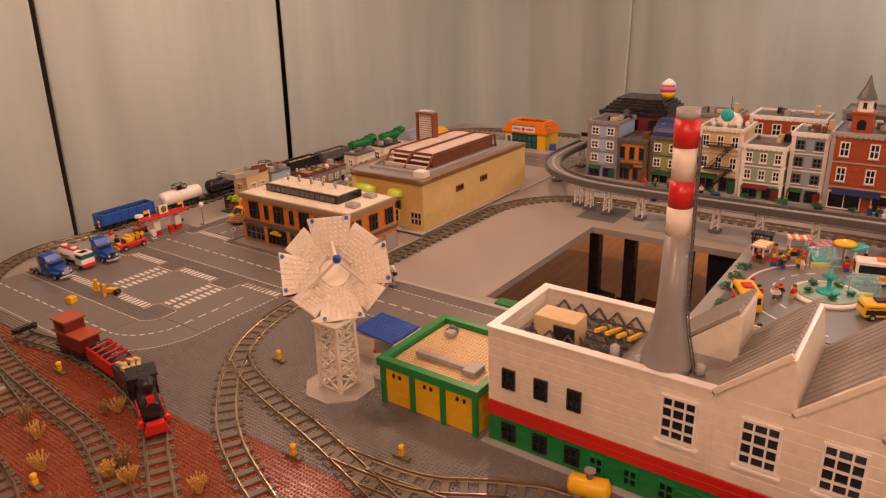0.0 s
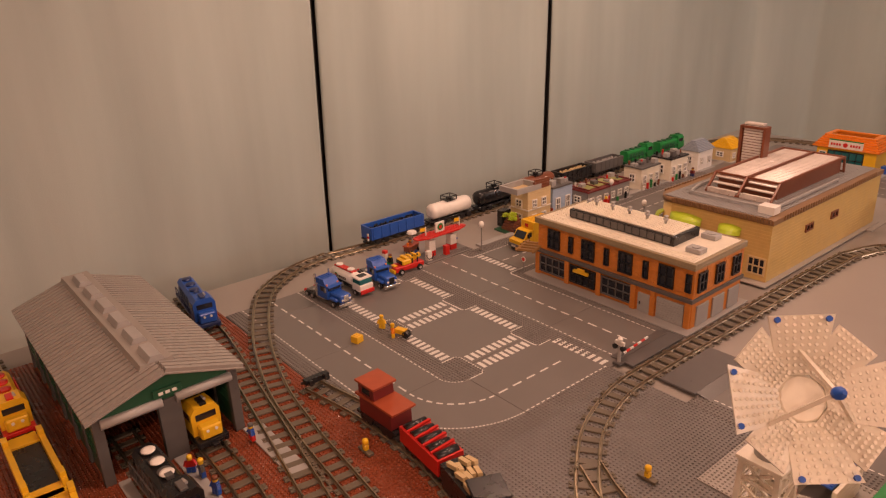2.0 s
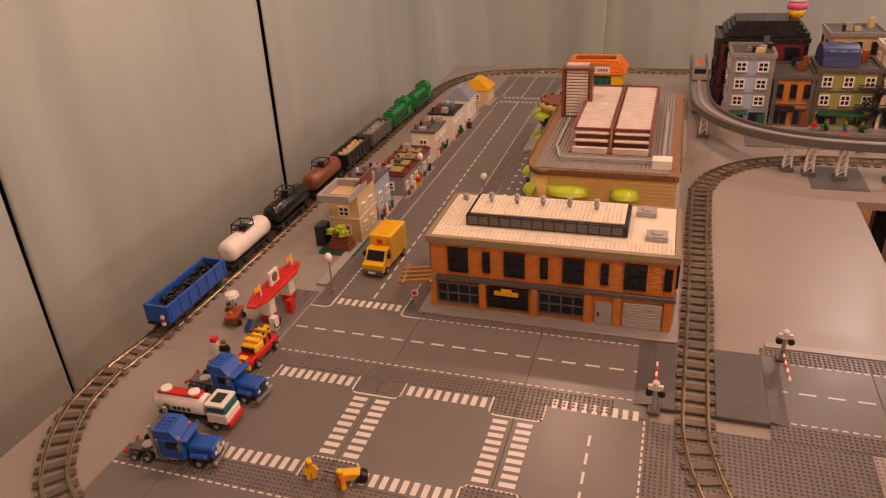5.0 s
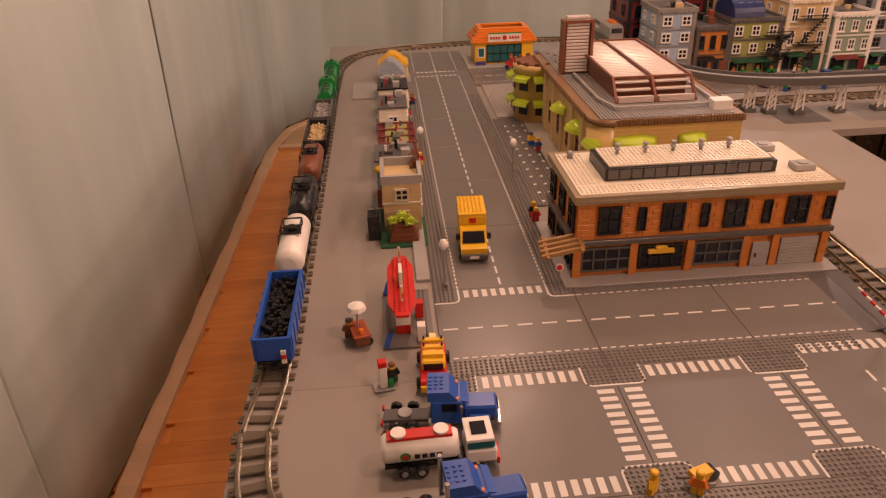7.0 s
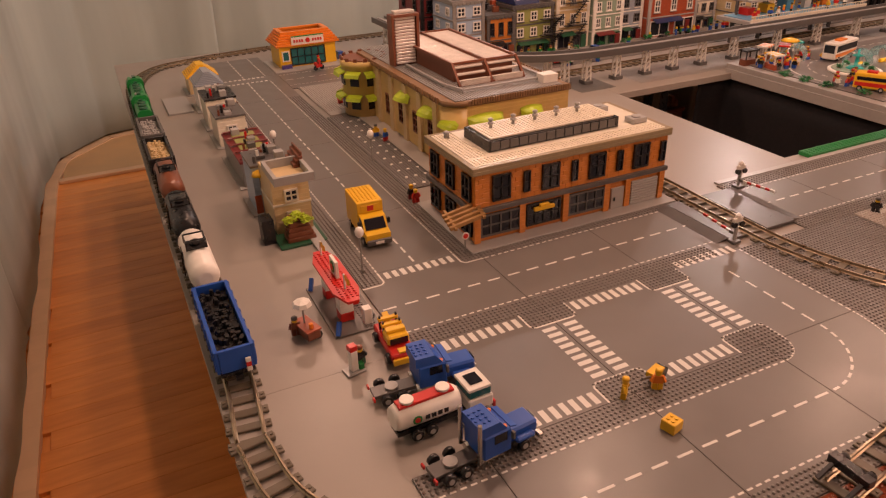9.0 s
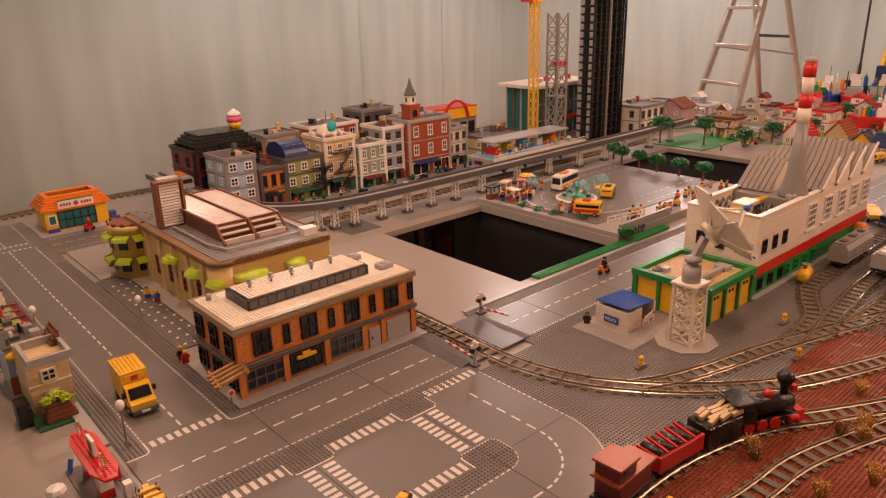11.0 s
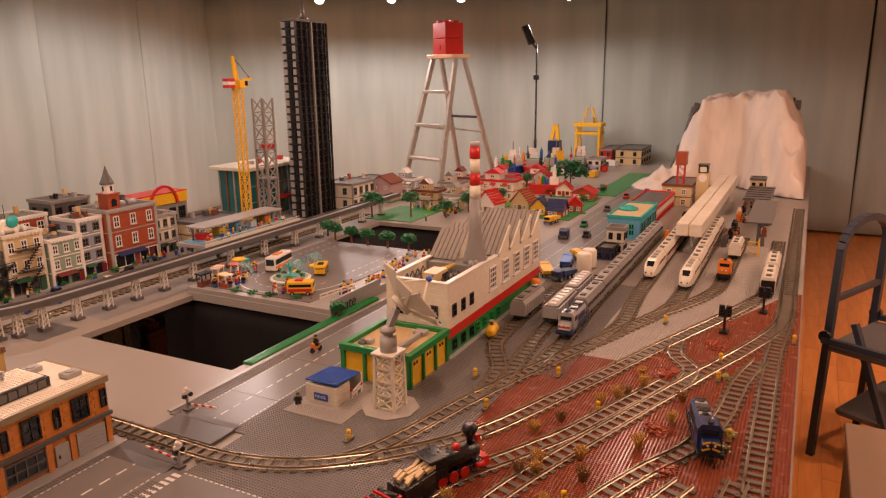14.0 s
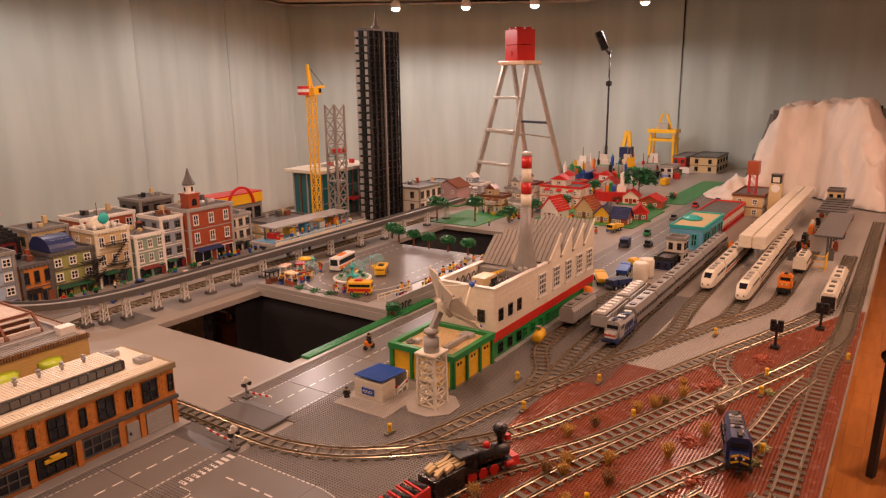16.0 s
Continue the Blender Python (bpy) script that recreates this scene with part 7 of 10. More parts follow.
def power_car(m, L, col, label):
    """A sleek nose-first power car; nose towards minus x."""
    th = thing("power_car", m, label, "locomotive", "white express trains")
    wheels(th, L)
    bm = B()
    rows = []
    for x, zt, w in ((-L / 2, 0.022, 0.010), (-L / 2 + 0.008, 0.034, 0.018), (-L / 2 + 0.025, 0.046, 0.024), (-L / 2 + 0.05, 0.064, 0.027), (-L / 2 + 0.07, 0.072, 0.028), (L / 2, 0.072, 0.028)):
        rows.append(V(bm, [(x, -w, 0.012), (x, w, 0.012), (x, w, 0.012 + (zt - 0.012) * 0.75), (x, w * 0.65, zt), (x, -w * 0.65, zt), (x, -w, 0.012 + (zt - 0.012) * 0.75)]))
    for a, b in zip(rows, rows[1:]):
        ring(bm, a, b)
    bm.faces.new(rows[0][::-1]); bm.faces.new(rows[-1])
    bmesh.ops.recalc_face_normals(bm, faces=bm.faces)
    bd = part("body", bm, col, th)
    bm = B()
    q = V(bm, [(-L / 2 + 0.028, -0.013, 0.0495), (-L / 2 + 0.028, 0.013, 0.0495), (-L / 2 + 0.05, 0.015, 0.0665), (-L / 2 + 0.05, -0.015, 0.0665)])
    q2 = V(bm, [(-L / 2 + 0.029, -0.013, 0.047), (-L / 2 + 0.029, 0.013, 0.047), (-L / 2 + 0.051, 0.015, 0.064), (-L / 2 + 0.051, -0.015, 0.064)])
    bm.faces.new(q); ring(bm, q, q2)
    part("windscreen", bm, PANE, bd)
    for s in (-1, 1):
        part("headlamp", lathe(B(), s * 0.011, 0.027, [(0.003, -L / 2 - 0.0005), (0.003, -L / 2 + 0.012)], 8, ax="x"), BLACK, bd)
        for k in range(5):
            x = -L / 2 + 0.09 + (L - 0.1) * k / 5
            part("window", box(B(), x, x + 0.02, s * 0.0282 - 0.0006, s * 0.0282 + 0.0006, 0.044, 0.056), PANE, bd)
    for k in range(3):
        part("roof_unit", box(B(), -L / 2 + 0.09 + k * 0.05, -L / 2 + 0.115 + k * 0.05, -0.01, 0.01, 0.0722, 0.077), LGREY, th)


for y, x0, st in ((-0.622, 2.40, RED), (-0.778, 2.31, DRED)):
    power_car(at_track(x0 + 0.11, y, 0), 0.24, CREAM, "sleek cream-white express power car with dark windscreen")
    for k in range(4):
        coach(at_track(x0 + 0.36 + k * 0.245, y + 0.003 * k, 0), 0.23, CREAM, "cream-white express coach with dark windows", CREAM, st)
hp = 1.72
for k in range(2):
    th = hopper(at_track(hp + 0.09 + k * 0.25, -0.43 + 0.006 * k, 1), 0.23, LGREY, None, "light grey covered hopper wagon with hatches", "covered_hopper")
    bm = B(); box(bm, -0.11, 0.11, -0.022, 0.022, 0.0602, 0.068, 0.003)
    part("roof", bm, LGREY, th)
    for j in range(6):
        part("hatch", box(B(), -0.1 + j * 0.036, -0.078 + j * 0.036, -0.013, 0.013, 0.0682, 0.072), WHITE, th)
th = diesel(at_track(1.69, -0.512, 180), 0.2, LGREY, DBLUE, "light grey and dark blue diesel locomotive with striped nose", 0.28)
part("roof_shroud", box(B(), -0.086, 0.03, -0.016, 0.016, 0.0662, 0.0705), DBLUE, th)
for k, c in enumerate((WHITE, RED, WHITE)):
    part("stripe", box(B(), 0.0962, 0.0975, -0.019, 0.019, 0.026 + k * 0.007, 0.031 + k * 0.007), c, th)
for k in range(6):
    part("roof_panel", box(B(), -0.08 + k * 0.02, -0.066 + k * 0.02, -0.012, 0.012, 0.0708, 0.074), (WHITE, DBLUE, BLACK)[k % 3], th)
for k in range(6):
    coach(at_track(1.925 + k * 0.245, -0.502 + 0.002 * k, 0), 0.235, GREY, "plain grey ribbed passenger coach", LGREY, None)
th = coach(at_track(1.80, -0.312, 0), 0.21, LGREY, "light grey ribbed box wagon", GREY, None, "box_wagon", False)
for s in (-1, 1):
    for k in range(12):
        part("rib", box(B(), -0.1 + k * 0.018, -0.097 + k * 0.018, s * 0.0285 - 0.001, s * 0.0285 + 0.001, 0.018, 0.054), LGREY, th)
coach(at_track(2.45, -1.076, 0), 0.22, CREAM, "white rail bus with black end", CREAM, BLACK, "rail_bus")
part("end_panel", box(B(), -0.1125, -0.1105, -0.024, 0.024, 0.016, 0.062), BLACK, bpy.data.objects["rail_bus"])
coach(at_track(2.70, -1.078, 0), 0.22, CREAM, "white rail coach with dark windows", CREAM, BLACK, "rail_bus")
diesel(at_track(2.56, -0.902, 180), 0.11, ORANGE, BLACK, "small orange and black shunting locomotive", 0.4)
coach(at_track(2.98, -0.908, 0), 0.17, CREAM, "white and orange tram car", CREAM, ORANGE, "tram_car")


# ---- road vehicles ----
def tyre(th, x, y, z, r=0.0088, w=0.004, hub=LGREY):
    s = 1 if y > 0 else -1
    bm = B(); lathe(bm, x, z, [(r * 0.86, y - w), (r, y - w * 0.7), (r, y + w * 0.7), (r * 0.86, y + w)], 14, ax="y")
    wl = part("wheel", bm, BLACK, th)
    part("hub", lathe(B(), x, z, [(r * 0.5, y + s * w), (r * 0.5, y + s * (w + 0.0006))], 10, ax="y"), hub, wl)


def lorry_tractor(m, col, label, chrome=True):
    th = thing("lorry", m, label, "lorry", "parked lorries")
    part("chassis", box(B(), -0.085, 0.07, -0.012, 0.012, 0.008, 0.014), DGREY, th)
    for x in (-0.068, -0.044, 0.048):
        for s in (-1, 1):
            tyre(th, x, s * 0.021, 0.0088)
    part("cab", box(B(), -0.018, 0.026, -0.024, 0.024, 0.014, 0.052, 0.002), col, th)
    bm = B(); extrude(bm, [(-0.022, 0.052), (0.02, 0.052), (0.008, 0.068), (-0.022, 0.068)], "y", -0.022, 0.022)
    part("roof_fairing", bm, col, th)
    part("bonnet", box(B(), 0.0265, 0.074, -0.017, 0.017, 0.016, 0.037, 0.003), col, th)
    for s in (-1, 1):
        part("mudguard", box(B(), 0.034, 0.064, s * 0.021 - 0.005, s * 0.021 + 0.005, 0.0185, 0.027, 0.003), col, th)
        if chrome:
            part("exhaust", lathe(B(), -0.024, s * 0.023, [(0.003, 0.014), (0.003, 0.078)], 8), CHROME, th, "chrome exhaust stack")
        part("window", box(B(), -0.002, 0.018, s * 0.0242 - 0.0006, s * 0.0242 + 0.0006, 0.036, 0.05), PANE, th)
        part("fuel_tank", lathe(B(), s * 0.017, 0.013, [(0.006, -0.022), (0.006, 0.01)], 10, ax="x"), CHROME, th)
        part("headlamp", box(B(), 0.0742, 0.076, s * 0.012 - 0.003, s * 0.012 + 0.003, 0.022, 0.027), WHITE, th)
    bm = B(); studs_on(bm, -0.022, 0.008, -0.016, 0.016, 0.068)
    part("roof_studs", bm, col, th)
    part("visor", beam(B(), (0.024, 0, 0.0525), (0.034, 0, 0.050), 0.044, 0.002), col, th)
    for s in (-1, 1):
        part("mirror", box(B(), 0.022, 0.026, s * 0.029 - 0.003, s * 0.029 + 0.003, 0.038, 0.050), DGREY, th)
        part("marker_lamp", lathe(B(), 0.018, s * 0.018, [(0.003, 0.052), (0.003, 0.0555)], 8), ORANGE, th)
        part("tail_lamp", box(B(), -0.088, -0.085, s * 0.016 - 0.004, s * 0.016 + 0.004, 0.009, 0.015), RED, th)
    part("coupling_plate", lathe(B(), -0.055, 0, [(0.010, 0.0142), (0.010, 0.018)], 14), LGREY, th)
    part("windscreen", box(B(), 0.026, 0.0272, -0.020, 0.020, 0.0385, 0.051), PANE, th)
    part("grille", box(B(), 0.074, 0.076, -0.008, 0.008, 0.018, 0.036), CHROME if chrome else BLACK, th)
    part("bumper", box(B(), 0.072, 0.079, -0.024, 0.024, 0.008, 0.0155), CHROME, th)
    return th


lorry_tractor(pose(-0.255, -0.262, 0.0036, 0, 0, 6), BLUE, "blue long-nose lorry tractor with chrome stacks")
lorry_tractor(pose(-0.265, -0.095, 0.0036, 0, 0, -4), BLUE, "blue lorry tractor with high roof fairing", False)
th = thing("tanker_lorry", pose(-0.275, -0.175, 0.0036, 0, 0, 2), "small white tanker lorry with red top and teal glass", "lorry", "parked lorries")
part("chassis", box(B(), -0.075, 0.07, -0.012, 0.012, 0.008, 0.015), BLACK, th)
for x in (-0.05, -0.028, 0.046):
    for s in (-1, 1):
        tyre(th, x, s * 0.020, 0.0088)
part("tank", lathe(B(), 0, 0.034, [(0.016, -0.078), (0.019, -0.072), (0.019, 0.018), (0.016, 0.022)], 16, ax="x"), WHITE, th)
part("tank_top", box(B(), -0.07, 0.014, -0.009, 0.009, 0.0515, 0.056), RED, th)
for x in (-0.055, 0.0):
    part("hatch", lathe(B(), x, 0, [(0.010, 0.0562), (0.010, 0.060)], 14), WHITE, th)
part("cab", box(B(), 0.03, 0.07, -0.022, 0.022, 0.014, 0.034, 0.002), WHITE, th)
part("cab_glass", box(B(), 0.032, 0.068, -0.020, 0.020, 0.0342, 0.048, 0.002), TPANE, th, "teal cab glazing")
part("cab_roof", box(B(), 0.030, 0.066, -0.022, 0.022, 0.0482, 0.053), WHITE, th)
part("sun_roof", box(B(), 0.038, 0.058, -0.012, 0.012, 0.0532, 0.0545), PANE, th)
part("bumper", box(B(), 0.07, 0.074, -0.022, 0.022, 0.009, 0.02), RED, th)
for s in (-1, 1):
    part("badge_ring", lathe(B(), -0.048, 0.034, [(0.007, s * 0.0188), (0.007, s * 0.0196)], 12, ax="y"), GREEN, th)
    part("badge_dot", lathe(B(), -0.048, 0.034, [(0.0042, s * 0.0196), (0.0042, s * 0.0202)], 10, ax="y"), RED, th)
    for k in range(4):
        part("badge_bar", box(B(), -0.036 + k * 0.0095, -0.0295 + k * 0.0095, s * 0.0193 - 0.0004, s * 0.0193 + 0.0004, 0.030, 0.037, 0.0001), BLACK, th)
th = thing("tow_truck", pose(-0.272, 0.012, 0.0036, 0, 0, -93), "red and yellow pick-up tow truck", "truck", "parked lorries")
part("body", box(B(), -0.05, 0.05, -0.02, 0.02, 0.009, 0.024, 0.002), RED, th)
part("cab", box(B(), -0.006, 0.024, -0.018, 0.018, 0.0242, 0.04, 0.003), YELLOW, th)
part("windscreen", box(B(), 0.0242, 0.0256, -0.015, 0.015, 0.027, 0.038), PANE, th)
part("crane_arm", beam(B(), (-0.012, 0, 0.028), (-0.048, 0, 0.040), 0.010), YELLOW, th)
for x in (-0.03, -0.012):
    for s in (-1, 1):
        part("roll_bar", beam(B(), (x, s * 0.014, 0.024), (x, s * 0.014, 0.05), 0.003), BLACK, th)
    part("cross_bar", box(B(), x - 0.004, x + 0.004, -0.017, 0.017, 0.040, 0.045), YELLOW, th)
part("bonnet_badge", box(B(), 0.036, 0.048, -0.008, 0.008, 0.0242, 0.0275), YELLOW, th)
part("bumper", box(B(), 0.050, 0.055, -0.02, 0.02, 0.008, 0.018), YELLOW, th)
part("light_bar", box(B(), 0.0, 0.012, -0.016, 0.016, 0.0402, 0.046), YELLOW, th)
for x in (-0.032, 0.032):
    for s in (-1, 1):
        tyre(th, x, s * 0.021, 0.0092, 0.0092, 0.005)
# yellow van
th = thing("delivery_van", pose(-0.162, 0.42, 0.0036, 0, 0, -93), "bright yellow box delivery van", "van")
part("box_body", box(B(), -0.075, 0.015, -0.028, 0.028, 0.014, 0.082, 0.001), YELLOW, th)
bm = B(); studs_on(bm, -0.072, 0.012, -0.026, 0.026, 0.0822)
part("roof_studs", bm, YELLOW, th)
bm = B(); extrude(bm, [(0.0155, 0.012), (0.066, 0.012), (0.066, 0.03), (0.05, 0.034), (0.034, 0.056), (0.0155, 0.058)], "y", -0.026, 0.026)
cb = part("cab", bm, YELLOW, th)
bm = B(); q = V(bm, [(0.0515, -0.022, 0.0355), (0.0515, 0.022, 0.0355), (0.0365, 0.021, 0.0545), (0.0365, -0.021, 0.0545)]); q2 = V(bm, [(0.0485, -0.022, 0.0345), (0.0485, 0.022, 0.0345), (0.034, 0.021, 0.0535), (0.034, -0.021, 0.0535)])
bm.faces.new(q); ring(bm, q, q2)
part("windscreen", bm, PANE, cb)
part("bumper", box(B(), 0.0662, 0.072, -0.027, 0.027, 0.008, 0.02, 0.002), DGREY, cb)
part("plate", box(B(), 0.0722, 0.073, -0.009, 0.009, 0.011, 0.017), WHITE, cb)
part("badge", box(B(), 0.0152, 0.0166, -0.02, 0.02, 0.060, 0.076), YELLOW, th)
part("badge_square", box(B(), 0.0168, 0.0178, -0.007, 0.007, 0.063, 0.074), RED, th, "red square badge")
for s in (-1, 1):
    part("mirror", box(B(), 0.034, 0.04, s * 0.031 - 0.004, s * 0.031 + 0.004, 0.038, 0.05), BLACK, cb)
    part("window", box(B(), 0.02, 0.034, s * 0.0262 - 0.0006, s * 0.0262 + 0.0006, 0.038, 0.052), PANE, cb)
    for x in (-0.05, 0.046):
        tyre(th, x, s * 0.025, 0.0095, 0.0095)

# ---- elevated line ----
EL = [(3.4, 1.19), (2.6, 1.165), (1.6, 1.155), (1.1, 1.155), (0.86, 1.175), (0.70, 1.25), (0.60, 1.38), (0.555, 1.55), (0.55, 1.9), (0.55, 2.2)]
EZ = 0.098
th = thing("elevated_line", pose(0, 0, 0), "dark grey elevated guideway on white columns", "elevated railway")
line = resample(smooth([Vector((*p, EZ)) for p in EL]), 0.02)
for nm, u0, u1, z0, z1, c in (("deck", -0.026, 0.026, 0.0, 0.008, GREY), ("side_beam", -0.033, -0.0262, -0.004, 0.018, DGREY), ("side_beam", 0.0262, 0.033, -0.004, 0.018, DGREY), ("guide_rail", -0.006, 0.006, 0.0082, 0.013, LGREY)):
    bm = B()
    rows = []
    for p, d in line:
        n = Vector((-d.y, d.x, 0))
        rows.append(V(bm, [p + n * u + Vector((0, 0, w)) for u, w in ((u0, z0), (u1, z0), (u1, z1), (u0, z1))]))
    for a, b in zip(rows, rows[1:]):
        ring(bm, a, b)
    bm.faces.new(rows[0][::-1]); bm.faces.new(rows[-1])
    bmesh.ops.recalc_face_normals(bm, faces=bm.faces)
    part(nm, bm, c, th)


def column(x, y, h=0.0935):
    c = thing("column", pose(x, y, 0.0003), "white lattice column on a dark foot", "column", "columns of the elevated line")
    part("foot", box(B(), -0.018, 0.018, -0.018, 0.018, 0, 0.012), DGREY, c)
    bm = B()
    for s in (-1, 1):
        for t in (-1, 1):
            beam(bm, (s * 0.011, t * 0.011, 0.012), (s * 0.008, t * 0.008, h), 0.004)
    for k in range(4):
        z0, z1 = 0.014 + k * 0.019, 0.031 + k * 0.019
        for s in (-1, 1):
            beam(bm, (-0.010, s * 0.010, z0), (0.010, s * 0.010, z1), 0.0025)
            beam(bm, (s * 0.010, 0.010, z0), (s * 0.010, -0.010, z1), 0.0025)
    part("shaft", bm, WHITE, c)
    part("head", box(B(), -0.02, 0.02, -0.014, 0.014, h - 0.006, h), WHITE, c)


for x, y in ((0.80, 1.205), (0.855, 1.18), (0.935, 1.162), (1.061, 1.157), (1.192, 1.155), (1.321, 1.155), (1.459, 1.155), (1.62, 1.155), (1.85, 1.155), (2.08, 1.157), (2.316, 1.158), (2.53, 1.162), (2.72, 1.168), (2.97, 1.175), (3.2, 1.184), (0.57, 1.48), (0.552, 1.75), (0.55, 2.1)):
    column(x, y)
for x0, x1, y0, y1 in ((0.85, 1.0, 1.07, 1.25), (1.1, 1.6, 1.06, 1.24), (1.6, 2.4, 1.08, 1.24), (2.4, 3.4, 1.10, 1.24)):
    bm = B(); box(bm, x0 + 0.002, x1 - 0.002, y0, y1, 0.00005, 0.00028, 0.00005)
    solo("ground_strip", bm, DGREY if x0 < 1.05 else GREY, "dark grey flat strip under the elevated line", "base plate", "flat strips")
th = thing("elevated_train", pose(0.55, 1.86, EZ + 0.0135, 0, 0, 90), "grey and orange elevated train car", "train")
bm = B(); extrude(bm, [(-0.026, 0), (0.026, 0), (0.026, 0.04), (0.018, 0.05), (-0.018, 0.05), (-0.026, 0.04)], "x", -0.07, 0.07)
bd = part("body", bm, LGREY, th)
part("windscreen", box(B(), -0.0712, -0.07, -0.02, 0.02, 0.022, 0.04), PANE, bd)
part("roof_unit", box(B(), -0.03, 0.03, -0.012, 0.012, 0.0502, 0.056), ORANGE, th)

# elevated station deck with canopy
th = thing("elevated_station", pose(0, 0, 0), "raised station platform with blue deck and grey canopy", "station")
part("deck", box(B(), 1.78, 2.46, 1.24, 1.42, 0.093, 0.108), LGREY, th)
part("deck_top", box(B(), 1.80, 2.44, 1.25, 1.40, 0.1082, 0.111), AZURE, th)
part("edge", box(B(), 1.78, 2.46, 1.232, 1.2396, 0.090, 0.116), CREAM, th)
part("canopy", box(B(), 1.84, 2.40, 1.30, 1.42, 0.168, 0.176), LGREY, th)
for x in (1.82, 1.98, 2.14, 2.30, 2.42):
    part("post", box(B(), x - 0.006, x + 0.006, 1.36, 1.372, 0.0003, 0.0928), DGREY, th)
    part("canopy_post", box(B(), x * 0.93 + 0.15 - 0.004, x * 0.93 + 0.15 + 0.004, 1.37, 1.378, 0.1112, 0.168), DGREY, th)
for k in range(5):
    part("kiosk", box(B(), 1.86 + k * 0.11, 1.90 + k * 0.11, 1.33, 1.38, 0.1112, 0.14 + 0.006 * (k % 3)), (RED, YELLOW, AZURE, WHITE, ORANGE)[k], th)
bm = B()
for k in range(44):
    beam(bm, (1.79 + k * 0.015, 1.236, 0.116), (1.79 + k * 0.015, 1.236, 0.128), 0.002)
beam(bm, (1.78, 1.236, 0.128), (2.46, 1.236, 0.128), 0.003)
part("railing", bm, CREAM, th)
# yellow station hall with red arch
th = thing("arch_hall", pose(2.16, 1.98, 0.0003), "yellow and grey hall with big red arch", "building")
part("wall", box(B(), -0.17, 0.17, -0.06, 0.08, 0, 0.19), GREY, th)
part("front", box(B(), -0.17, 0.17, -0.07, -0.0602, 0.19, 0.245), YELLOW, th)
part("roof", box(B(), -0.175, 0.175, -0.065, 0.085, 0.245, 0.252), RED, th)
bm = B()
for k in range(14):
    a, b = math.pi * k / 14, math.pi * (k + 1) / 14
    beam(bm, (0.09 * math.cos(a), -0.078, 0.19 + 0.10 * math.sin(a)), (0.09 * math.cos(b), -0.078, 0.19 + 0.10 * math.sin(b)), 0.012)
part("arch", bm, RED, th)
for k in range(5):
    window(th, -0.13 + k * 0.065, -0.06, 0.12, 0.045, 0.09, "S", BLACK, PANE, (1, 2))

# ---- tall tower, crane, scaffold, glass hall ----
def skyscraper():
    W, D, H = 0.15, 0.055, 1.17
    th = thing("skyscraper", pose(3.09, 1.62, 0.0003), "very tall black glazed office tower with grey floor bands", "skyscraper")
    part("core", box(B(), -W + 0.006, W - 0.006, -D + 0.006, D - 0.006, 0, H), SKYPANE, th)
    n = 26
    for i in range(n):
        z = H * i / n
        part("floor_band", box(B(), -W, W, -D, D, z, z + 0.004, 0.0006), BLACK, th)
        for k in range(3):
            y = -D + 2 * D * (k + 0.5) / 3
            part("side_panel", box(B(), -W - 0.0022, -W + 0.006, y - 0.014, y + 0.014, z + 0.009, z + H / n - 0.004, 0.0006), LGREY if k != 1 else SKYPANE, th)
    for k in range(7):
        x = -W + 2 * W * k / 6
        part("mullion", box(B(), x - 0.005, x + 0.005, -D - 0.006, -D + 0.006, 0, H), BLACK if k != 3 else GREY, th)
    part("roof_frame", box(B(), -W - 0.003, W + 0.003, -D - 0.003, D + 0.003, H, H + 0.012), DGREY, th)
    bm = B(); lathe(bm, 0.0, 0, [(0.03, H + 0.012), (0.03, H + 0.03), (0.012, H + 0.034), (0.012, H + 0.06), (0.004, H + 0.13)], 12)
    part("mast", bm, DGREY, th)


skyscraper()


def lattice(th, x, y, w, z0, z1, n, mat, name="lattice_section", t=0.006):
    h = (z1 - z0) / n
    for k in range(n):
        bm = B()
        a, b = z0 + k * h, z0 + (k + 1) * h
        for sx in (-1, 1):
            for sy in (-1, 1):
                beam(bm, (x + sx * w, y + sy * w, a), (x + sx * w, y + sy * w, b), t)
        for s in (-1, 1):
            beam(bm, (x - w, y + s * w, a), (x + w, y + s * w, b), t * 0.6)
            beam(bm, (x + w, y + s * w, a), (x - w, y + s * w, a), t * 0.6)
            beam(bm, (x + s * w, y - w, a), (x + s * w, y + w, b), t * 0.6)
        part(name, bm, mat, th)


th = thing("tower_crane", pose(2.46, 1.60, 0.0003), "yellow tower crane with red and white counterweight", "crane")
part("foot", box(B(), -0.05, 0.05, -0.05, 0.05, 0, 0.015), DGREY, th)
lattice(th, 0, 0, 0.018, 0.015, 0.80, 16, YELLOW)
part("cab", box(B(), -0.01, 0.05, -0.03, 0.03, 0.80, 0.84), YELLOW, th)
part("cab_window", box(B(), 0.03, 0.0515, -0.0312, 0.0, 0.81, 0.835), PANE, th)
for k in range(3):
    part("counterweight", box(B(), -0.085, -0.035, -0.02, 0.02, 0.80 + k * 0.017, 0.815 + k * 0.017), (RED, WHITE, RED)[k], th)
bm = B(); beam(bm, (-0.03, 0, 0.80), (0.01, 0, 0.80), 0.02); beam(bm, (-0.012, 0, 0.84), (-0.02, 0, 0.965), 0.012); beam(bm, (0.012, 0, 0.84), (-0.015, 0, 0.965), 0.008); beam(bm, (0.04, 0, 0.84), (0.09, -0.02, 0.845), 0.014)
part("jib", bm, YELLOW, th)
part("cable", beam(B(), (-0.02, 0, 0.962), (0.08, -0.02, 0.85), 0.0025), BLACK, th)
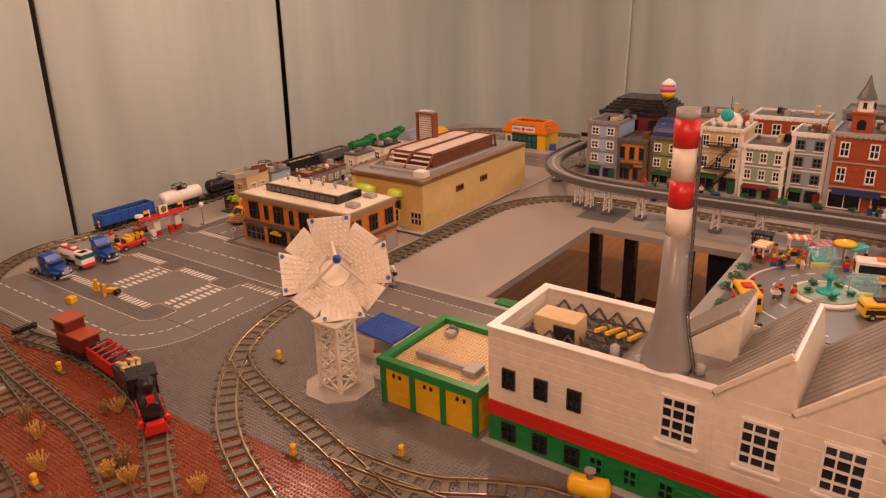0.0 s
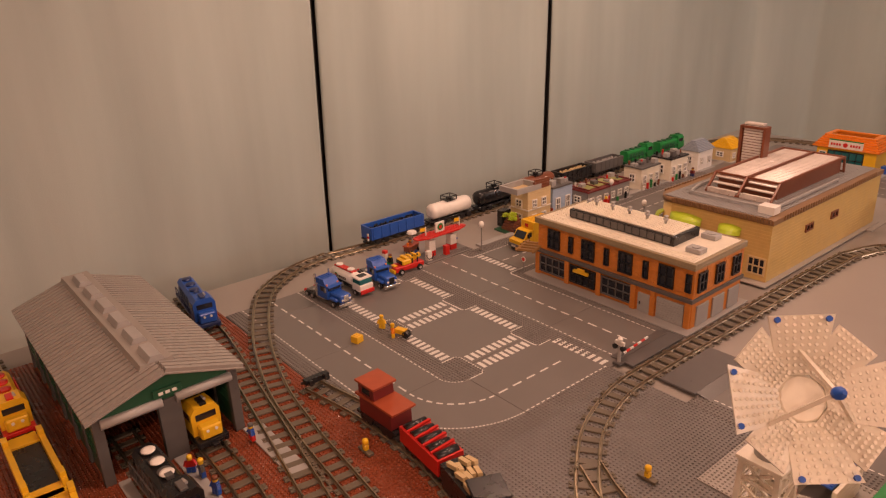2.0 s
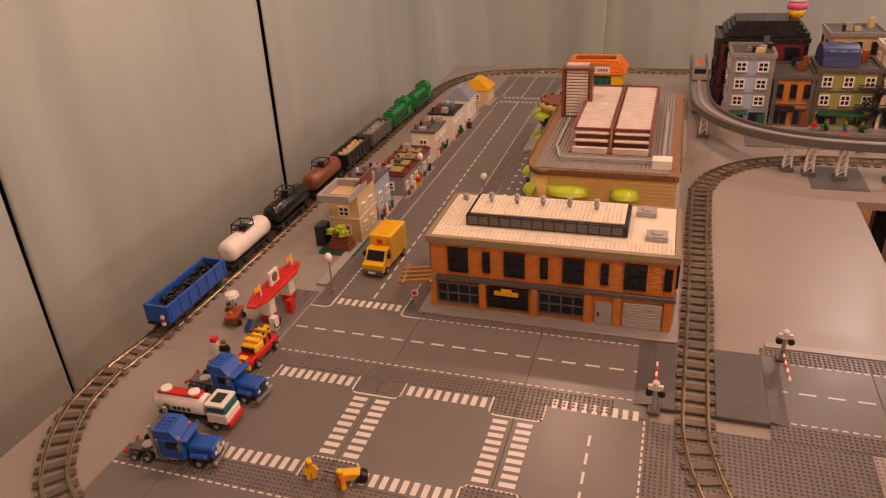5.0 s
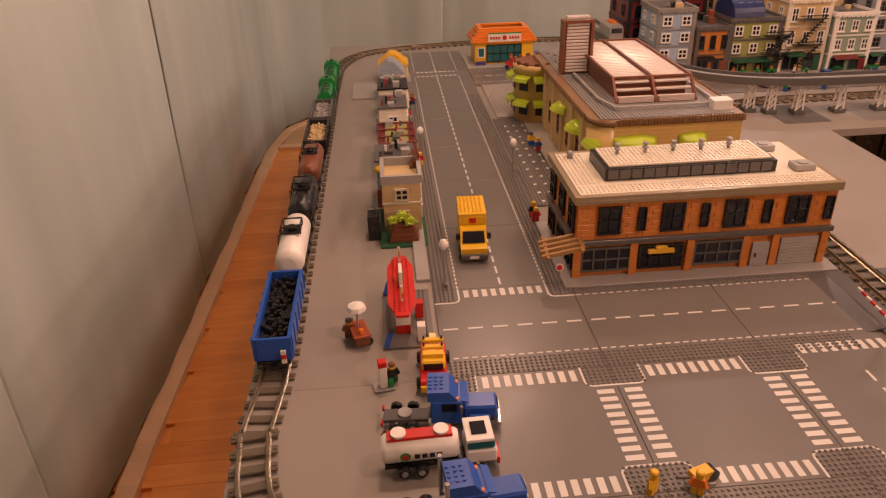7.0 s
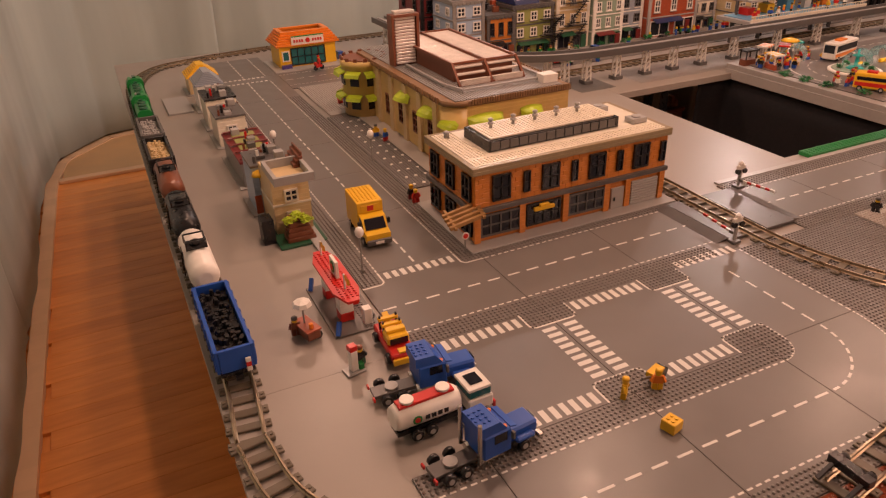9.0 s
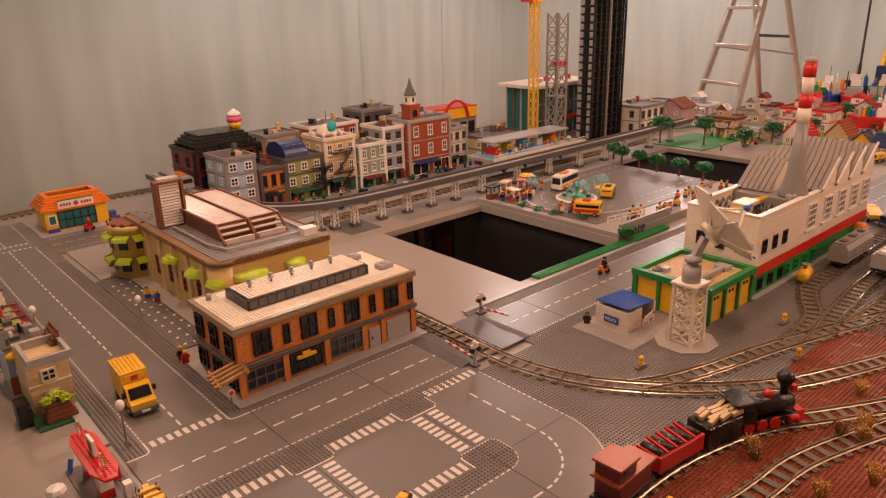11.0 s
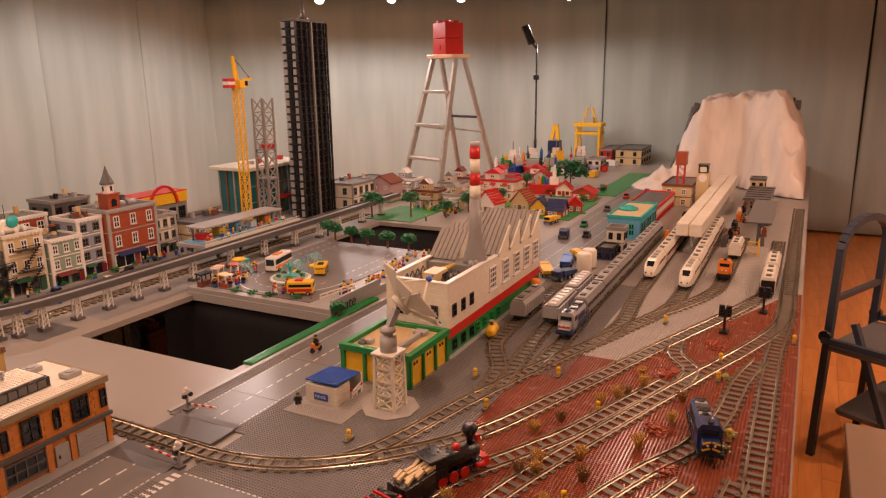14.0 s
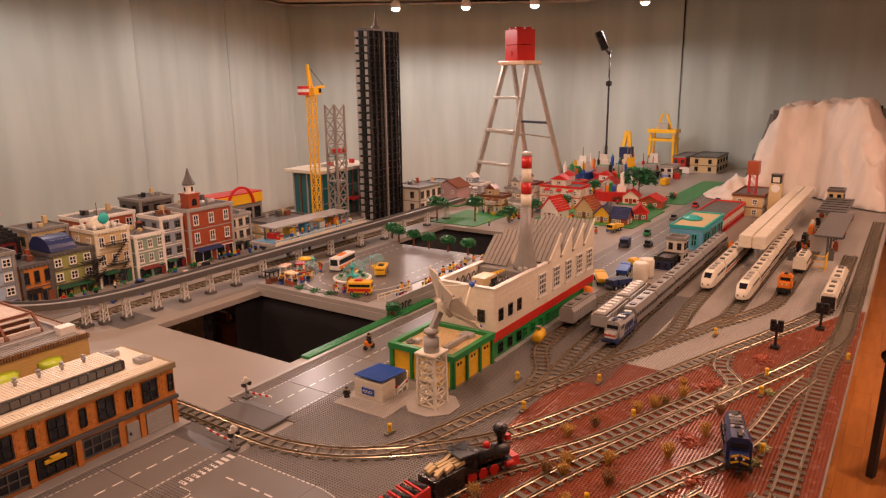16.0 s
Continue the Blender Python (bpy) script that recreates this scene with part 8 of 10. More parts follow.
th = thing("scaffold_tower", pose(2.57, 1.53, 0.0003), "light grey lattice frame of a building under construction", "scaffold")
lattice(th, 0, 0, 0.038, 0.0, 0.74, 10, GREY, t=0.009)
for z in (0.12, 0.3, 0.46):
    part("deck", box(B(), -0.042, 0.042, -0.042, 0.042, z, z + 0.006), GREY, th)
part("red_load", box(B(), -0.02, 0.06, -0.03, 0.02, 0.4662, 0.49), RED, th)
th = thing("glass_hall", pose(3.02, 1.98, 0.0003), "tall teal glass hall with posts and overhanging white roof", "building")
part("glazing", box(B(), -0.24, 0.24, -0.12, 0.12, 0, 0.30), TPANE, th, "teal glass walls")
for k in range(9):
    part("post", box(B(), -0.24 + k * 0.06 - 0.006, -0.24 + k * 0.06 + 0.006, -0.126, -0.1205, 0, 0.30), BROWN if k % 2 else LGREY, th)
for k in range(5):
    part("post", box(B(), -0.246, -0.2405, -0.12 + k * 0.06 - 0.006, -0.12 + k * 0.06 + 0.006, 0, 0.30), BROWN if k % 2 else LGREY, th)
for z in (0.10, 0.20):
    part("transom", box(B(), -0.244, 0.244, -0.1235, -0.1203, z - 0.003, z + 0.003), GREY, th)
part("roof_slab", box(B(), -0.30, 0.30, -0.17, 0.15, 0.302, 0.324, 0.003), CREAM, th, "overhanging cream-white roof")
part("entrance_canopy", box(B(), -0.02, 0.24, -0.20, -0.127, 0.105, 0.117), RED, th, "red entrance canopy")
for k in range(6):
    part("roof_unit", box(B(), -0.2 + k * 0.07, -0.175 + k * 0.07, -0.05, -0.02, 0.3242, 0.336 + 0.008 * (k % 3)), (WHITE, LGREY, RED)[k % 3], th)
building("white low block beside the tower", 3.28, 3.55, 1.45, 1.68, 0.16, CREAM, GREY, 2, 4, "W", DGREY)
building("grey long block at the back edge", 3.4, 4.1, 1.66, 1.85, 0.10, GREY, DGREY, 2, 6, "W", BLACK)
building("tan blocks under the scaffold", 2.1, 2.4, 1.62, 1.8, 0.11, TAN, DGREY, 2, 4, "W", WHITE)

# ---- plaza with bus stop ----
PZ = 0.030
bm = B()
box(bm, 1.465, 2.385, 0.318, 1.03, 0.0003, PZ)
box(bm, 1.462, 1.4655, 0.318, 1.03, -0.022, 0.012)
plaza = solo("plaza", bm, LGREY, "light grey raised plaza slab", "plaza", kind="structure")
th = thing("roundabout_plate", pose(0, 0, 0), "dark grey road plate with white curved lines", "road plate", "road plates")
part("slab", box(B(), 1.50, 2.37, 0.44, 1.0, PZ + 0.0003, PZ + 0.0032), ROAD, th)
bm = B()
for r, n, w in ((0.235, 60, 0.006), (0.17, 22, 0.004)):
    for cx, a0, a1 in ((1.765, 90, 270),):
        for k in range(n):
            if r < 0.2 and k % 2:
                continue
            a, b = radians(a0 + (a1 - a0) * k / n), radians(a0 + (a1 - a0) * (k + 1) / n)
            beam(bm, (cx + r * math.cos(a), 0.71 + r * math.sin(a), PZ + 0.0036), (cx + r * math.cos(b), 0.71 + r * math.sin(b), PZ + 0.0036), w, 0.0004)
for y in (0.475, 0.54, 0.88, 0.945):
    for k in range(10):
        beam(bm, (1.88 + k * 0.048, y, PZ + 0.0036), (1.905 + k * 0.048, y, PZ + 0.0036), 0.004, 0.0004)
part("road_line", bm, LINE, th)
th = thing("fountain", pose(1.725, 0.71, PZ + 0.0034), "round traffic island with teal fountain and shrubs", "fountain")
part("kerb", lathe(B(), 0, 0, [(0.085, 0), (0.085, 0.008), (0.075, 0.009)], 24), WHITE, th)
part("bed", lathe(B(), 0, 0, [(0.074, 0.0092), (0.07, 0.012)], 20), SAGE, th)
part("basin", lathe(B(), 0, 0, [(0.03, 0.012), (0.02, 0.018), (0.006, 0.02), (0.006, 0.05), (0.02, 0.055), (0.004, 0.06), (0.003, 0.075)], 14), TEAL, th)
for k in range(5):
    a = k * 1.256
    part("shrub", clump(0.05 * math.cos(a), 0.05 * math.sin(a), 0.018, 0.012, 30, k), FOLI, th)


def bus(m, col, stripe, L, label, name="bus", H=0.066):
    th = thing(name, m, label, name, "road vehicles on the plaza")
    part("body", box(B(), -L / 2, L / 2, -0.024, 0.024, 0.008, H, 0.003), col, th)
    for s in (-1, 1):
        part("side_glass", box(B(), -L / 2 + 0.008, L / 2 - 0.006, s * 0.0242 - 0.0006, s * 0.0242 + 0.0006, 0.034, H - 0.010), PANE, th)
        part("stripe", box(B(), -L / 2 + 0.004, L / 2 - 0.004, s * 0.0243 - 0.0005, s * 0.0243 + 0.0005, 0.016, 0.028), stripe, th)
        for x in (-L * 0.3, L * 0.3):
            tyre(th, x, s * 0.0225, 0.0085, 0.0085, 0.003)
    for s in (-1, 1):
        part("end_glass", box(B(), s * L / 2 - 0.0006, s * L / 2 + 0.0006, -0.019, 0.019, 0.03, H - 0.008), PANE, th)
    part("roof_hatch", box(B(), -L * 0.2, L * 0.1, -0.012, 0.012, H, H + 0.005), stripe, th)


bus(pose(1.84, 0.865, PZ + 0.0034, 0, 0, 12), WHITE, ORANGE, 0.16, "white and orange town bus with dark windows")
bus(pose(1.57, 0.535, PZ + 0.0034, 0, 0, -62), YELLOW, RED, 0.10, "yellow snack van with red roof stripe", "snack_van", 0.055)
for x, y, r in ((1.85, 0.645, 28),):
    bus(pose(x, y, PZ + 0.0034, 0, 0, r), YELLOW, BLACK, 0.10, "small yellow taxi van on the plaza", "taxi", 0.042)
th = thing("skate_wall", pose(1.70, 0.326, PZ), "grey low wall painted with black letters", "wall")
part("panel", box(B(), -0.22, 0.10, -0.006, 0.006, 0, 0.030), LGREY, th)
cu = bpy.data.curves.new("lettering", "FONT")
cu.body, cu.size, cu.extrude, cu.shear = "Skate", 0.062, 0.0005, 0.2
cu.materials.append(BLACK)
tx = new("lettering", cu)
tx.parent = th
tx.matrix_basis = pose(-0.215, -0.0100, -0.024, 90, 0, 0)
th = thing("stair_ramp", pose(1.60, 0.42, PZ), "cream handrail frame beside the plaza stairs", "railing")
bm = B()
for z in (0.012, 0.024):
    beam(bm, (-0.06, 0, z), (0.08, -0.06, z + 0.012), 0.004)
for k in range(6):
    beam(bm, (-0.06 + k * 0.028, -k * 0.012, 0), (-0.06 + k * 0.028, -k * 0.012, 0.026 + k * 0.0024), 0.004)
part("rail", bm, CREAM, th)
# market stalls and shelters at the north west of the plaza
for k, (x, y, c, c2) in enumerate(((1.505, 0.975, BROWN, BLACK), (1.60, 0.99, BROWN, ORANGE), (1.67, 0.965, TEAL, GBLUE), (1.75, 0.985, GREY, TEAL), (1.525, 0.88, BRICKRED, YELLOW))):
    th = thing("market_stall", pose(x, y, PZ, 0, 0, 20 * k), "small market stall with coloured awning", "stall", "market stalls")
    part("counter", box(B(), -0.026, 0.026, -0.014, 0.014, 0, 0.022), c, th)
    for sx in (-1, 1):
        for sy in (-1, 1):
            part("post", box(B(), sx * 0.024 - 0.002, sx * 0.024 + 0.002, sy * 0.014 - 0.002, sy * 0.014 + 0.002, 0.022, 0.05), WHITE if k else BLACK, th)
    for j in range(6):
        part("awning_strip", box(B(), -0.03 + j * 0.0102, -0.0205 + j * 0.0102, -0.02, 0.02, 0.0502, 0.0562), c2 if j % 2 else (c2, WHITE, RED)[k % 3], th)


CLEAR = bpy.data.materials.new("pale_clear_plastic")
CLEAR.use_nodes = True
_p = CLEAR.node_tree.nodes["Principled BSDF"]
_p.inputs["Base Color"].default_value = (0.55, 0.82, 0.85, 1)
_p.inputs["Transmission Weight"].default_value = 0.9
_p.inputs["Roughness"].default_value = 0.08
for x, y, rz in ((1.80, 0.735, 20), (1.93, 0.735, 0), (1.68, 0.90, 30)):
    th = thing("bus_shelter", pose(x, y, PZ + 0.0034, 0, 0, rz), "bus shelter with clear pale blue domed panes", "shelter", "bus shelters")
    for sx in (-1, 1):
        part("post", beam(B(), (sx * 0.03, 0.018, 0), (sx * 0.03, 0.018, 0.048), 0.003), LGREY, th)
        bm = B()
        rows = [V(bm, [(u, 0.02 - 0.045 * math.sin(a) * sx * 0.9, 0.012 + 0.046 * math.cos(a)) for u in (-0.034, 0.034)] + [(u, 0.02 - 0.042 * math.sin(a) * sx * 0.9, 0.012 + 0.0435 * math.cos(a)) for u in (0.034, -0.034)]) for a in [math.pi / 2 * k / 7 + 0.02 for k in range(8)]]
        for p_, q_ in zip(rows, rows[1:]):
            ring(bm, p_, q_)
        bm.faces.new(rows[0][::-1]); bm.faces.new(rows[-1])
        bmesh.ops.recalc_face_normals(bm, faces=bm.faces)
        part("pane", bm, CLEAR, th, "clear curved pane").visible_shadow = False
    part("bench", box(B(), -0.025, 0.025, 0.008, 0.018, 0, 0.012), YELLOW, th)
th = thing("parasol_table", pose(1.72, 0.985, PZ), "yellow round parasol over a small table", "parasol")
part("pole", lathe(B(), 0, 0, [(0.002, 0), (0.002, 0.06)], 6), GREY, th)
part("canopy", lathe(B(), 0, 0, [(0.034, 0.058), (0.026, 0.064), (0.004, 0.070)], 16), YELLOW, th)
g = random.Random(77)
for k in range(22):
    x, y = g.uniform(1.50, 1.66), g.choice((g.uniform(0.84, 0.95), g.uniform(0.60, 0.66)))
    figure(x, y, PZ + 0.0034, g.choice((RED, BLUE, YELLOW, ORANGE, WHITE, BLACK)), g.choice((BLUE, BLACK, TAN, DGREY)), g.uniform(0, 360), SKIN, g.choice((None, BROWN, BLACK, RED)))


def tree(x, y, z, h, r, seed, col=FOLI, trunk=BROWN):
    th = thing("tree", pose(x, y, z), "small plastic tree with flat tiered leaves", "tree", "trees on the layout")
    bm = B(); lathe(bm, 0, 0, [(0.006, 0), (0.0045, h * 0.4), (0.003, h * 0.75)], 8)
    g = random.Random(seed)
    for k in range(4):
        a = g.uniform(0, 6.28)
        beam(bm, (0, 0, h * (0.4 + 0.08 * k)), (r * 0.6 * math.cos(a), r * 0.6 * math.sin(a), h * (0.6 + 0.08 * k)), 0.0028)
    part("trunk", bm, trunk, th)
    bm = clump(0, 0, h * 0.72, r, 300, seed, 0.7, max(0.010, r * 0.2))
    part("crown", bm, col, th)


for k, (x, y) in enumerate(((2.50, 1.06), (2.44, 0.97), (2.41, 0.85), (2.39, 0.74), (2.385, 0.62), (2.38, 0.50))):
    tree(x - 0.03, y, PZ, 0.085, 0.038, k + 1)
tree(1.475, 0.295, 0.0102, 0.045, 0.026, 21)
for k, (x, y, h, r) in enumerate(((3.12, 1.20, 0.15, 0.075), (3.22, 0.98, 0.17, 0.06), (3.30, 0.78, 0.10, 0.05), (4.62, 0.40, 0.20, 0.13), (3.72, 0.62, 0.11, 0.04))):
    tree(x, y, 0.0003, h, r, 30 + k, FOLI, BROWN)
for k, (x, y) in enumerate(((1.50, 0.80), (1.50, 0.72), (1.50, 0.64), (1.52, 0.52))):
    ob = solo("hedge_plant", clump(x, y, PZ + 0.006, 0.022, 50, 60 + k, 0.5), FOLI, "low green leafy plant on the plaza edge", "plant", "plaza plants")

# cloth and storage under the openings
def drape(pts, z0, z1, label, seed):
    g = random.Random(seed)
    bm = B()
    rows = []
    dn = along(pts)
    for i, p in enumerate(dn):
        col = []
        for k in range(9):
            f = k / 8
            o = 0.012 * math.sin(i * 0.5 + seed) * f + 0.02 * f * math.sin(i * 0.13 + seed)
            col.append(bm.verts.new((p.x + o * 0.5, p.y + o, z0 + (z1 - z0) * f)))
        rows.append(col)
    for a, b in zip(rows, rows[1:]):
        for k in range(8):
            bm.faces.new((a[k], a[k + 1], b[k + 1], b[k])).smooth = True
    ob = solo("black_drape", bm, BLACKCLOTH, label, "drape", "black cloth drapes")
    sm = ob.modifiers.new("thickness", "SOLIDIFY")
    sm.thickness = 0.003


drape([(1.34, 1.03), (1.478, 1.02), (1.48, 0.30)], -0.0225, -0.74, "black cloth hanging under the table edge", 2)
drape([(1.1, 0.285), (1.478, 0.285)], -0.0225, -0.74, "black cloth hanging under the road edge", 3)
bm = B()
rows = [V(bm, [(2.36 + 0.7 * i / 12, 0.38 + 0.75 * j / 12, -0.025 - 0.32 * math.sin(math.pi * i / 12) * math.sin(math.pi * j / 12) + 0.006 * math.sin(i * 2.1 + j * 1.7)) for j in range(13)]) for i in range(13)]
for a, b in zip(rows, rows[1:]):
    for j in range(12):
        bm.faces.new((a[j], b[j], b[j + 1], a[j + 1])).smooth = True
ob = solo("black_drape", bm, BLACKCLOTH, "black cloth slung below the far opening", "drape", "black cloth drapes")
sm = ob.modifiers.new("thickness", "SOLIDIFY"); sm.thickness = 0.003
g = random.Random(11)
for k in range(8):
    x, y = 0.86 + 0.105 * (k % 4), 0.95 + 0.26 * (k // 4)
    th = thing("storage_bin", pose(x, y, FLOOR, 0, 0, g.uniform(-12, 12)), "open dark storage bin filled with loose plastic pieces", "storage bin", "storage bins under the table")
    hh = 0.12 + 0.16 * g.random()
    bm = B()
    for a in ((-0.045, 0.045, -0.11, -0.105), (-0.045, 0.045, 0.105, 0.11), (-0.045, -0.04, -0.105, 0.105), (0.04, 0.045, -0.105, 0.105)):
        box(bm, *a, 0, hh)
    box(bm, -0.04, 0.04, -0.105, 0.105, 0, 0.006)
    part("tub", bm, (DGREY, BLACK, BROWN, ORANGE)[k % 4], th)
    for j in range(16):
        px, py = g.uniform(-0.033, 0.033), g.uniform(-0.095, 0.095)
        q = B(); box(q, -0.012, 0.012, -0.006, 0.006, 0, 0.012)
        part("loose_piece", q, g.choice((BLACK, DGREY, WHITE, RED, BROWN, LGREY)), th, at=pose(px, py, hh - 0.03 + 0.02 * g.random(), g.uniform(-40, 40), g.uniform(-40, 40), g.uniform(0, 180)))
    part("filling", box(B(), -0.04, 0.04, -0.105, 0.105, 0.0062, hh - 0.022), DGREY, th)

# ---- level crossing gates, lamps, signs, levers, signals ----
for x, y, sgn in ((0.479, 0.024, 1), (0.695, 0.224, -1)):
    th = thing("crossing_gate", pose(x, y, 0.0037), "level crossing signal with striped red and white barrier", "crossing gate", "level crossing gates")
    part("base", box(B(), -0.010, 0.010, -0.010, 0.010, 0, 0.006), DGREY, th)
    part("post", lathe(B(), 0, 0, [(0.004, 0.006), (0.004, 0.046)], 8), LGREY, th)
    part("cross", box(B(), -0.012, 0.012, -0.003, 0.003, 0.046, 0.056), WHITE, th)
    part("bell", lathe(B(), 0, 0, [(0.006, 0.056), (0.006, 0.062), (0.002, 0.066)], 8), WHITE, th)
    for s in (-1, 1):
        part("lamp", lathe(B(), s * 0.010, 0.042, [(0.006, -0.006), (0.006, 0.002)], 10, ax="y"), BLACK, th)
    for k in range(7):
        bm = B(); box(bm, -0.002, 0.002, sgn * (0.012 + k * 0.013), sgn * (0.0248 + k * 0.013), 0.018 + k * 0.0012, 0.023 + k * 0.0012)
        part("barrier_piece", bm, RED if k % 2 else WHITE, th)
    part("bracket", beam(B(), (0, 0, 0.02), (0, sgn * 0.014, 0.02), 0.006), DGREY, th)
for x, y in ((-0.232, 0.275), (-0.238, 0.92), (-0.012, 0.80)):
    th = thing("street_lamp", pose(x, y, 0.0066 if x < -0.1 else 0.0038), "thin grey street lamp with white globe", "street lamp", "street lamps")
    part("pole", lathe(B(), 0, 0, [(0.005, 0), (0.002, 0.006), (0.002, 0.072)], 8), GREY, th)
    part("globe", lathe(B(), 0, 0, [(0.003, 0.072), (0.008, 0.078), (0.009, 0.085), (0.006, 0.092), (0.002, 0.094)], 12), WHITE, th)
th = thing("stop_sign", pose(-0.022, 0.245, 0.0037), "round red and white road sign on a post", "road sign")
part("post", lathe(B(), 0, 0, [(0.002, 0), (0.002, 0.034)], 6), GREY, th)
part("plate", lathe(B(), 0, 0.04, [(0.008, -0.002), (0.008, 0.0)], 14, ax="y"), WHITE, th)
part("band", lathe(B(), 0, 0.04, [(0.0055, -0.0028), (0.0055, -0.002)], 14, ax="y"), RED, th)
th = thing("post_sign", pose(-0.40, 0.145, 0.0003), "thin post with small round sign", "road sign")
part("post", lathe(B(), 0, 0, [(0.002, 0), (0.002, 0.03)], 6), GREY, th)

for x, y in ((1.205, -0.373), (1.315, -0.585), (1.038, -0.48), (1.147, -0.745), (0.745, -0.25), (1.134, -1.062), (1.476, -1.0), (1.877, -1.182), (0.72, -0.79), (1.62, -0.99), (0.36, -0.56), (1.9, -0.78)):
    th = thing("point_lever", pose(x, y, BZ + 0.0018), "yellow point lever on a small dark base", "point lever", "point levers")
    part("base", box(B(), -0.018, 0.018, -0.006, 0.006, 0, 0.005), SLEEPER, th)
    part("handle", box(B(), -0.005, 0.005, -0.005, 0.005, 0.005, 0.016, 0.0015), YELLOW, th)
    part("knob", lathe(B(), 0, 0, [(0.003, 0.016), (0.006, 0.018), (0.006, 0.026), (0.003, 0.028)], 10), YELLOW, th)
for x, y in ((1.877, -0.972), (2.15, -1.075)):
    th = thing("rail_signal", pose(x, y, BZ + 0.0018), "black railway light signal on a mast", "signal", "rail signals")
    part("foot", box(B(), -0.014, 0.014, -0.014, 0.014, 0, 0.01), BLACK, th)
    part("mast", box(B(), -0.004, 0.004, -0.004, 0.004, 0.01, 0.085), BLACK, th)
    for s in (-1, 1):
        hd = part("head", box(B(), -0.008, 0.004, s * 0.011 - 0.009, s * 0.011 + 0.009, 0.06, 0.098), BLACK, th)
        for k in range(3):
            part("lens", lathe(B(), s * 0.011, 0.068 + k * 0.011, [(0.0035, -0.0095), (0.0035, -0.008)], 10, ax="x"), PANE, hd)
th = thing("buffer_stop", pose(0.115, -0.517, RT), "black buffer stop at the end of the siding", "buffer stop")
part("beam", box(B(), -0.008, 0.006, -0.028, 0.028, 0.012, 0.024), BLACK, th)
for s in (-1, 1):
    part("buffer", lathe(B(), s * 0.018, 0.018, [(0.006, 0.006), (0.006, 0.014)], 10, ax="x"), BLACK, th)
    part("stay", beam(B(), (-0.03, s * 0.02, 0), (-0.002, s * 0.02, 0.016), 0.005), BLACK, th)

# dry tufts and red plants in the yard
def tuft(x, y, h, seed, mat):
    g = random.Random(seed)
    bm = B()
    for _ in range(46):
        a, t = g.uniform(0, 6.28), g.uniform(0.05, 0.55)
        r0 = g.uniform(0, 0.006)
        p = Vector((r0 * math.cos(a), r0 * math.sin(a), 0))
        q = p + Vector((math.cos(a) * math.sin(t), math.sin(a) * math.sin(t), math.cos(t))) * h * g.uniform(0.7, 1.1)
        beam(bm, p, q, 0.0020)
    solo("dry_tuft", bm, mat, "tuft of dry bristly straw standing in the yard", "dry plant", "dry tufts", at=pose(x, y, BZ + 0.001))


for k, (x, y, h) in enumerate(((0.972, -0.637, 0.032), (1.055, -0.675, 0.030), (1.194, -0.74, 0.03), (1.24, -0.775, 0.036), (1.276, -0.79, 0.03), (1.345, -0.82, 0.034), (0.845, -0.69, 0.034), (0.789, -0.665, 0.03), (1.157, -0.927, 0.034), (1.001, -0.879, 0.036), (0.819, -0.80, 0.034), (0.572, -0.715, 0.032), (0.80, -0.70, 0.03), (0.494, -0.70, 0.03), (0.62, -0.575, 0.028), (0.90, -0.77, 0.03), (1.3, -0.93, 0.03), (0.68, -0.76, 0.034), (1.42, -0.80, 0.028), (0.60, -0.59, 0.026))):
    tuft(x, y, h, k + 100, DRYGRASS if k % 3 != 1 else DARKSTRAW)
for k, (x, y) in enumerate(((1.10, -0.905), (1.12, -0.89), (1.45, -0.855), (1.48, -0.87), (1.733, -0.965), (1.76, -0.95), (0.93, -0.95))):
    solo("red_plant", clump(x, y, BZ + 0.004, 0.028, 55, 140 + k, 0.25, 0.007), BRICKRED, "flat patch of red plastic leaves", "plant", "red plants")
for k, (x, y) in enumerate(((1.16, -1.06), (1.50, -1.02), (1.08, -1.055))):
    solo("green_plant", clump(x, y, BZ + 0.006, 0.016, 30, 170 + k, 0.6, 0.006), OLIVE, "small olive green leafy plant", "plant", "green plants")

# ---- figures ----
FIGS = [(-0.02, -0.255, YELLOW, YELLOW, 40), (0.035, -0.262, ORANGE, YELLOW, -30), (-0.405, 0.128, BROWN, BROWN, 0), (-0.336, 0.0, BLACK, DGREEN, 20), (-0.01, 0.52, RED, RED, 0), (0.085, 0.95, BLUE, RED, 30), (0.075, 1.0, YELLOW, BLUE, 0),
        (0.09, 1.37, RED, RED, 10), (0.10, 1.22, DBLUE, BROWN, 50), (0.125, 1.21, RED, DBLUE, 0), (0.11, 1.32, BROWN, TAN, 0), (-0.235, 1.45, DRED, DBLUE, 0), (-0.242, 0.90, RED, YELLOW, 0), (-0.01, 0.545, BLACK, DRED, 0), (0.187, -0.70, BLUE, RED, 0),
        (0.286, -0.812, BLUE, BLUE, 20), (0.20, -0.822, RED, BLUE, 60), (0.225, -0.812, DGREY, BLUE, 0), (0.845, -0.02, BLACK, BLACK, -60)]
for k, (x, y, a, b, r) in enumerate(FIGS):
    figure(x, y, 0.0052 if y > 0.9 and x > 0 else (0.0082 if y < -0.6 else 0.0037), a, b, r, SKIN, (None, YELLOW, DGREY, BROWN)[k % 4] if k > 1 else YELLOW)
g = random.Random(4)
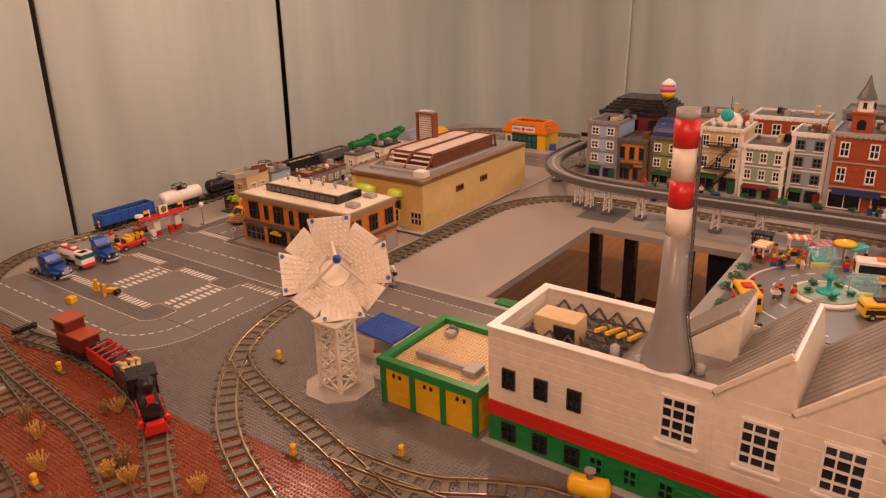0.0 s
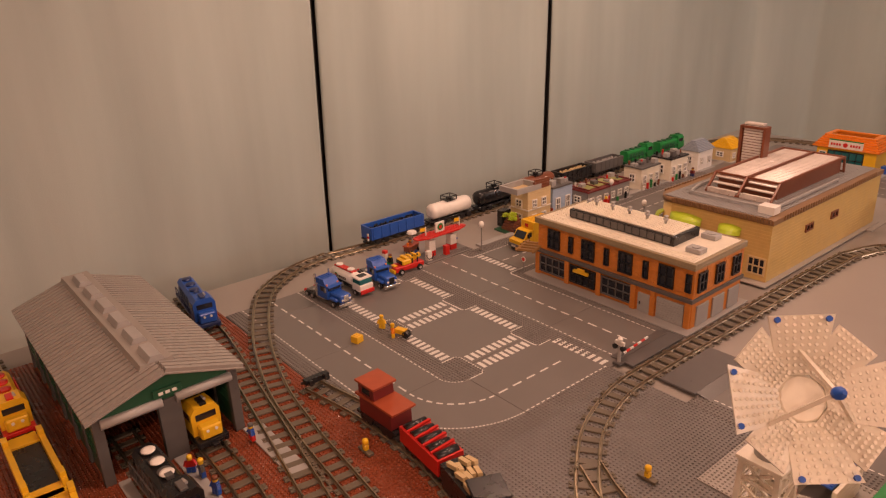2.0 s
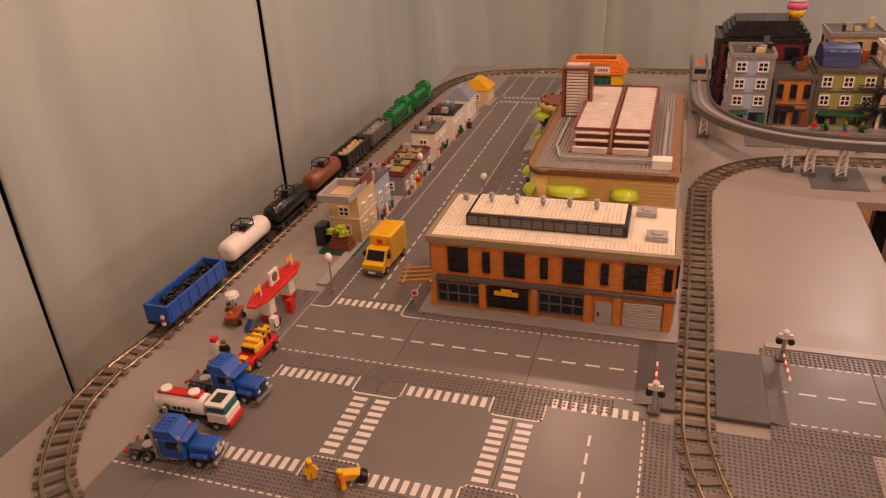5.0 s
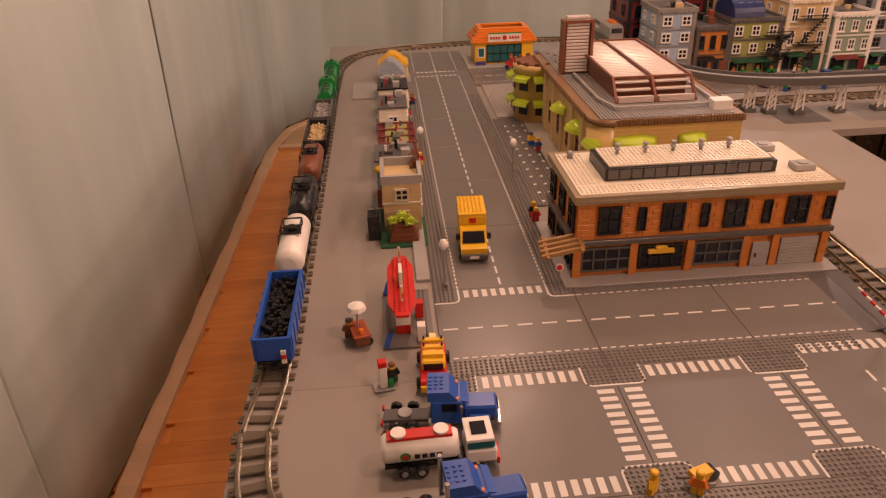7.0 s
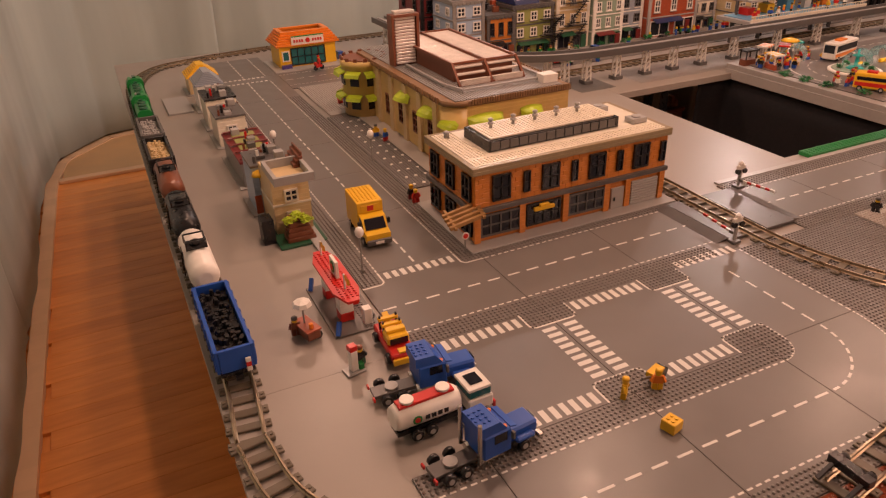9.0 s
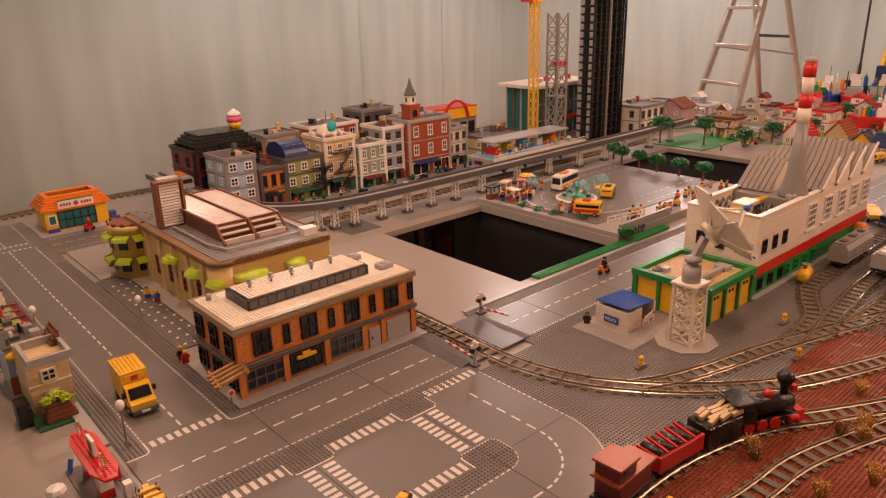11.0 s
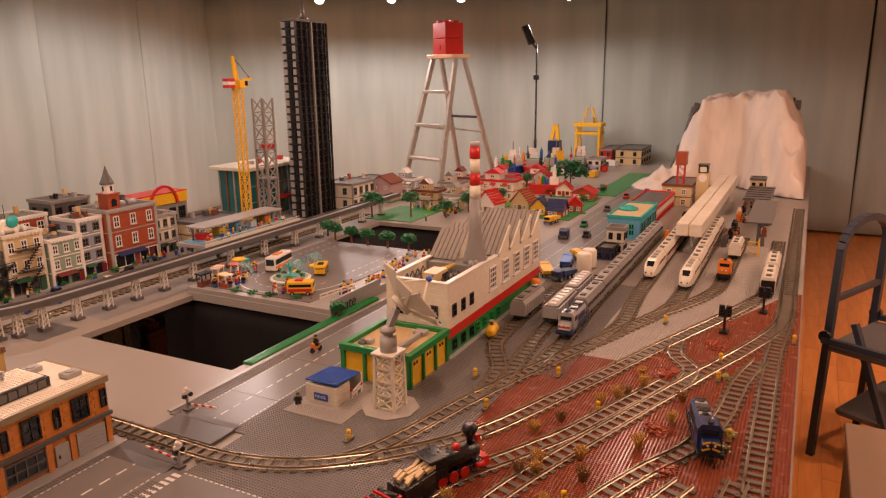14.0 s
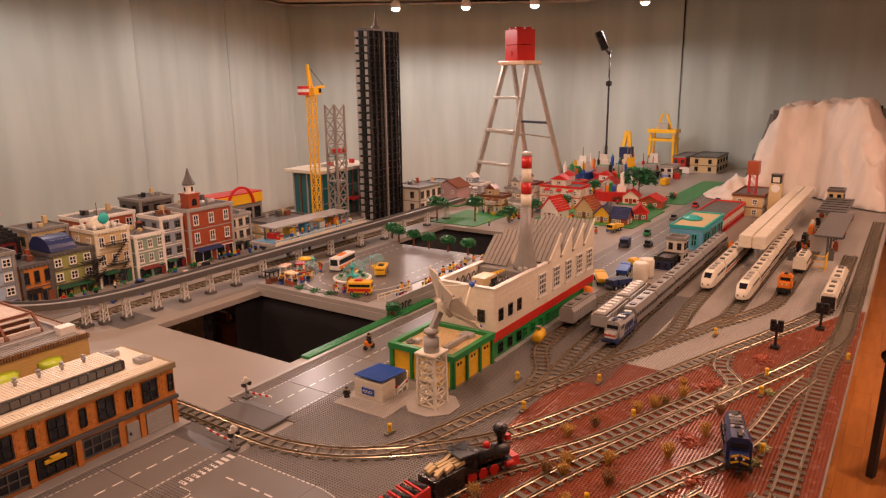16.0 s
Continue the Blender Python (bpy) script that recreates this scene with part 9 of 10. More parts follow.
for k in range(26):
    x, y = g.uniform(1.62, 2.3), g.uniform(0.345, 0.43)
    figure(x, y, PZ + 0.0002, g.choice((RED, BLUE, YELLOW, GREEN, ORANGE, WHITE)), g.choice((BLUE, BLACK, GREY, RED)), g.uniform(0, 360), SKIN, g.choice((None, BROWN, BLACK, RED)))
for k in range(12):
    figure(g.uniform(1.54, 1.8), g.uniform(0.88, 1.0), PZ + 0.0002, g.choice((RED, BLUE, YELLOW, ORANGE)), g.choice((BLUE, BLACK, TAN)), g.uniform(0, 360), SKIN, g.choice((None, BROWN, BLACK)))
for k in range(12):
    figure(1.82 + 0.05 * k + g.uniform(-0.01, 0.01), g.uniform(1.262, 1.30), 0.1115, g.choice((RED, BLUE, YELLOW, ORANGE, WHITE)), g.choice((BLUE, BLACK, TAN)), g.uniform(0, 360), SKIN, g.choice((None, BROWN, BLACK)))
bm = B(); box(bm, -0.011, 0.011, -0.011, 0.011, 0, 0.017, 0.001); studs_on(bm, -0.008, 0.008, -0.008, 0.008, 0.017)
solo("yellow_crate", bm, YELLOW, "small yellow studded crate on the road", "crate", at=pose(-0.005, -0.338, 0.0037, 0, 0, 15))
th = thing("road_drill", pose(0.045, -0.245, 0.0037, 0, 0, 20), "yellow and black hand roller machine", "machine")
part("body", box(B(), -0.014, 0.014, -0.008, 0.008, 0.008, 0.02), YELLOW, th)
part("roller", lathe(B(), 0.016, 0.009, [(0.009, -0.008), (0.009, 0.008)], 12, ax="y"), BLACK, th)
part("handle", beam(B(), (-0.014, 0, 0.014), (-0.04, 0, 0.026), 0.003), DGREY, th)


def motorbike(m, col, label):
    th = thing("motorbike", m, label, "motorbike", "motorbikes")
    for x in (-0.015, 0.015):
        part("wheel", lathe(B(), x, 0.009, [(0.009, -0.0025), (0.009, 0.0025)], 14, ax="y"), BLACK, th)
    part("body", box(B(), -0.016, 0.014, -0.004, 0.004, 0.010, 0.022, 0.002), col, th)
    part("fairing", box(B(), 0.008, 0.018, -0.007, 0.007, 0.018, 0.032, 0.002), col, th)
    part("handlebar", beam(B(), (0.008, -0.011, 0.03), (0.008, 0.011, 0.03), 0.002), BLACK, th)
    part("seat", box(B(), -0.016, 0.0, -0.005, 0.005, 0.0222, 0.026), BLACK, th)


motorbike(pose(1.17, 0.165, 0.0037, 0, 0, 170), ORANGE, "orange motorbike with rider seat on the road")
figure(1.172, 0.166, 0.024, BLACK, BLACK, 80, SKIN, BLACK)
motorbike(pose(0.16, 1.84, 0.0062, 0, 0, 200), RED, "red motorbike parked before the corner shop")
figure(0.162, 1.842, 0.026, RED, RED, 100, SKIN, RED)
# small yellow tank by the works
th = thing("gas_tank", pose(1.53, -0.285, BZ + 0.002, 0, 0, 12), "yellow horizontal gas tank on grey feet", "tank")
part("tank", lathe(B(), 0, 0.022, [(0.008, -0.036), (0.018, -0.03), (0.019, 0.028), (0.008, 0.036)], 16, ax="x"), YELLOW, th)
for x in (-0.018, 0.018):
    part("foot", box(B(), x - 0.005, x + 0.005, -0.012, 0.012, 0, 0.008), LGREY, th)
part("valve", lathe(B(), 0, 0, [(0.006, 0.04), (0.006, 0.05), (0.01, 0.052), (0.01, 0.055)], 10), GREY, th)
th = thing("silo", pose(2.02, -0.262, BZ + 0.002), "upright orange drum by the works", "drum")
part("drum", lathe(B(), 0, 0, [(0.017, 0), (0.018, 0.004), (0.018, 0.06), (0.012, 0.066)], 16), ORANGE, th)

# ---- east side: houses, works road, station, harbour ----
def cottage(label, x, y, w, d, h, wall, roofm, rz=0, trim=WHITE, rise=0.06):
    th = thing("cottage", pose(x, y, 0.0003, 0, 0, rz), label, "house", "cottages on the east side")
    part("base", box(B(), -w / 2 - 0.02, w / 2 + 0.02, -d / 2 - 0.03, d / 2 + 0.02, 0, 0.005), GREEN, th)
    part("wall", wall_set(-w / 2, w / 2, -d / 2, d / 2, 0.005, h), wall, th)
    bm = B(); extrude(bm, [(-w / 2, h + 0.0002), (w / 2, h + 0.0002), (0, h + rise - 0.006)], "y", -d / 2 + 0.002, d / 2 - 0.002)
    part("gable", bm, wall, th)
    for s in (-1, 1):
        n = 6
        for k in range(n):
            f = (k + 0.5) / n
            bm = B(); box(bm, -w / 2 / n * 0.62, w / 2 / n * 0.62, -d / 2 - 0.010, d / 2 + 0.010, 0, 0.007)
            part("roof_course", bm, roofm, th, at=pose(s * (w / 2 + 0.008) * (1 - f), 0, h - 0.006 + rise * f, 0, s * math.degrees(math.atan2(rise, w / 2)), 0))
    part("ridge", box(B(), -0.006, 0.006, -d / 2 - 0.011, d / 2 + 0.011, h + rise - 0.004, h + rise + 0.003), roofm, th)
    for zz in ([h * 0.5] if h < 0.09 else [h * 0.28, h * 0.74]):
        for s in (-1, 1):
            window(th, s * w * 0.25, -d / 2, zz, 0.024, 0.026, "S", trim, PANE, (1, 1))
        window(th, -w / 2, 0, zz, 0.024, 0.026, "W", trim, PANE, (1, 1))
        window(th, -w / 2, d * 0.3, zz, 0.024, 0.026, "W", trim, PANE, (1, 1))
    part("door", box(B(), -0.010, 0.010, -d / 2 - 0.003, -d / 2, 0.005, 0.042), BROWN, th)
    return th


for a in (("white cottage with steep red gable roof", 3.58, 0.60, 0.13, 0.12, 0.06, WHITE, RED, -100, WHITE, 0.085), ("tan cottage with steep brown-red tiled roof", 3.72, 0.43, 0.12, 0.12, 0.06, TAN, BRICKRED, -95, WHITE, 0.08),
          ("yellow cottage with dark blue roof and white windows", 3.62, 0.285, 0.09, 0.10, 0.055, YELLOW, DBLUE, -85, WHITE, 0.055), ("dark blue and red cottage with blue gable roof", 3.61, 0.17, 0.10, 0.10, 0.045, BRICKRED, DBLUE, 0, WHITE, 0.06),
          ("bright red playhouse with red roof", 3.80, 0.12, 0.09, 0.09, 0.05, RED, RED, -70, WHITE, 0.05), ("red and white striped summer house in the garden", 4.28, 0.19, 0.15, 0.13, 0.05, BRICKRED, RED, -90, WHITE, 0.04),
          ("cream cottage with small red roof", 4.62, 0.62, 0.12, 0.10, 0.09, CREAM, RED, -90, RED, 0.055), ("grey villa with dark glazed roof", 3.72, 1.46, 0.17, 0.16, 0.13, plastic("dusty_pink_plastic", (0.5, 0.32, 0.32)), BROWN, -90, WHITE, 0.05), ("cream cottage with red roof and red trim", 4.35, 0.36, 0.11, 0.10, 0.055, CREAM, RED, -80, RED, 0.05)):
    cottage(*a)


def villa(label, x0, x1, y0, y1, h, wall, trim, seed):
    """A boxy two-storey doll-house with balconies, awnings, parapets and a small roof room."""
    g = random.Random(seed)
    th = building(label, x0, x1, y0, y1, h, wall, trim, 2, max(2, int((x1 - x0) / 0.06)), "W", WHITE, None, DGREY, "villa", 0.42, "villas on the east side", side_cols=max(2, int((y1 - y0) / 0.055)))
    w, d = (x1 - x0) / 2, (y1 - y0) / 2
    part("balcony", box(B(), -w - 0.045, -w - 0.003, -d * 0.7, d * 0.1, h * 0.5, h * 0.5 + 0.006), trim, th)
    for k in range(9):
        part("baluster", box(B(), -w - 0.045, -w - 0.041, -d * 0.7 + d * 0.8 * k / 8 - 0.002, -d * 0.7 + d * 0.8 * k / 8 + 0.002, h * 0.5 + 0.006, h * 0.5 + 0.03), WHITE, th)
    part("balcony_rail", box(B(), -w - 0.047, -w - 0.039, -d * 0.72, d * 0.12, h * 0.5 + 0.03, h * 0.5 + 0.034), WHITE, th)
    for y in (-d * 0.68, d * 0.08):
        part("post", box(B(), -w - 0.044, -w - 0.037, y - 0.004, y + 0.004, 0, h * 0.5), WHITE, th)
    for k in range(3):
        y = -d * 0.6 + d * 0.6 * k
        bm = B(); extrude(bm, [(-w - 0.026, h * 0.86), (-w - 0.001, h * 0.95), (-w - 0.001, h * 0.91), (-w - 0.024, h * 0.835)], "y", y - 0.018, y + 0.018)
        part("awning", bm, trim, th)
    part("roof_room", wall_set(-w * 0.5, w * 0.5, -d * 0.2, d * 0.55, h + 0.009, h + 0.05), wall, th)
    bm = B(); extrude(bm, [(-d * 0.28, h + 0.05), (d * 0.63, h + 0.05), (d * 0.175, h + 0.085)], "x", -w * 0.56, w * 0.56)
    part("roof_gable", bm, trim, th)
    window(th, -w * 0.5, d * 0.17, h + 0.03, 0.03, 0.022, "W", WHITE, PANE, (1, 0))
    for k in range(4):
        part("garden_gear", box(B(), -w - 0.09 + g.uniform(-0.02, 0.02), -w - 0.075 + g.uniform(-0.01, 0.01), -d + 0.5 * d * k, -d + 0.5 * d * k + 0.014, 0, g.uniform(0.015, 0.04)), g.choice((RED, YELLOW, BLUE, WHITE, BROWN)), th)
    return th


for k, a in enumerate((("cream two-storey villa with red balcony and red roof", 4.02, 4.2, 0.62, 0.92, 0.125, CREAM, RED), ("tan row house with open balcony floors", 3.56, 3.70, 0.98, 1.16, 0.10, TAN, BROWN), ("cream row house with grey parapet", 3.86, 4.0, 0.96, 1.12, 0.115, CREAM, GREY),
                       ("pale tan row house with brown awnings", 3.58, 3.72, 0.80, 0.94, 0.085, TAN, LGREY), ("white villa with red awnings and flat roof", 4.42, 4.56, 0.78, 1.0, 0.10, WHITE, RED), ("cream corner villa with dark brown trim", 4.14, 4.28, 1.02, 1.18, 0.11, CREAM, DRED), ("white garden villa with red parapet", 4.78, 4.92, 0.62, 0.84, 0.07, WHITE, RED), ("grey-blue row house with white parapet", 3.86, 4.0, 1.32, 1.5, 0.12, GBLUE, WHITE))):
    villa(*a, 50 + k)
for x0, x1, y0, y1 in ((3.08, 3.54, 0.90, 1.24), (4.45, 5.7, 0.02, 0.2), (3.5, 4.15, 0.06, 0.35), (3.5, 3.95, 0.36, 0.70)):
    bm = B(); box(bm, x0, x1, y0, y1, 0.0003, 0.0042)
    solo("lawn", bm, GREEN, "green plastic lawn plate", "lawn", "lawn plates")

# work vehicles on the east road
def digger(x, y, rz, col, label):
    th = thing("work_truck", pose(x, y, 0.0038, 0, 0, rz), label, "truck", "work vehicles")
    for u in (-0.04, -0.015, 0.04):
        for s in (-1, 1):
            tyre(th, u, s * 0.022, 0.011, 0.011)
    part("chassis", box(B(), -0.06, 0.06, -0.016, 0.016, 0.010, 0.018), DGREY, th)
    part("cab", box(B(), 0.022, 0.056, -0.022, 0.022, 0.018, 0.046, 0.003), col, th)
    part("windscreen", box(B(), 0.0562, 0.0574, -0.018, 0.018, 0.028, 0.043), PANE, th)
    bm = B(); extrude(bm, [(-0.064, 0.020), (0.018, 0.0185), (0.018, 0.044), (-0.07, 0.036)], "y", -0.024, 0.024)
    part("tipper", bm, col, th)


for a in ((3.05, -0.05, 192, DBLUE, "dark blue pick-up truck with crane"), (3.38, 0.13, 170, YELLOW, "yellow tipper truck on the road"), (2.32, -0.2, 30, YELLOW, "yellow work truck by the works"), (2.50, -0.24, 10, BLUE, "blue work truck loaded with gear"), (2.28, -0.29, 160, DBLUE, "dark blue loader truck by the works"), (2.62, -0.27, 60, YELLOW, "yellow loader truck by the tanks")):
    digger(*a)
for x, y in ((2.44, -0.335), (2.52, -0.335)):
    th = thing("white_drum", pose(x, y, 0.0055), "white upright storage tank", "tank", "storage tanks")
    part("shell", lathe(B(), 0, 0, [(0.032, 0), (0.033, 0.004), (0.033, 0.075), (0.026, 0.082)], 20), CREAM, th)
building("azure blue garage with teal doors", 3.12, 3.56, -0.43, -0.262, 0.115, AZURE, TEAL, 1, 4, "W", TEAL, TEAL, TAN, "garage", group="", side_cols=2)
bm = B(); lathe(bm, 3.34, -0.32, [(0.05, 0.124), (0.05, 0.135), (0.03, 0.137), (0.03, 0.145)], 18)
solo("roof_turret", bm, TEAL, "round teal roof turret on the garage", "turret")
building("cream signal box with grey roof", 2.80, 2.88, -0.42, -0.34, 0.12, CREAM, GREY, 2, 2, "W", BLACK, group="", name="signal_box")
building("dark blue shed by the sidings", 2.66, 2.78, -0.40, -0.33, 0.05, DBLUE, BLACK, 1, 2, "W", BLACK, group="", name="yard_hut")

# station with long white roof
th = thing("station_roof", pose(0, 0, 0.0034), "long cream-white flat station roof on posts", "station")
part("roof", box(B(), 2.90, 4.70, -0.758, -0.703, 0.095, 0.150, 0.002), CREAM, th)
part("roof", box(B(), 2.90, 4.70, -0.697, -0.642, 0.095, 0.150, 0.002), CREAM, th)
part("gutter", box(B(), 2.903, 4.697, -0.703, -0.697, 0.10, 0.144), TAN, th)
for k in range(18):
    for y in (-0.757, -0.696):
        part("roof_tile", box(B(), 2.902 + k * 0.1, 2.998 + k * 0.1, y, y + 0.053, 0.1502, 0.1534, 0.001), CREAM, th)
for k in range(10):
    part("post", box(B(), 3.02 + k * 0.165, 3.032 + k * 0.165, -0.707, -0.695, 0, 0.096), WHITE, th)
part("platform", box(B(), 2.95, 4.55, -0.725, -0.675, 0, 0.024), LGREY, th)
building("red and white station house with long windows", 3.55, 4.2, -0.42, -0.24, 0.085, CREAM, RED, 2, 9, "W", WHITE, RED, DGREY, "station_house", group="")
building("tan station office with dark roof", 4.22, 4.6, -0.52, -0.34, 0.13, TAN, BROWN, 2, 5, "W", WHITE, None, DGREY, "station_office", group="")
th = thing("clock_tower", pose(4.3, -0.58, 0.0034), "tan station clock tower with dark top", "clock tower")
part("shaft", box(B(), -0.037, 0.037, -0.037, 0.037, 0, 0.215), TAN, th)
part("dial", lathe(B(), 0, 0.185, [(0.026, -0.0385), (0.026, -0.037)], 18, ax="x"), WHITE, th)
part("head", box(B(), -0.03, 0.03, -0.03, 0.03, 0.215, 0.265), BLACK, th)
part("opening", box(B(), -0.0312, -0.0302, -0.02, 0.02, 0.222, 0.255), CREAM, th)
part("cap", box(B(), -0.034, 0.034, -0.034, 0.034, 0.265, 0.272), DGREY, th)
th = thing("water_tower", pose(4.3, -0.44, 0.0034), "red-brown water tower on red lattice legs", "water tower")
lattice(th, 0, 0, 0.022, 0.0, 0.26, 6, RED)
part("tank", box(B(), -0.034, 0.034, -0.034, 0.034, 0.26, 0.345), BRICKRED, th)
th = thing("footbridge", pose(3.35, -0.98, 0.0034), "dark grey covered platform roof", "platform roof")
part("roof", box(B(), -0.1, 0.6, -0.06, 0.06, 0.11, 0.118), DGREY, th)
for k in range(5):
    part("post", box(B(), -0.08 + k * 0.16, -0.07 + k * 0.16, -0.005, 0.005, 0, 0.11), DGREY, th)
th = thing("yellow_fence", pose(3.05, -1.0, 0.0034), "yellow scaffold platform beside the track", "platform")
bm = B()
for z in (0.02, 0.045, 0.07):
    beam(bm, (-0.04, 0, z), (0.04, 0, z), 0.004); beam(bm, (-0.04, 0, z), (-0.04, 0.05, z), 0.004)
for x in (-0.04, 0, 0.04):
    beam(bm, (x, 0, 0), (x, 0, 0.074), 0.004)
part("rail", bm, YELLOW, th)

# cloth-covered hill
def lerp_list(pts, t):
    for (a, x), (b, y) in zip(pts, pts[1:]):
        if t <= b:
            return x + (y - x) * max(0.0, (t - a) / (b - a))
    return pts[-1][1]


FOOT = [(-1.15, 4.78), (-1.02, 4.84), (-0.86, 5.0), (-0.70, 5.22), (-0.50, 5.20), (-0.30, 5.02), (-0.02, 5.25)]
BROW = [(-1.15, 5.04), (-1.02, 5.10), (-0.86, 5.26), (-0.70, 5.42), (-0.42, 5.32), (-0.02, 5.6)]


def sheet_height(x, y):
    fx, bx = lerp_list(FOOT, y), lerp_list(BROW, y)
    w = max(0.0, min(1.0, (x - fx) / (bx - fx)))
    n = max(0.0, min(1.0, (-0.17 - y) / 0.24))
    s = max(0.0, min(1.0, (y + 1.17) / 0.20))
    e = max(0.0, min(1.0, (6.5 - x) / 0.4))
    z = (0.585 + 0.05 * max(0.0, min(1.0, (-0.42 - y) / 0.6))) * w ** 0.85 * n ** 0.9 * s ** 0.45 * e
    v = Vector((x * 1.2, y * 5.0, z * 2.6))
    fold = 1 - abs(noise.noise(v * 1.5 + Vector((3.1, 0.4, 0.0)))) * 2.2
    small = 1 - abs(noise.noise(Vector((x * 9 + z * 5, y * 9 - z * 7, 1.7)))) * 2.4
    m = min(1.0, z * 7) * (1.0 - 0.4 * w * n)
    z += (0.085 * fold + 0.045 * small) * m + 0.014 * noise.noise(Vector((x * 17, y * 17, 5.0))) * min(1, z * 8)
    lobe = math.exp(-(((x - 5.18) / 0.20) ** 2 + ((y + 0.17) / 0.10) ** 2)) * 0.12 + math.exp(-(((x - 4.98) / 0.10) ** 2 + ((y + 0.36) / 0.07) ** 2)) * 0.07
    return max(z, lobe * (0.75 + 0.5 * noise.noise(Vector((x * 14, y * 14, 0))) + 0.3 * small), 0.0)


bm = B()
NX, NY = 110, 84
X0, X1, Y0, Y1 = 4.72, 6.5, -1.17, 0.02
rows = []
for i in range(NX + 1):
    u = (i / NX) ** 1.6
    rows.append([bm.verts.new((X0 + (X1 - X0) * u, Y0 + (Y1 - Y0) * j / NY, 0.010 + sheet_height(X0 + (X1 - X0) * u, Y0 + (Y1 - Y0) * j / NY))) for j in range(NY + 1)])
for a, b in zip(rows, rows[1:]):
    for j in range(NY):
        q = (a[j], b[j], b[j + 1], a[j + 1])
        if max(v.co.z for v in q) > 0.0115:
            bm.faces.new(q).smooth = True
for v in [v for v in bm.verts if not v.link_faces]:
    bm.verts.remove(v)
hill = solo("cloth_hill", bm, SHEET, "crumpled off-white sheet draped over a tall hill", "draped sheet")
sm = hill.modifiers.new("thickness", "SOLIDIFY"); sm.thickness = 0.005
g = random.Random(2)
rock = thing("dark_rock", pose(5.8, -0.24, 0.0003), "dark grey built-up rock face beside the sheet", "rock")
for k in range(7):
    bm = B()
    hgt = (0.30, 0.44, 0.52, 0.57, 0.60, 0.56, 0.5)[k]
    lathe(bm, -0.18 + 0.07 * k, g.uniform(-0.05, 0.0) - 0.03 * (k > 2), [(0.10, 0.0), (0.085, hgt * 0.35), (0.07, hgt * 0.6), (0.05, hgt * 0.85), (0.015, hgt)], 7, smooth=False)
    for v in bm.verts:
        v.co += Vector((g.uniform(-1, 1), g.uniform(-1, 1), g.uniform(-1, 0))) * 0.014 if v.co.z > 0.01 else Vector((0, 0, 0))
    part("crag", bm, DGREY, rock)
th = thing("hilltop_houses", pose(6.0, -0.93, 0.54), "small dark castle walls peeping over the sheet", "castle")
for k in range(6):
    part("wall", box(B(), -0.02, 0.06, -0.15 + k * 0.045, -0.108 + k * 0.045, 0, 0.075 + 0.02 * (k % 3)), BLACK if k % 2 else DGREY, th)
part("turret", lathe(B(), 0.02, -0.03, [(0.02, 0.07), (0.018, 0.13), (0.024, 0.135), (0.02, 0.15)], 10), GREY, th)

# harbour
th = thing("harbour_crane", pose(6.5, 0.79, 0.0003), "tall yellow harbour gantry crane", "crane")
for sx in (-1, 1):
    for sy in (-1, 1):
        part("leg", beam(B(), (sx * 0.07, sy * 0.12, 0), (sx * 0.06, sy * 0.11, 0.33), 0.022), YELLOW, th)
part("cross_beam", box(B(), -0.08, 0.08, -0.13, 0.13, 0.26, 0.285), YELLOW, th)
part("bridge", box(B(), -0.09, 0.09, -0.14, 0.14, 0.34, 0.375), YELLOW, th)
part("house", box(B(), -0.05, 0.05, -0.05, 0.05, 0.375, 0.43), LGREY, th)
for s in (-1, 1):
    part("mast", beam(B(), (0, s * 0.07, 0.375), (0, s * 0.02, 0.52), 0.018), YELLOW, th)
part("aerial", beam(B(), (0, 0, 0.43), (0, 0, 0.56), 0.006), LGREY, th)
th = thing("dock_crane", pose(5.75, 0.90, 0.0003), "small yellow dock crane on a green base", "crane")
part("base", lathe(B(), 0, 0, [(0.06, 0), (0.05, 0.16), (0.06, 0.17)], 12), DGREEN, th)
part("cab", box(B(), -0.05, 0.05, -0.05, 0.05, 0.17, 0.26), DBLUE, th)
for s in (-1, 1):
    part("jib", beam(B(), (0, s * 0.03, 0.26), (0.02, s * 0.01, 0.40), 0.03), YELLOW, th)


def ship(x, y, L, hull, top, rz, label):
    th = thing("ship", pose(x, y, 0.0003, 0, 0, rz), label, "ship", "harbour ships")
    bm = B()
    rws = []
    for u, w in ((-0.5, 0.6), (-0.4, 0.95), (0.25, 1.0), (0.4, 0.6), (0.52, 0.05)):
        rws.append(V(bm, [(u * L, -0.07 * w, 0), (u * L, 0.07 * w, 0), (u * L, 0.085 * w, 0.07), (u * L, -0.085 * w, 0.07)]))
    for a, b in zip(rws, rws[1:]):
        ring(bm, a, b)
    bm.faces.new(rws[0][::-1]); bm.faces.new(rws[-1])
    part("hull", bm, hull, th)
    for k in range(3):
        part("cabin", box(B(), -0.35 * L + k * 0.02, -0.1 * L - k * 0.02, -0.05 + k * 0.008, 0.05 - k * 0.008, 0.0702 + k * 0.045, 0.115 + k * 0.045), top, th)
    for k in range(4):
        part("container", box(B(), -0.05 * L + k * 0.09 * L, 0.03 * L + k * 0.09 * L, -0.05, 0.05, 0.0702, 0.11 + 0.02 * (k % 2)), (BLUE, GREEN, ORANGE, LGREY)[k], th)
    part("mast", beam(B(), (-0.2 * L, 0, 0.2), (-0.2 * L, 0, 0.28), 0.006), GREY, th)


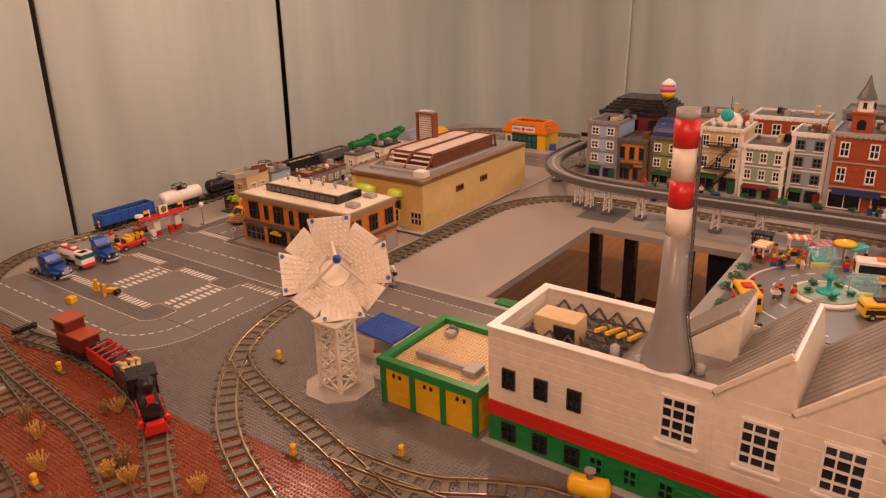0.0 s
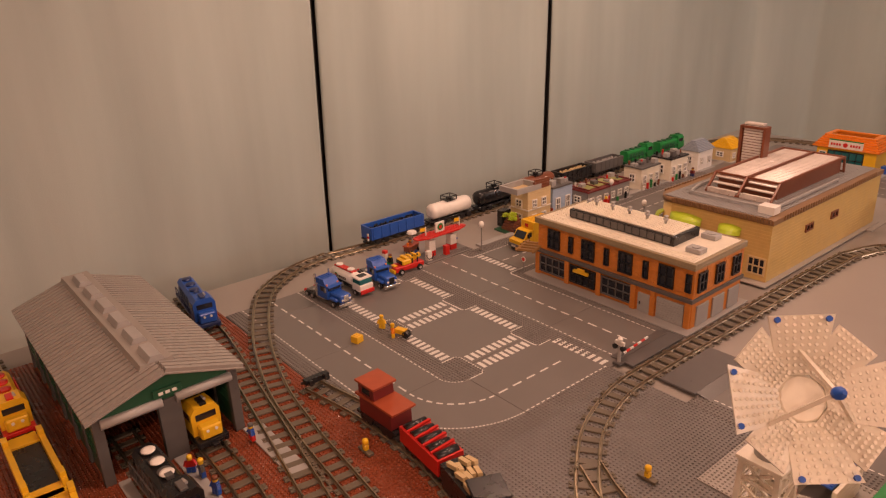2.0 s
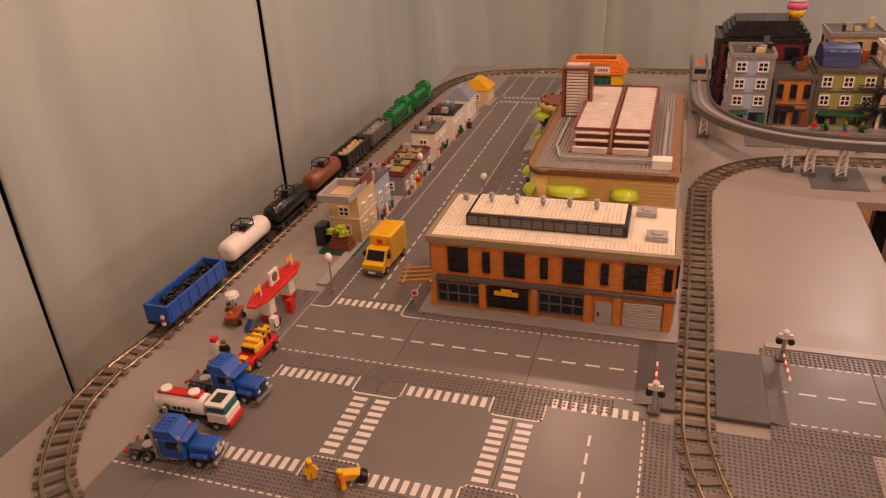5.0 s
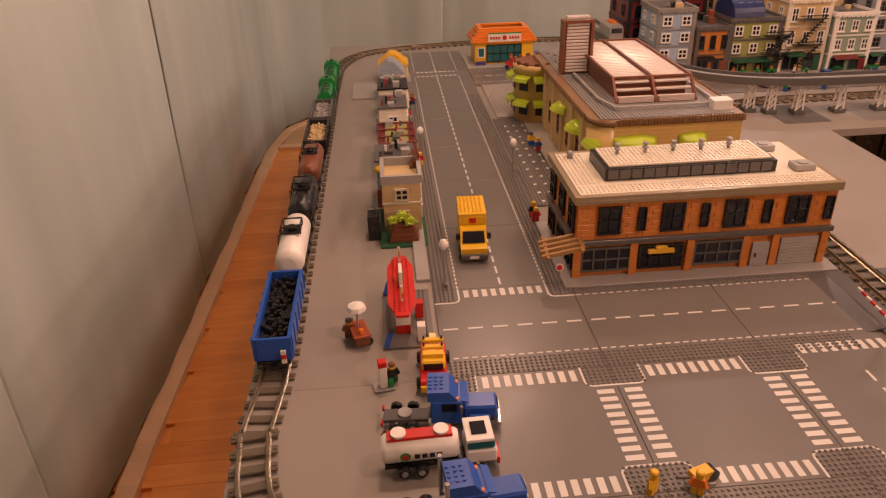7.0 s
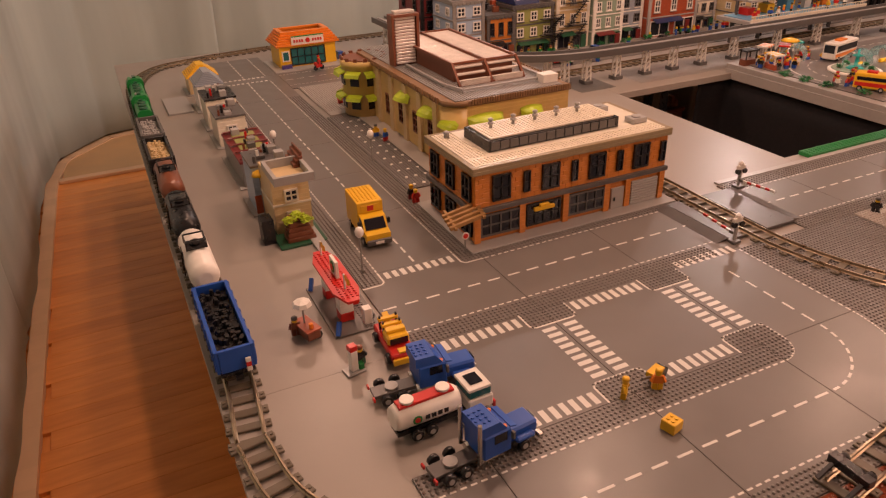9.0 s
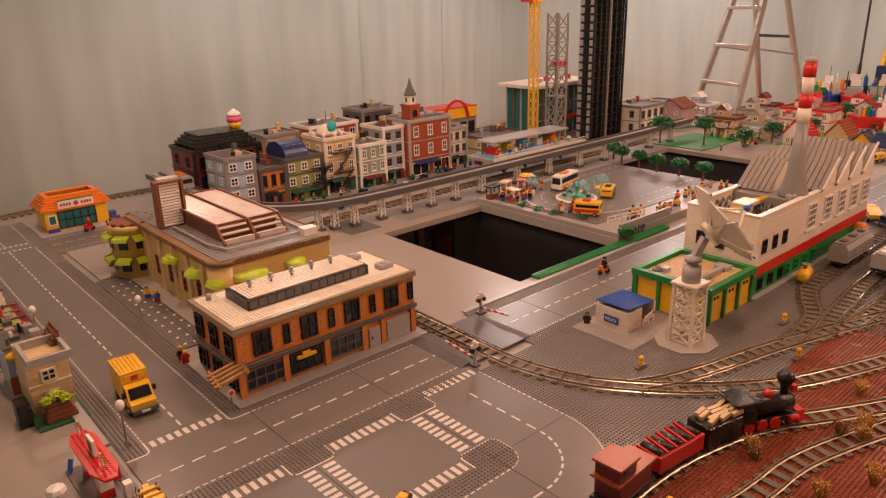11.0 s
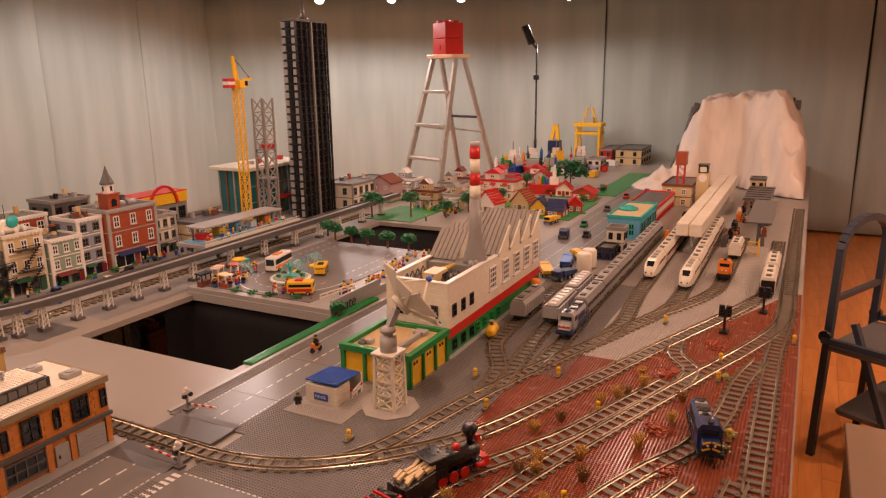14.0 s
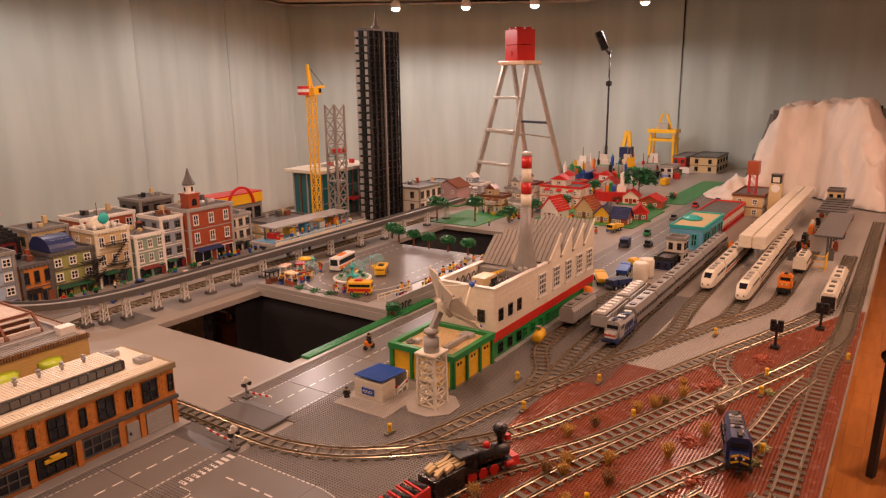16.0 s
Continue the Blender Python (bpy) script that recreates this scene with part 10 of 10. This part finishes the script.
ship(4.42, 0.52, 0.26, RED, WHITE, 105, "red and white rescue boat on its cradle")
ship(5.45, 1.0, 0.5, RED, WHITE, 200, "red-hulled cargo ship with white cabins")
ship(5.75, 0.66, 0.4, BLACK, WHITE, 190, "black-hulled ship with white cabins")
ship(5.35, 0.72, 0.3, WHITE, YELLOW, 200, "white harbour boat with yellow cabin")
building("tan warehouse with dark roof", 6.25, 6.7, 0.22, 0.46, 0.14, TAN, DGREY, 2, 4, "W", BLACK, group="", name="warehouse")
building("white harbour office with flat roof", 5.7, 5.90, 0.46, 0.58, 0.10, WHITE, LGREY, 2, 4, "W", BLACK, group="", name="harbour_office")
building("red and grey freight shed", 6.25, 6.7, 0.50, 0.62, 0.13, RED, GREY, 2, 4, "W", DGREY, group="", name="freight_shed")
for k in range(7):
    th = thing("container", pose(5.3 + 0.14 * k, 0.40 + 0.03 * (k % 3), 0.0045, 0, 0, 10 * k), "ribbed plastic freight container on the quay", "container", "freight containers")
    c = (YELLOW, BLUE, LGREY, RED, GREEN, BROWN, WHITE)[k]
    part("body", box(B(), 0, 0.12, 0, 0.05, 0, 0.05), c, th)
    for j in range(10):
        part("rib", box(B(), 0.004 + j * 0.0115, 0.010 + j * 0.0115, -0.002, 0, 0.004, 0.046, 0.0004), c, th)

# ---- things in the room ----
def stepladder():
    c = Vector((4.92, 1.56, 0))
    th = thing("step_ladder", pose(c.x, c.y, FLOOR, 0, 0, -18), "scuffed aluminium step ladder standing open", "ladder")
    H = 0.985 - FLOOR
    for s, rail, sp in ((-1, 0.042, 0.50), (1, 0.032, 0.52)):
        for t in (-1, 1):
            part("rail" if s < 0 else "rear_rail", beam(B(), (s * sp, t * 0.26, 0), (s * 0.05, t * 0.13, H), rail, 0.024), ALU, th)
    for k in range(1, 6):
        f = k / 6
        x = -0.50 + 0.45 * f
        w = 0.26 - 0.13 * f
        part("tread", box(B(), x - 0.04, x + 0.04, -w, w, H * f - 0.012, H * f + 0.012, 0.002), ALU, th)
    for f in (0.35, 0.7):
        x = 0.52 - 0.47 * f
        part("rear_brace", beam(B(), (x, -0.26 + 0.13 * f, H * f), (x, 0.26 - 0.13 * f, H * f), 0.02), PAINT, th)
    for t in (-1, 1):
        part("spreader", beam(B(), (-0.20, t * 0.17, H * 0.66), (0.22, t * 0.175, H * 0.62), 0.012), ALU, th)
    part("top_cap", box(B(), -0.11, 0.11, -0.15, 0.15, H, H + 0.03, 0.004), TRIM, th, "pale worn top cap")
    bm = B(); box(bm, -0.09, 0.09, -0.09, 0.09, 0, 0.125, 0.004); box(bm, -0.09, 0.09, -0.09, 0.09, 0.128, 0.25, 0.004)
    for sx in (-1, 1):
        for sy in (-1, 1):
            lathe(bm, sx * 0.045, sy * 0.045, [(0.03, 0.25), (0.03, 0.268)], 16)
    lathe(bm, -0.0, 0.06, [(0.02, -0.096), (0.02, -0.09)], 12, ax="x")
    solo("storage_brick", bm, RED, "large red plastic storage box shaped like a toy brick", "storage box", at=pose(c.x, c.y, FLOOR + H + 0.0305, 0, 0, -28))


stepladder()
th = thing("light_stand", pose(5.56, 1.02, FLOOR), "black photo light stand with a tilted lamp head", "light stand")
part("pole", lathe(B(), 0, 0, [(0.014, 0.25), (0.012, 0.9), (0.009, 0.91), (0.008, 1.72)], 10), BLACK, th)
for k in range(3):
    a = radians(120 * k + 20)
    part("leg", beam(B(), (0.45 * math.cos(a), 0.45 * math.sin(a), 0.01), (0, 0, 0.55), 0.016), BLACK, th)
part("clamp", box(B(), -0.02, 0.02, -0.02, 0.02, 1.42, 1.46), BLACK, th)
part("bracket", beam(B(), (0, 0, 1.68), (-0.05, 0.05, 1.76), 0.014), BLACK, th)
part("lamp_head", box(B(), -0.014, 0.014, -0.035, 0.035, -0.085, 0.085, 0.008), BLACK, th, at=pose(-0.05, 0.06, 1.80, -22, 10, 30))


# ceiling spots; the four fill lamps get made-up housings and bulbs as well
for lx, ly, drop, share_w, white in LAMPS:
    o = 0.17 - drop
    th = thing("ceiling_and_fill_spot", pose(lx, ly, CEIL), "white ceiling spot with a lit bulb, four of them added fill", "spot lamp", "ceiling spot lamps")
    part("mount", lathe(B(), 0, 0, [(0.045, -0.018), (0.045, -0.001)], 16), WHITE, th)
    part("stem", lathe(B(), 0, 0, [(0.008, -0.06 + o), (0.008, -0.018)], 8), WHITE, th)
    part("canister", lathe(B(), 0, 0, [(0.045, -0.125 + o), (0.042, -0.085 + o), (0.024, -0.06 + o)], 18), WHITE, th)
    part("bulb", lathe(B(), 0, 0, [(0.015, -0.15 + o), (0.034, -0.14 + o), (0.038, -0.126 + o)], 16), GLOW, th, "lit warm bulb")

# step stool on the floor beside the yard
th = thing("step_stool", pose(2.50, -1.49, FLOOR, 0, 0, -26), "dark folding step stool with tall hoop handle", "step stool")
for s in (-1, 1):
    part("handle_side", beam(B(), (s * 0.20, 0.13, 0), (s * 0.19, 0.11, 0.83), 0.026), PAINT, th)
    part("rear_leg", beam(B(), (s * 0.21, -0.20, 0), (s * 0.17, 0.04, 0.56), 0.022), PAINT, th)
    part("side_bar", beam(B(), (s * 0.215, -0.14, 0.485), (s * 0.215, 0.13, 0.485), 0.022), PAINT, th)
    part("pivot", lathe(B(), 0.12, 0.50, [(0.022, s * 0.225), (0.022, s * 0.20)], 12, ax="x"), BLACK, th)
bm = B()
for k in range(12):
    a, b = math.pi * k / 12, math.pi * (k + 1) / 12
    beam(bm, (0.19 * math.cos(a), 0.11, 0.83 + 0.10 * math.sin(a)), (0.19 * math.cos(b), 0.11, 0.83 + 0.10 * math.sin(b)), 0.026)
part("handle_hoop", bm, PAINT, th)
part("cross_bar", beam(B(), (-0.19, 0.115, 0.64), (0.19, 0.115, 0.64), 0.020), PAINT, th)
for z, y in ((0.20, -0.07), (0.44, -0.01)):
    part("tread", box(B(), -0.205, 0.205, y - 0.14, y + 0.13, z, z + 0.03, 0.010), DGREY, th, "dark rubber tread")
bm = B(); box(bm, 1.3, 1.75, -1.75, -1.35, FLOOR, FLOOR + 0.42, 0.004); box(bm, 1.29, 1.76, -1.76, -1.34, FLOOR + 0.4205, FLOOR + 0.44, 0.003)
solo("storage_chest", bm, plastic("brown_card", (0.24, 0.15, 0.09), 0.7, 0.12, 20), "plain brown lidded box on the floor", "box")

# ---- small clutter: cars, people and plants along the streets ----
def car(x, y, z, rz, col, label):
    th = thing("toy_car", pose(x, y, z, 0, 0, rz), label, "car", "toy cars")
    part("body", box(B(), -0.034, 0.034, -0.016, 0.016, 0.005, 0.018, 0.003), col, th)
    bm = B(); extrude(bm, [(-0.022, 0.0182), (0.016, 0.0182), (0.006, 0.031), (-0.018, 0.031)], "y", -0.014, 0.014)
    part("cabin", bm, PANE, th)
    part("roof", box(B(), -0.018, 0.006, -0.0145, 0.0145, 0.0312, 0.034), col, th)
    for u in (-0.02, 0.02):
        for s in (-1, 1):
            tyre(th, u, s * 0.015, 0.0068, 0.0068, 0.003)


g = random.Random(23)
CARS = (RED, BLUE, WHITE, BLACK, GREEN, YELLOW, DGREY, ORANGE)
NAMES = ("red", "blue", "white", "black", "green", "yellow", "dark grey", "orange")
for k in range(9):
    car(0.95 + 0.22 * k + g.uniform(-0.05, 0.05), 1.45 + 0.05 * (k % 2), 0.0026, 180 * (k % 2), CARS[k % 8], NAMES[k % 8] + " plastic toy car on the town street")
for k in range(7):
    car(3.1 + 0.26 * k, (-0.16, -0.07)[k % 2], 0.0038, 180 * (k % 2), CARS[(k + 3) % 8], NAMES[(k + 3) % 8] + " plastic toy car on the east road")
bm = B(); box(bm, 0.7, 3.4, 1.40, 1.56, 0.0003, 0.0024)
solo("road", bm, ROAD, "dark grey smooth street before the town houses", "road", kind="structure")
for k in range(26):
    figure(g.uniform(0.9, 2.4), g.choice((1.575, 1.585, 1.39)), 0.0056 if k % 3 else 0.0026, g.choice((RED, BLUE, YELLOW, WHITE, GREEN)), g.choice((BLUE, BLACK, GREY)), g.uniform(0, 360), SKIN, g.choice((None, BROWN, BLACK)))
for k in range(40):
    figure(g.uniform(3.1, 4.9), g.choice((0.17, 0.44, 0.50, 0.76, 0.82)) + g.uniform(-0.02, 0.02), 0.0045, g.choice((RED, BLUE, YELLOW, WHITE, GREEN)), g.choice((BLUE, BLACK, GREY)), g.uniform(0, 360), SKIN, g.choice((None, BROWN, BLACK)), 1.15)
for k in range(26):
    solo("garden_shrub", clump(g.uniform(3.1, 4.9), g.choice((0.46, 0.79, 0.18, 0.92)) + g.uniform(-0.02, 0.02), 0.016, g.uniform(0.018, 0.032), 34, 300 + k, 0.9, 0.011), g.choice((FOLI, FOLI, DGREEN, OLIVE)), "small leafy plastic garden shrub", "shrub", "garden shrubs")
for k in range(8):
    solo("street_plant", clump(0.95 + 0.12 * k, 1.58, 0.016, 0.012, 26, 340 + k, 1.0, 0.007), FOLI, "small leafy plant before a town house", "plant", "street plants")
# roof clutter on the town houses
for k in range(22):
    x, y = g.uniform(0.68, 1.95), g.uniform(1.66, 1.76)
    z = {0: 0.2385, 1: 0.1735, 2: 0.1935, 3: 0.2535, 4: 0.2035, 5: 0.2585, 6: 0.2765, 7: 0.1985}[min(7, sum(x > e for e in (0.778, 0.908, 1.104, 1.274, 1.434, 1.564, 1.845)))]
    if x < 1.104 and x > 0.908 or 1.56 < x < 1.84 or 1.108 < x < 1.27:
        continue
    bm = B(); box(bm, -0.010, 0.010, -0.008, 0.008, 0, 0.006, 0.001); lathe(bm, 0, 0, [(0.006, 0.006), (0.006, 0.012), (0.003, 0.014)], 10)
    solo("roof_vent", bm, g.choice((DGREY, LGREY, BROWN, GREY)), "small plastic roof vent on a town house", "roof vent", "roof vents", at=pose(x, y, z + 0.0002, 0, 0, 90 * (k % 2)))

# more of the small town, harbour and pit clutter
g = random.Random(41)
for k, (x, y, h) in enumerate(((4.50, 0.70, 0.12), (3.50, 0.72, 0.12), (3.76, 0.62, 0.12), (4.30, 0.93, 0.12))):
    tree(x, y, 0.0045, h, h * 0.45, 700 + k)
ship(5.25, 1.16, 0.45, BLUE, WHITE, 170, "blue-hulled ship with white cabins")
ship(5.55, 0.84, 0.42, RED, CREAM, 185, "red-hulled ship with cream cabins")
ship(5.95, 0.98, 0.36, DGREEN, YELLOW, 200, "green-hulled boat with yellow cabin")
for k in range(26):
    x, y = g.uniform(4.95, 6.1), g.uniform(0.60, 1.25)
    bm = B(); box(bm, -0.025, 0.025, -0.018, 0.018, 0, g.uniform(0.03, 0.09), 0.002); box(bm, -0.012, 0.012, -0.01, 0.01, 0.09, 0.12 + 0.05 * (k % 2), 0.002); lathe(bm, 0, 0, [(0.004, 0.02), (0.004, 0.19)], 6)
    solo("harbour_gear", bm, (YELLOW, WHITE, BLUE, RED, BLACK, GREEN, ORANGE)[k % 7], "small plastic harbour machine with a mast", "harbour gear", "harbour gear", at=pose(x, y, 0.0004, 0, 0, g.uniform(0, 90)))
for k in range(24):
    x, y = 1.50 + 0.125 * (k % 6) + g.uniform(-0.008, 0.008), 1.50 + 0.175 * (k // 6)
    h = g.uniform(0.16, 0.46)
    bm = B(); box(bm, -0.05, 0.05, -0.07, 0.07, 0, h, 0.006); box(bm, -0.054, 0.054, -0.074, 0.074, h + 0.0005, h + 0.02, 0.004)
    for j in range(3):
        box(bm, -0.03 + j * 0.022, -0.012 + j * 0.022, -0.05, 0.05, h + 0.0205, h + 0.05 + 0.02 * (j % 2), 0.003)
    solo("stacked_box", bm, (BLACK, BROWN, GREY, BLACK, BRICKRED, DBLUE, TAN)[k % 7], "dark lidded box with loose parts under the table", "box", "boxes under the table", at=pose(x, y, FLOOR, 0, 0, g.uniform(-5, 5)))

# station end: second platform, gate house and platform clutter
th = thing("platform_roof", pose(4.05, -0.90, 0.0034), "long dark platform roof near the tunnel", "platform roof")
part("roof", box(B(), -0.05, 0.50, -0.10, 0.055, 0.10, 0.11), DGREY, th)
for k in range(6):
    part("rib", box(B(), -0.045 + k * 0.09, -0.035 + k * 0.09, -0.095, 0.05, 0.1102, 0.114), BLACK, th)
for k in range(4):
    part("post", box(B(), -0.02 + k * 0.15, -0.01 + k * 0.15, -0.03, -0.02, 0, 0.10), DGREY, th)
building("tan tunnel gate house with dark opening", 4.62, 4.74, -0.93, -0.84, 0.14, TAN, DGREY, 2, 2, "W", BLACK, None, DGREY, "gate_house", group="")
for k in range(34):
    x, y = g.uniform(3.15, 4.5), g.choice((-0.835, -0.845, -0.56, -0.60, -0.985, -1.0))
    hh = g.uniform(0.015, 0.05)
    bm = B(); box(bm, -0.022, 0.022, -0.012, 0.012, 0, hh, 0.001); box(bm, -0.014, 0.010, -0.008, 0.008, hh + 0.0002, hh + 0.012, 0.001)
    solo("platform_crate", bm, g.choice((BLACK, DGREY, BLACK, BROWN, BRICKRED, ORANGE, CREAM, DBLUE)), "small dark crate standing on the platform", "crate", "platform crates", at=pose(x, y, 0.0036, 0, 0, g.uniform(-10, 10)))
for k in range(14):
    figure(g.uniform(3.1, 4.4), g.choice((-0.875, -0.58)), 0.0036, g.choice((RED, BLUE, ORANGE, WHITE)), BLACK, g.uniform(0, 360), SKIN, BLACK)
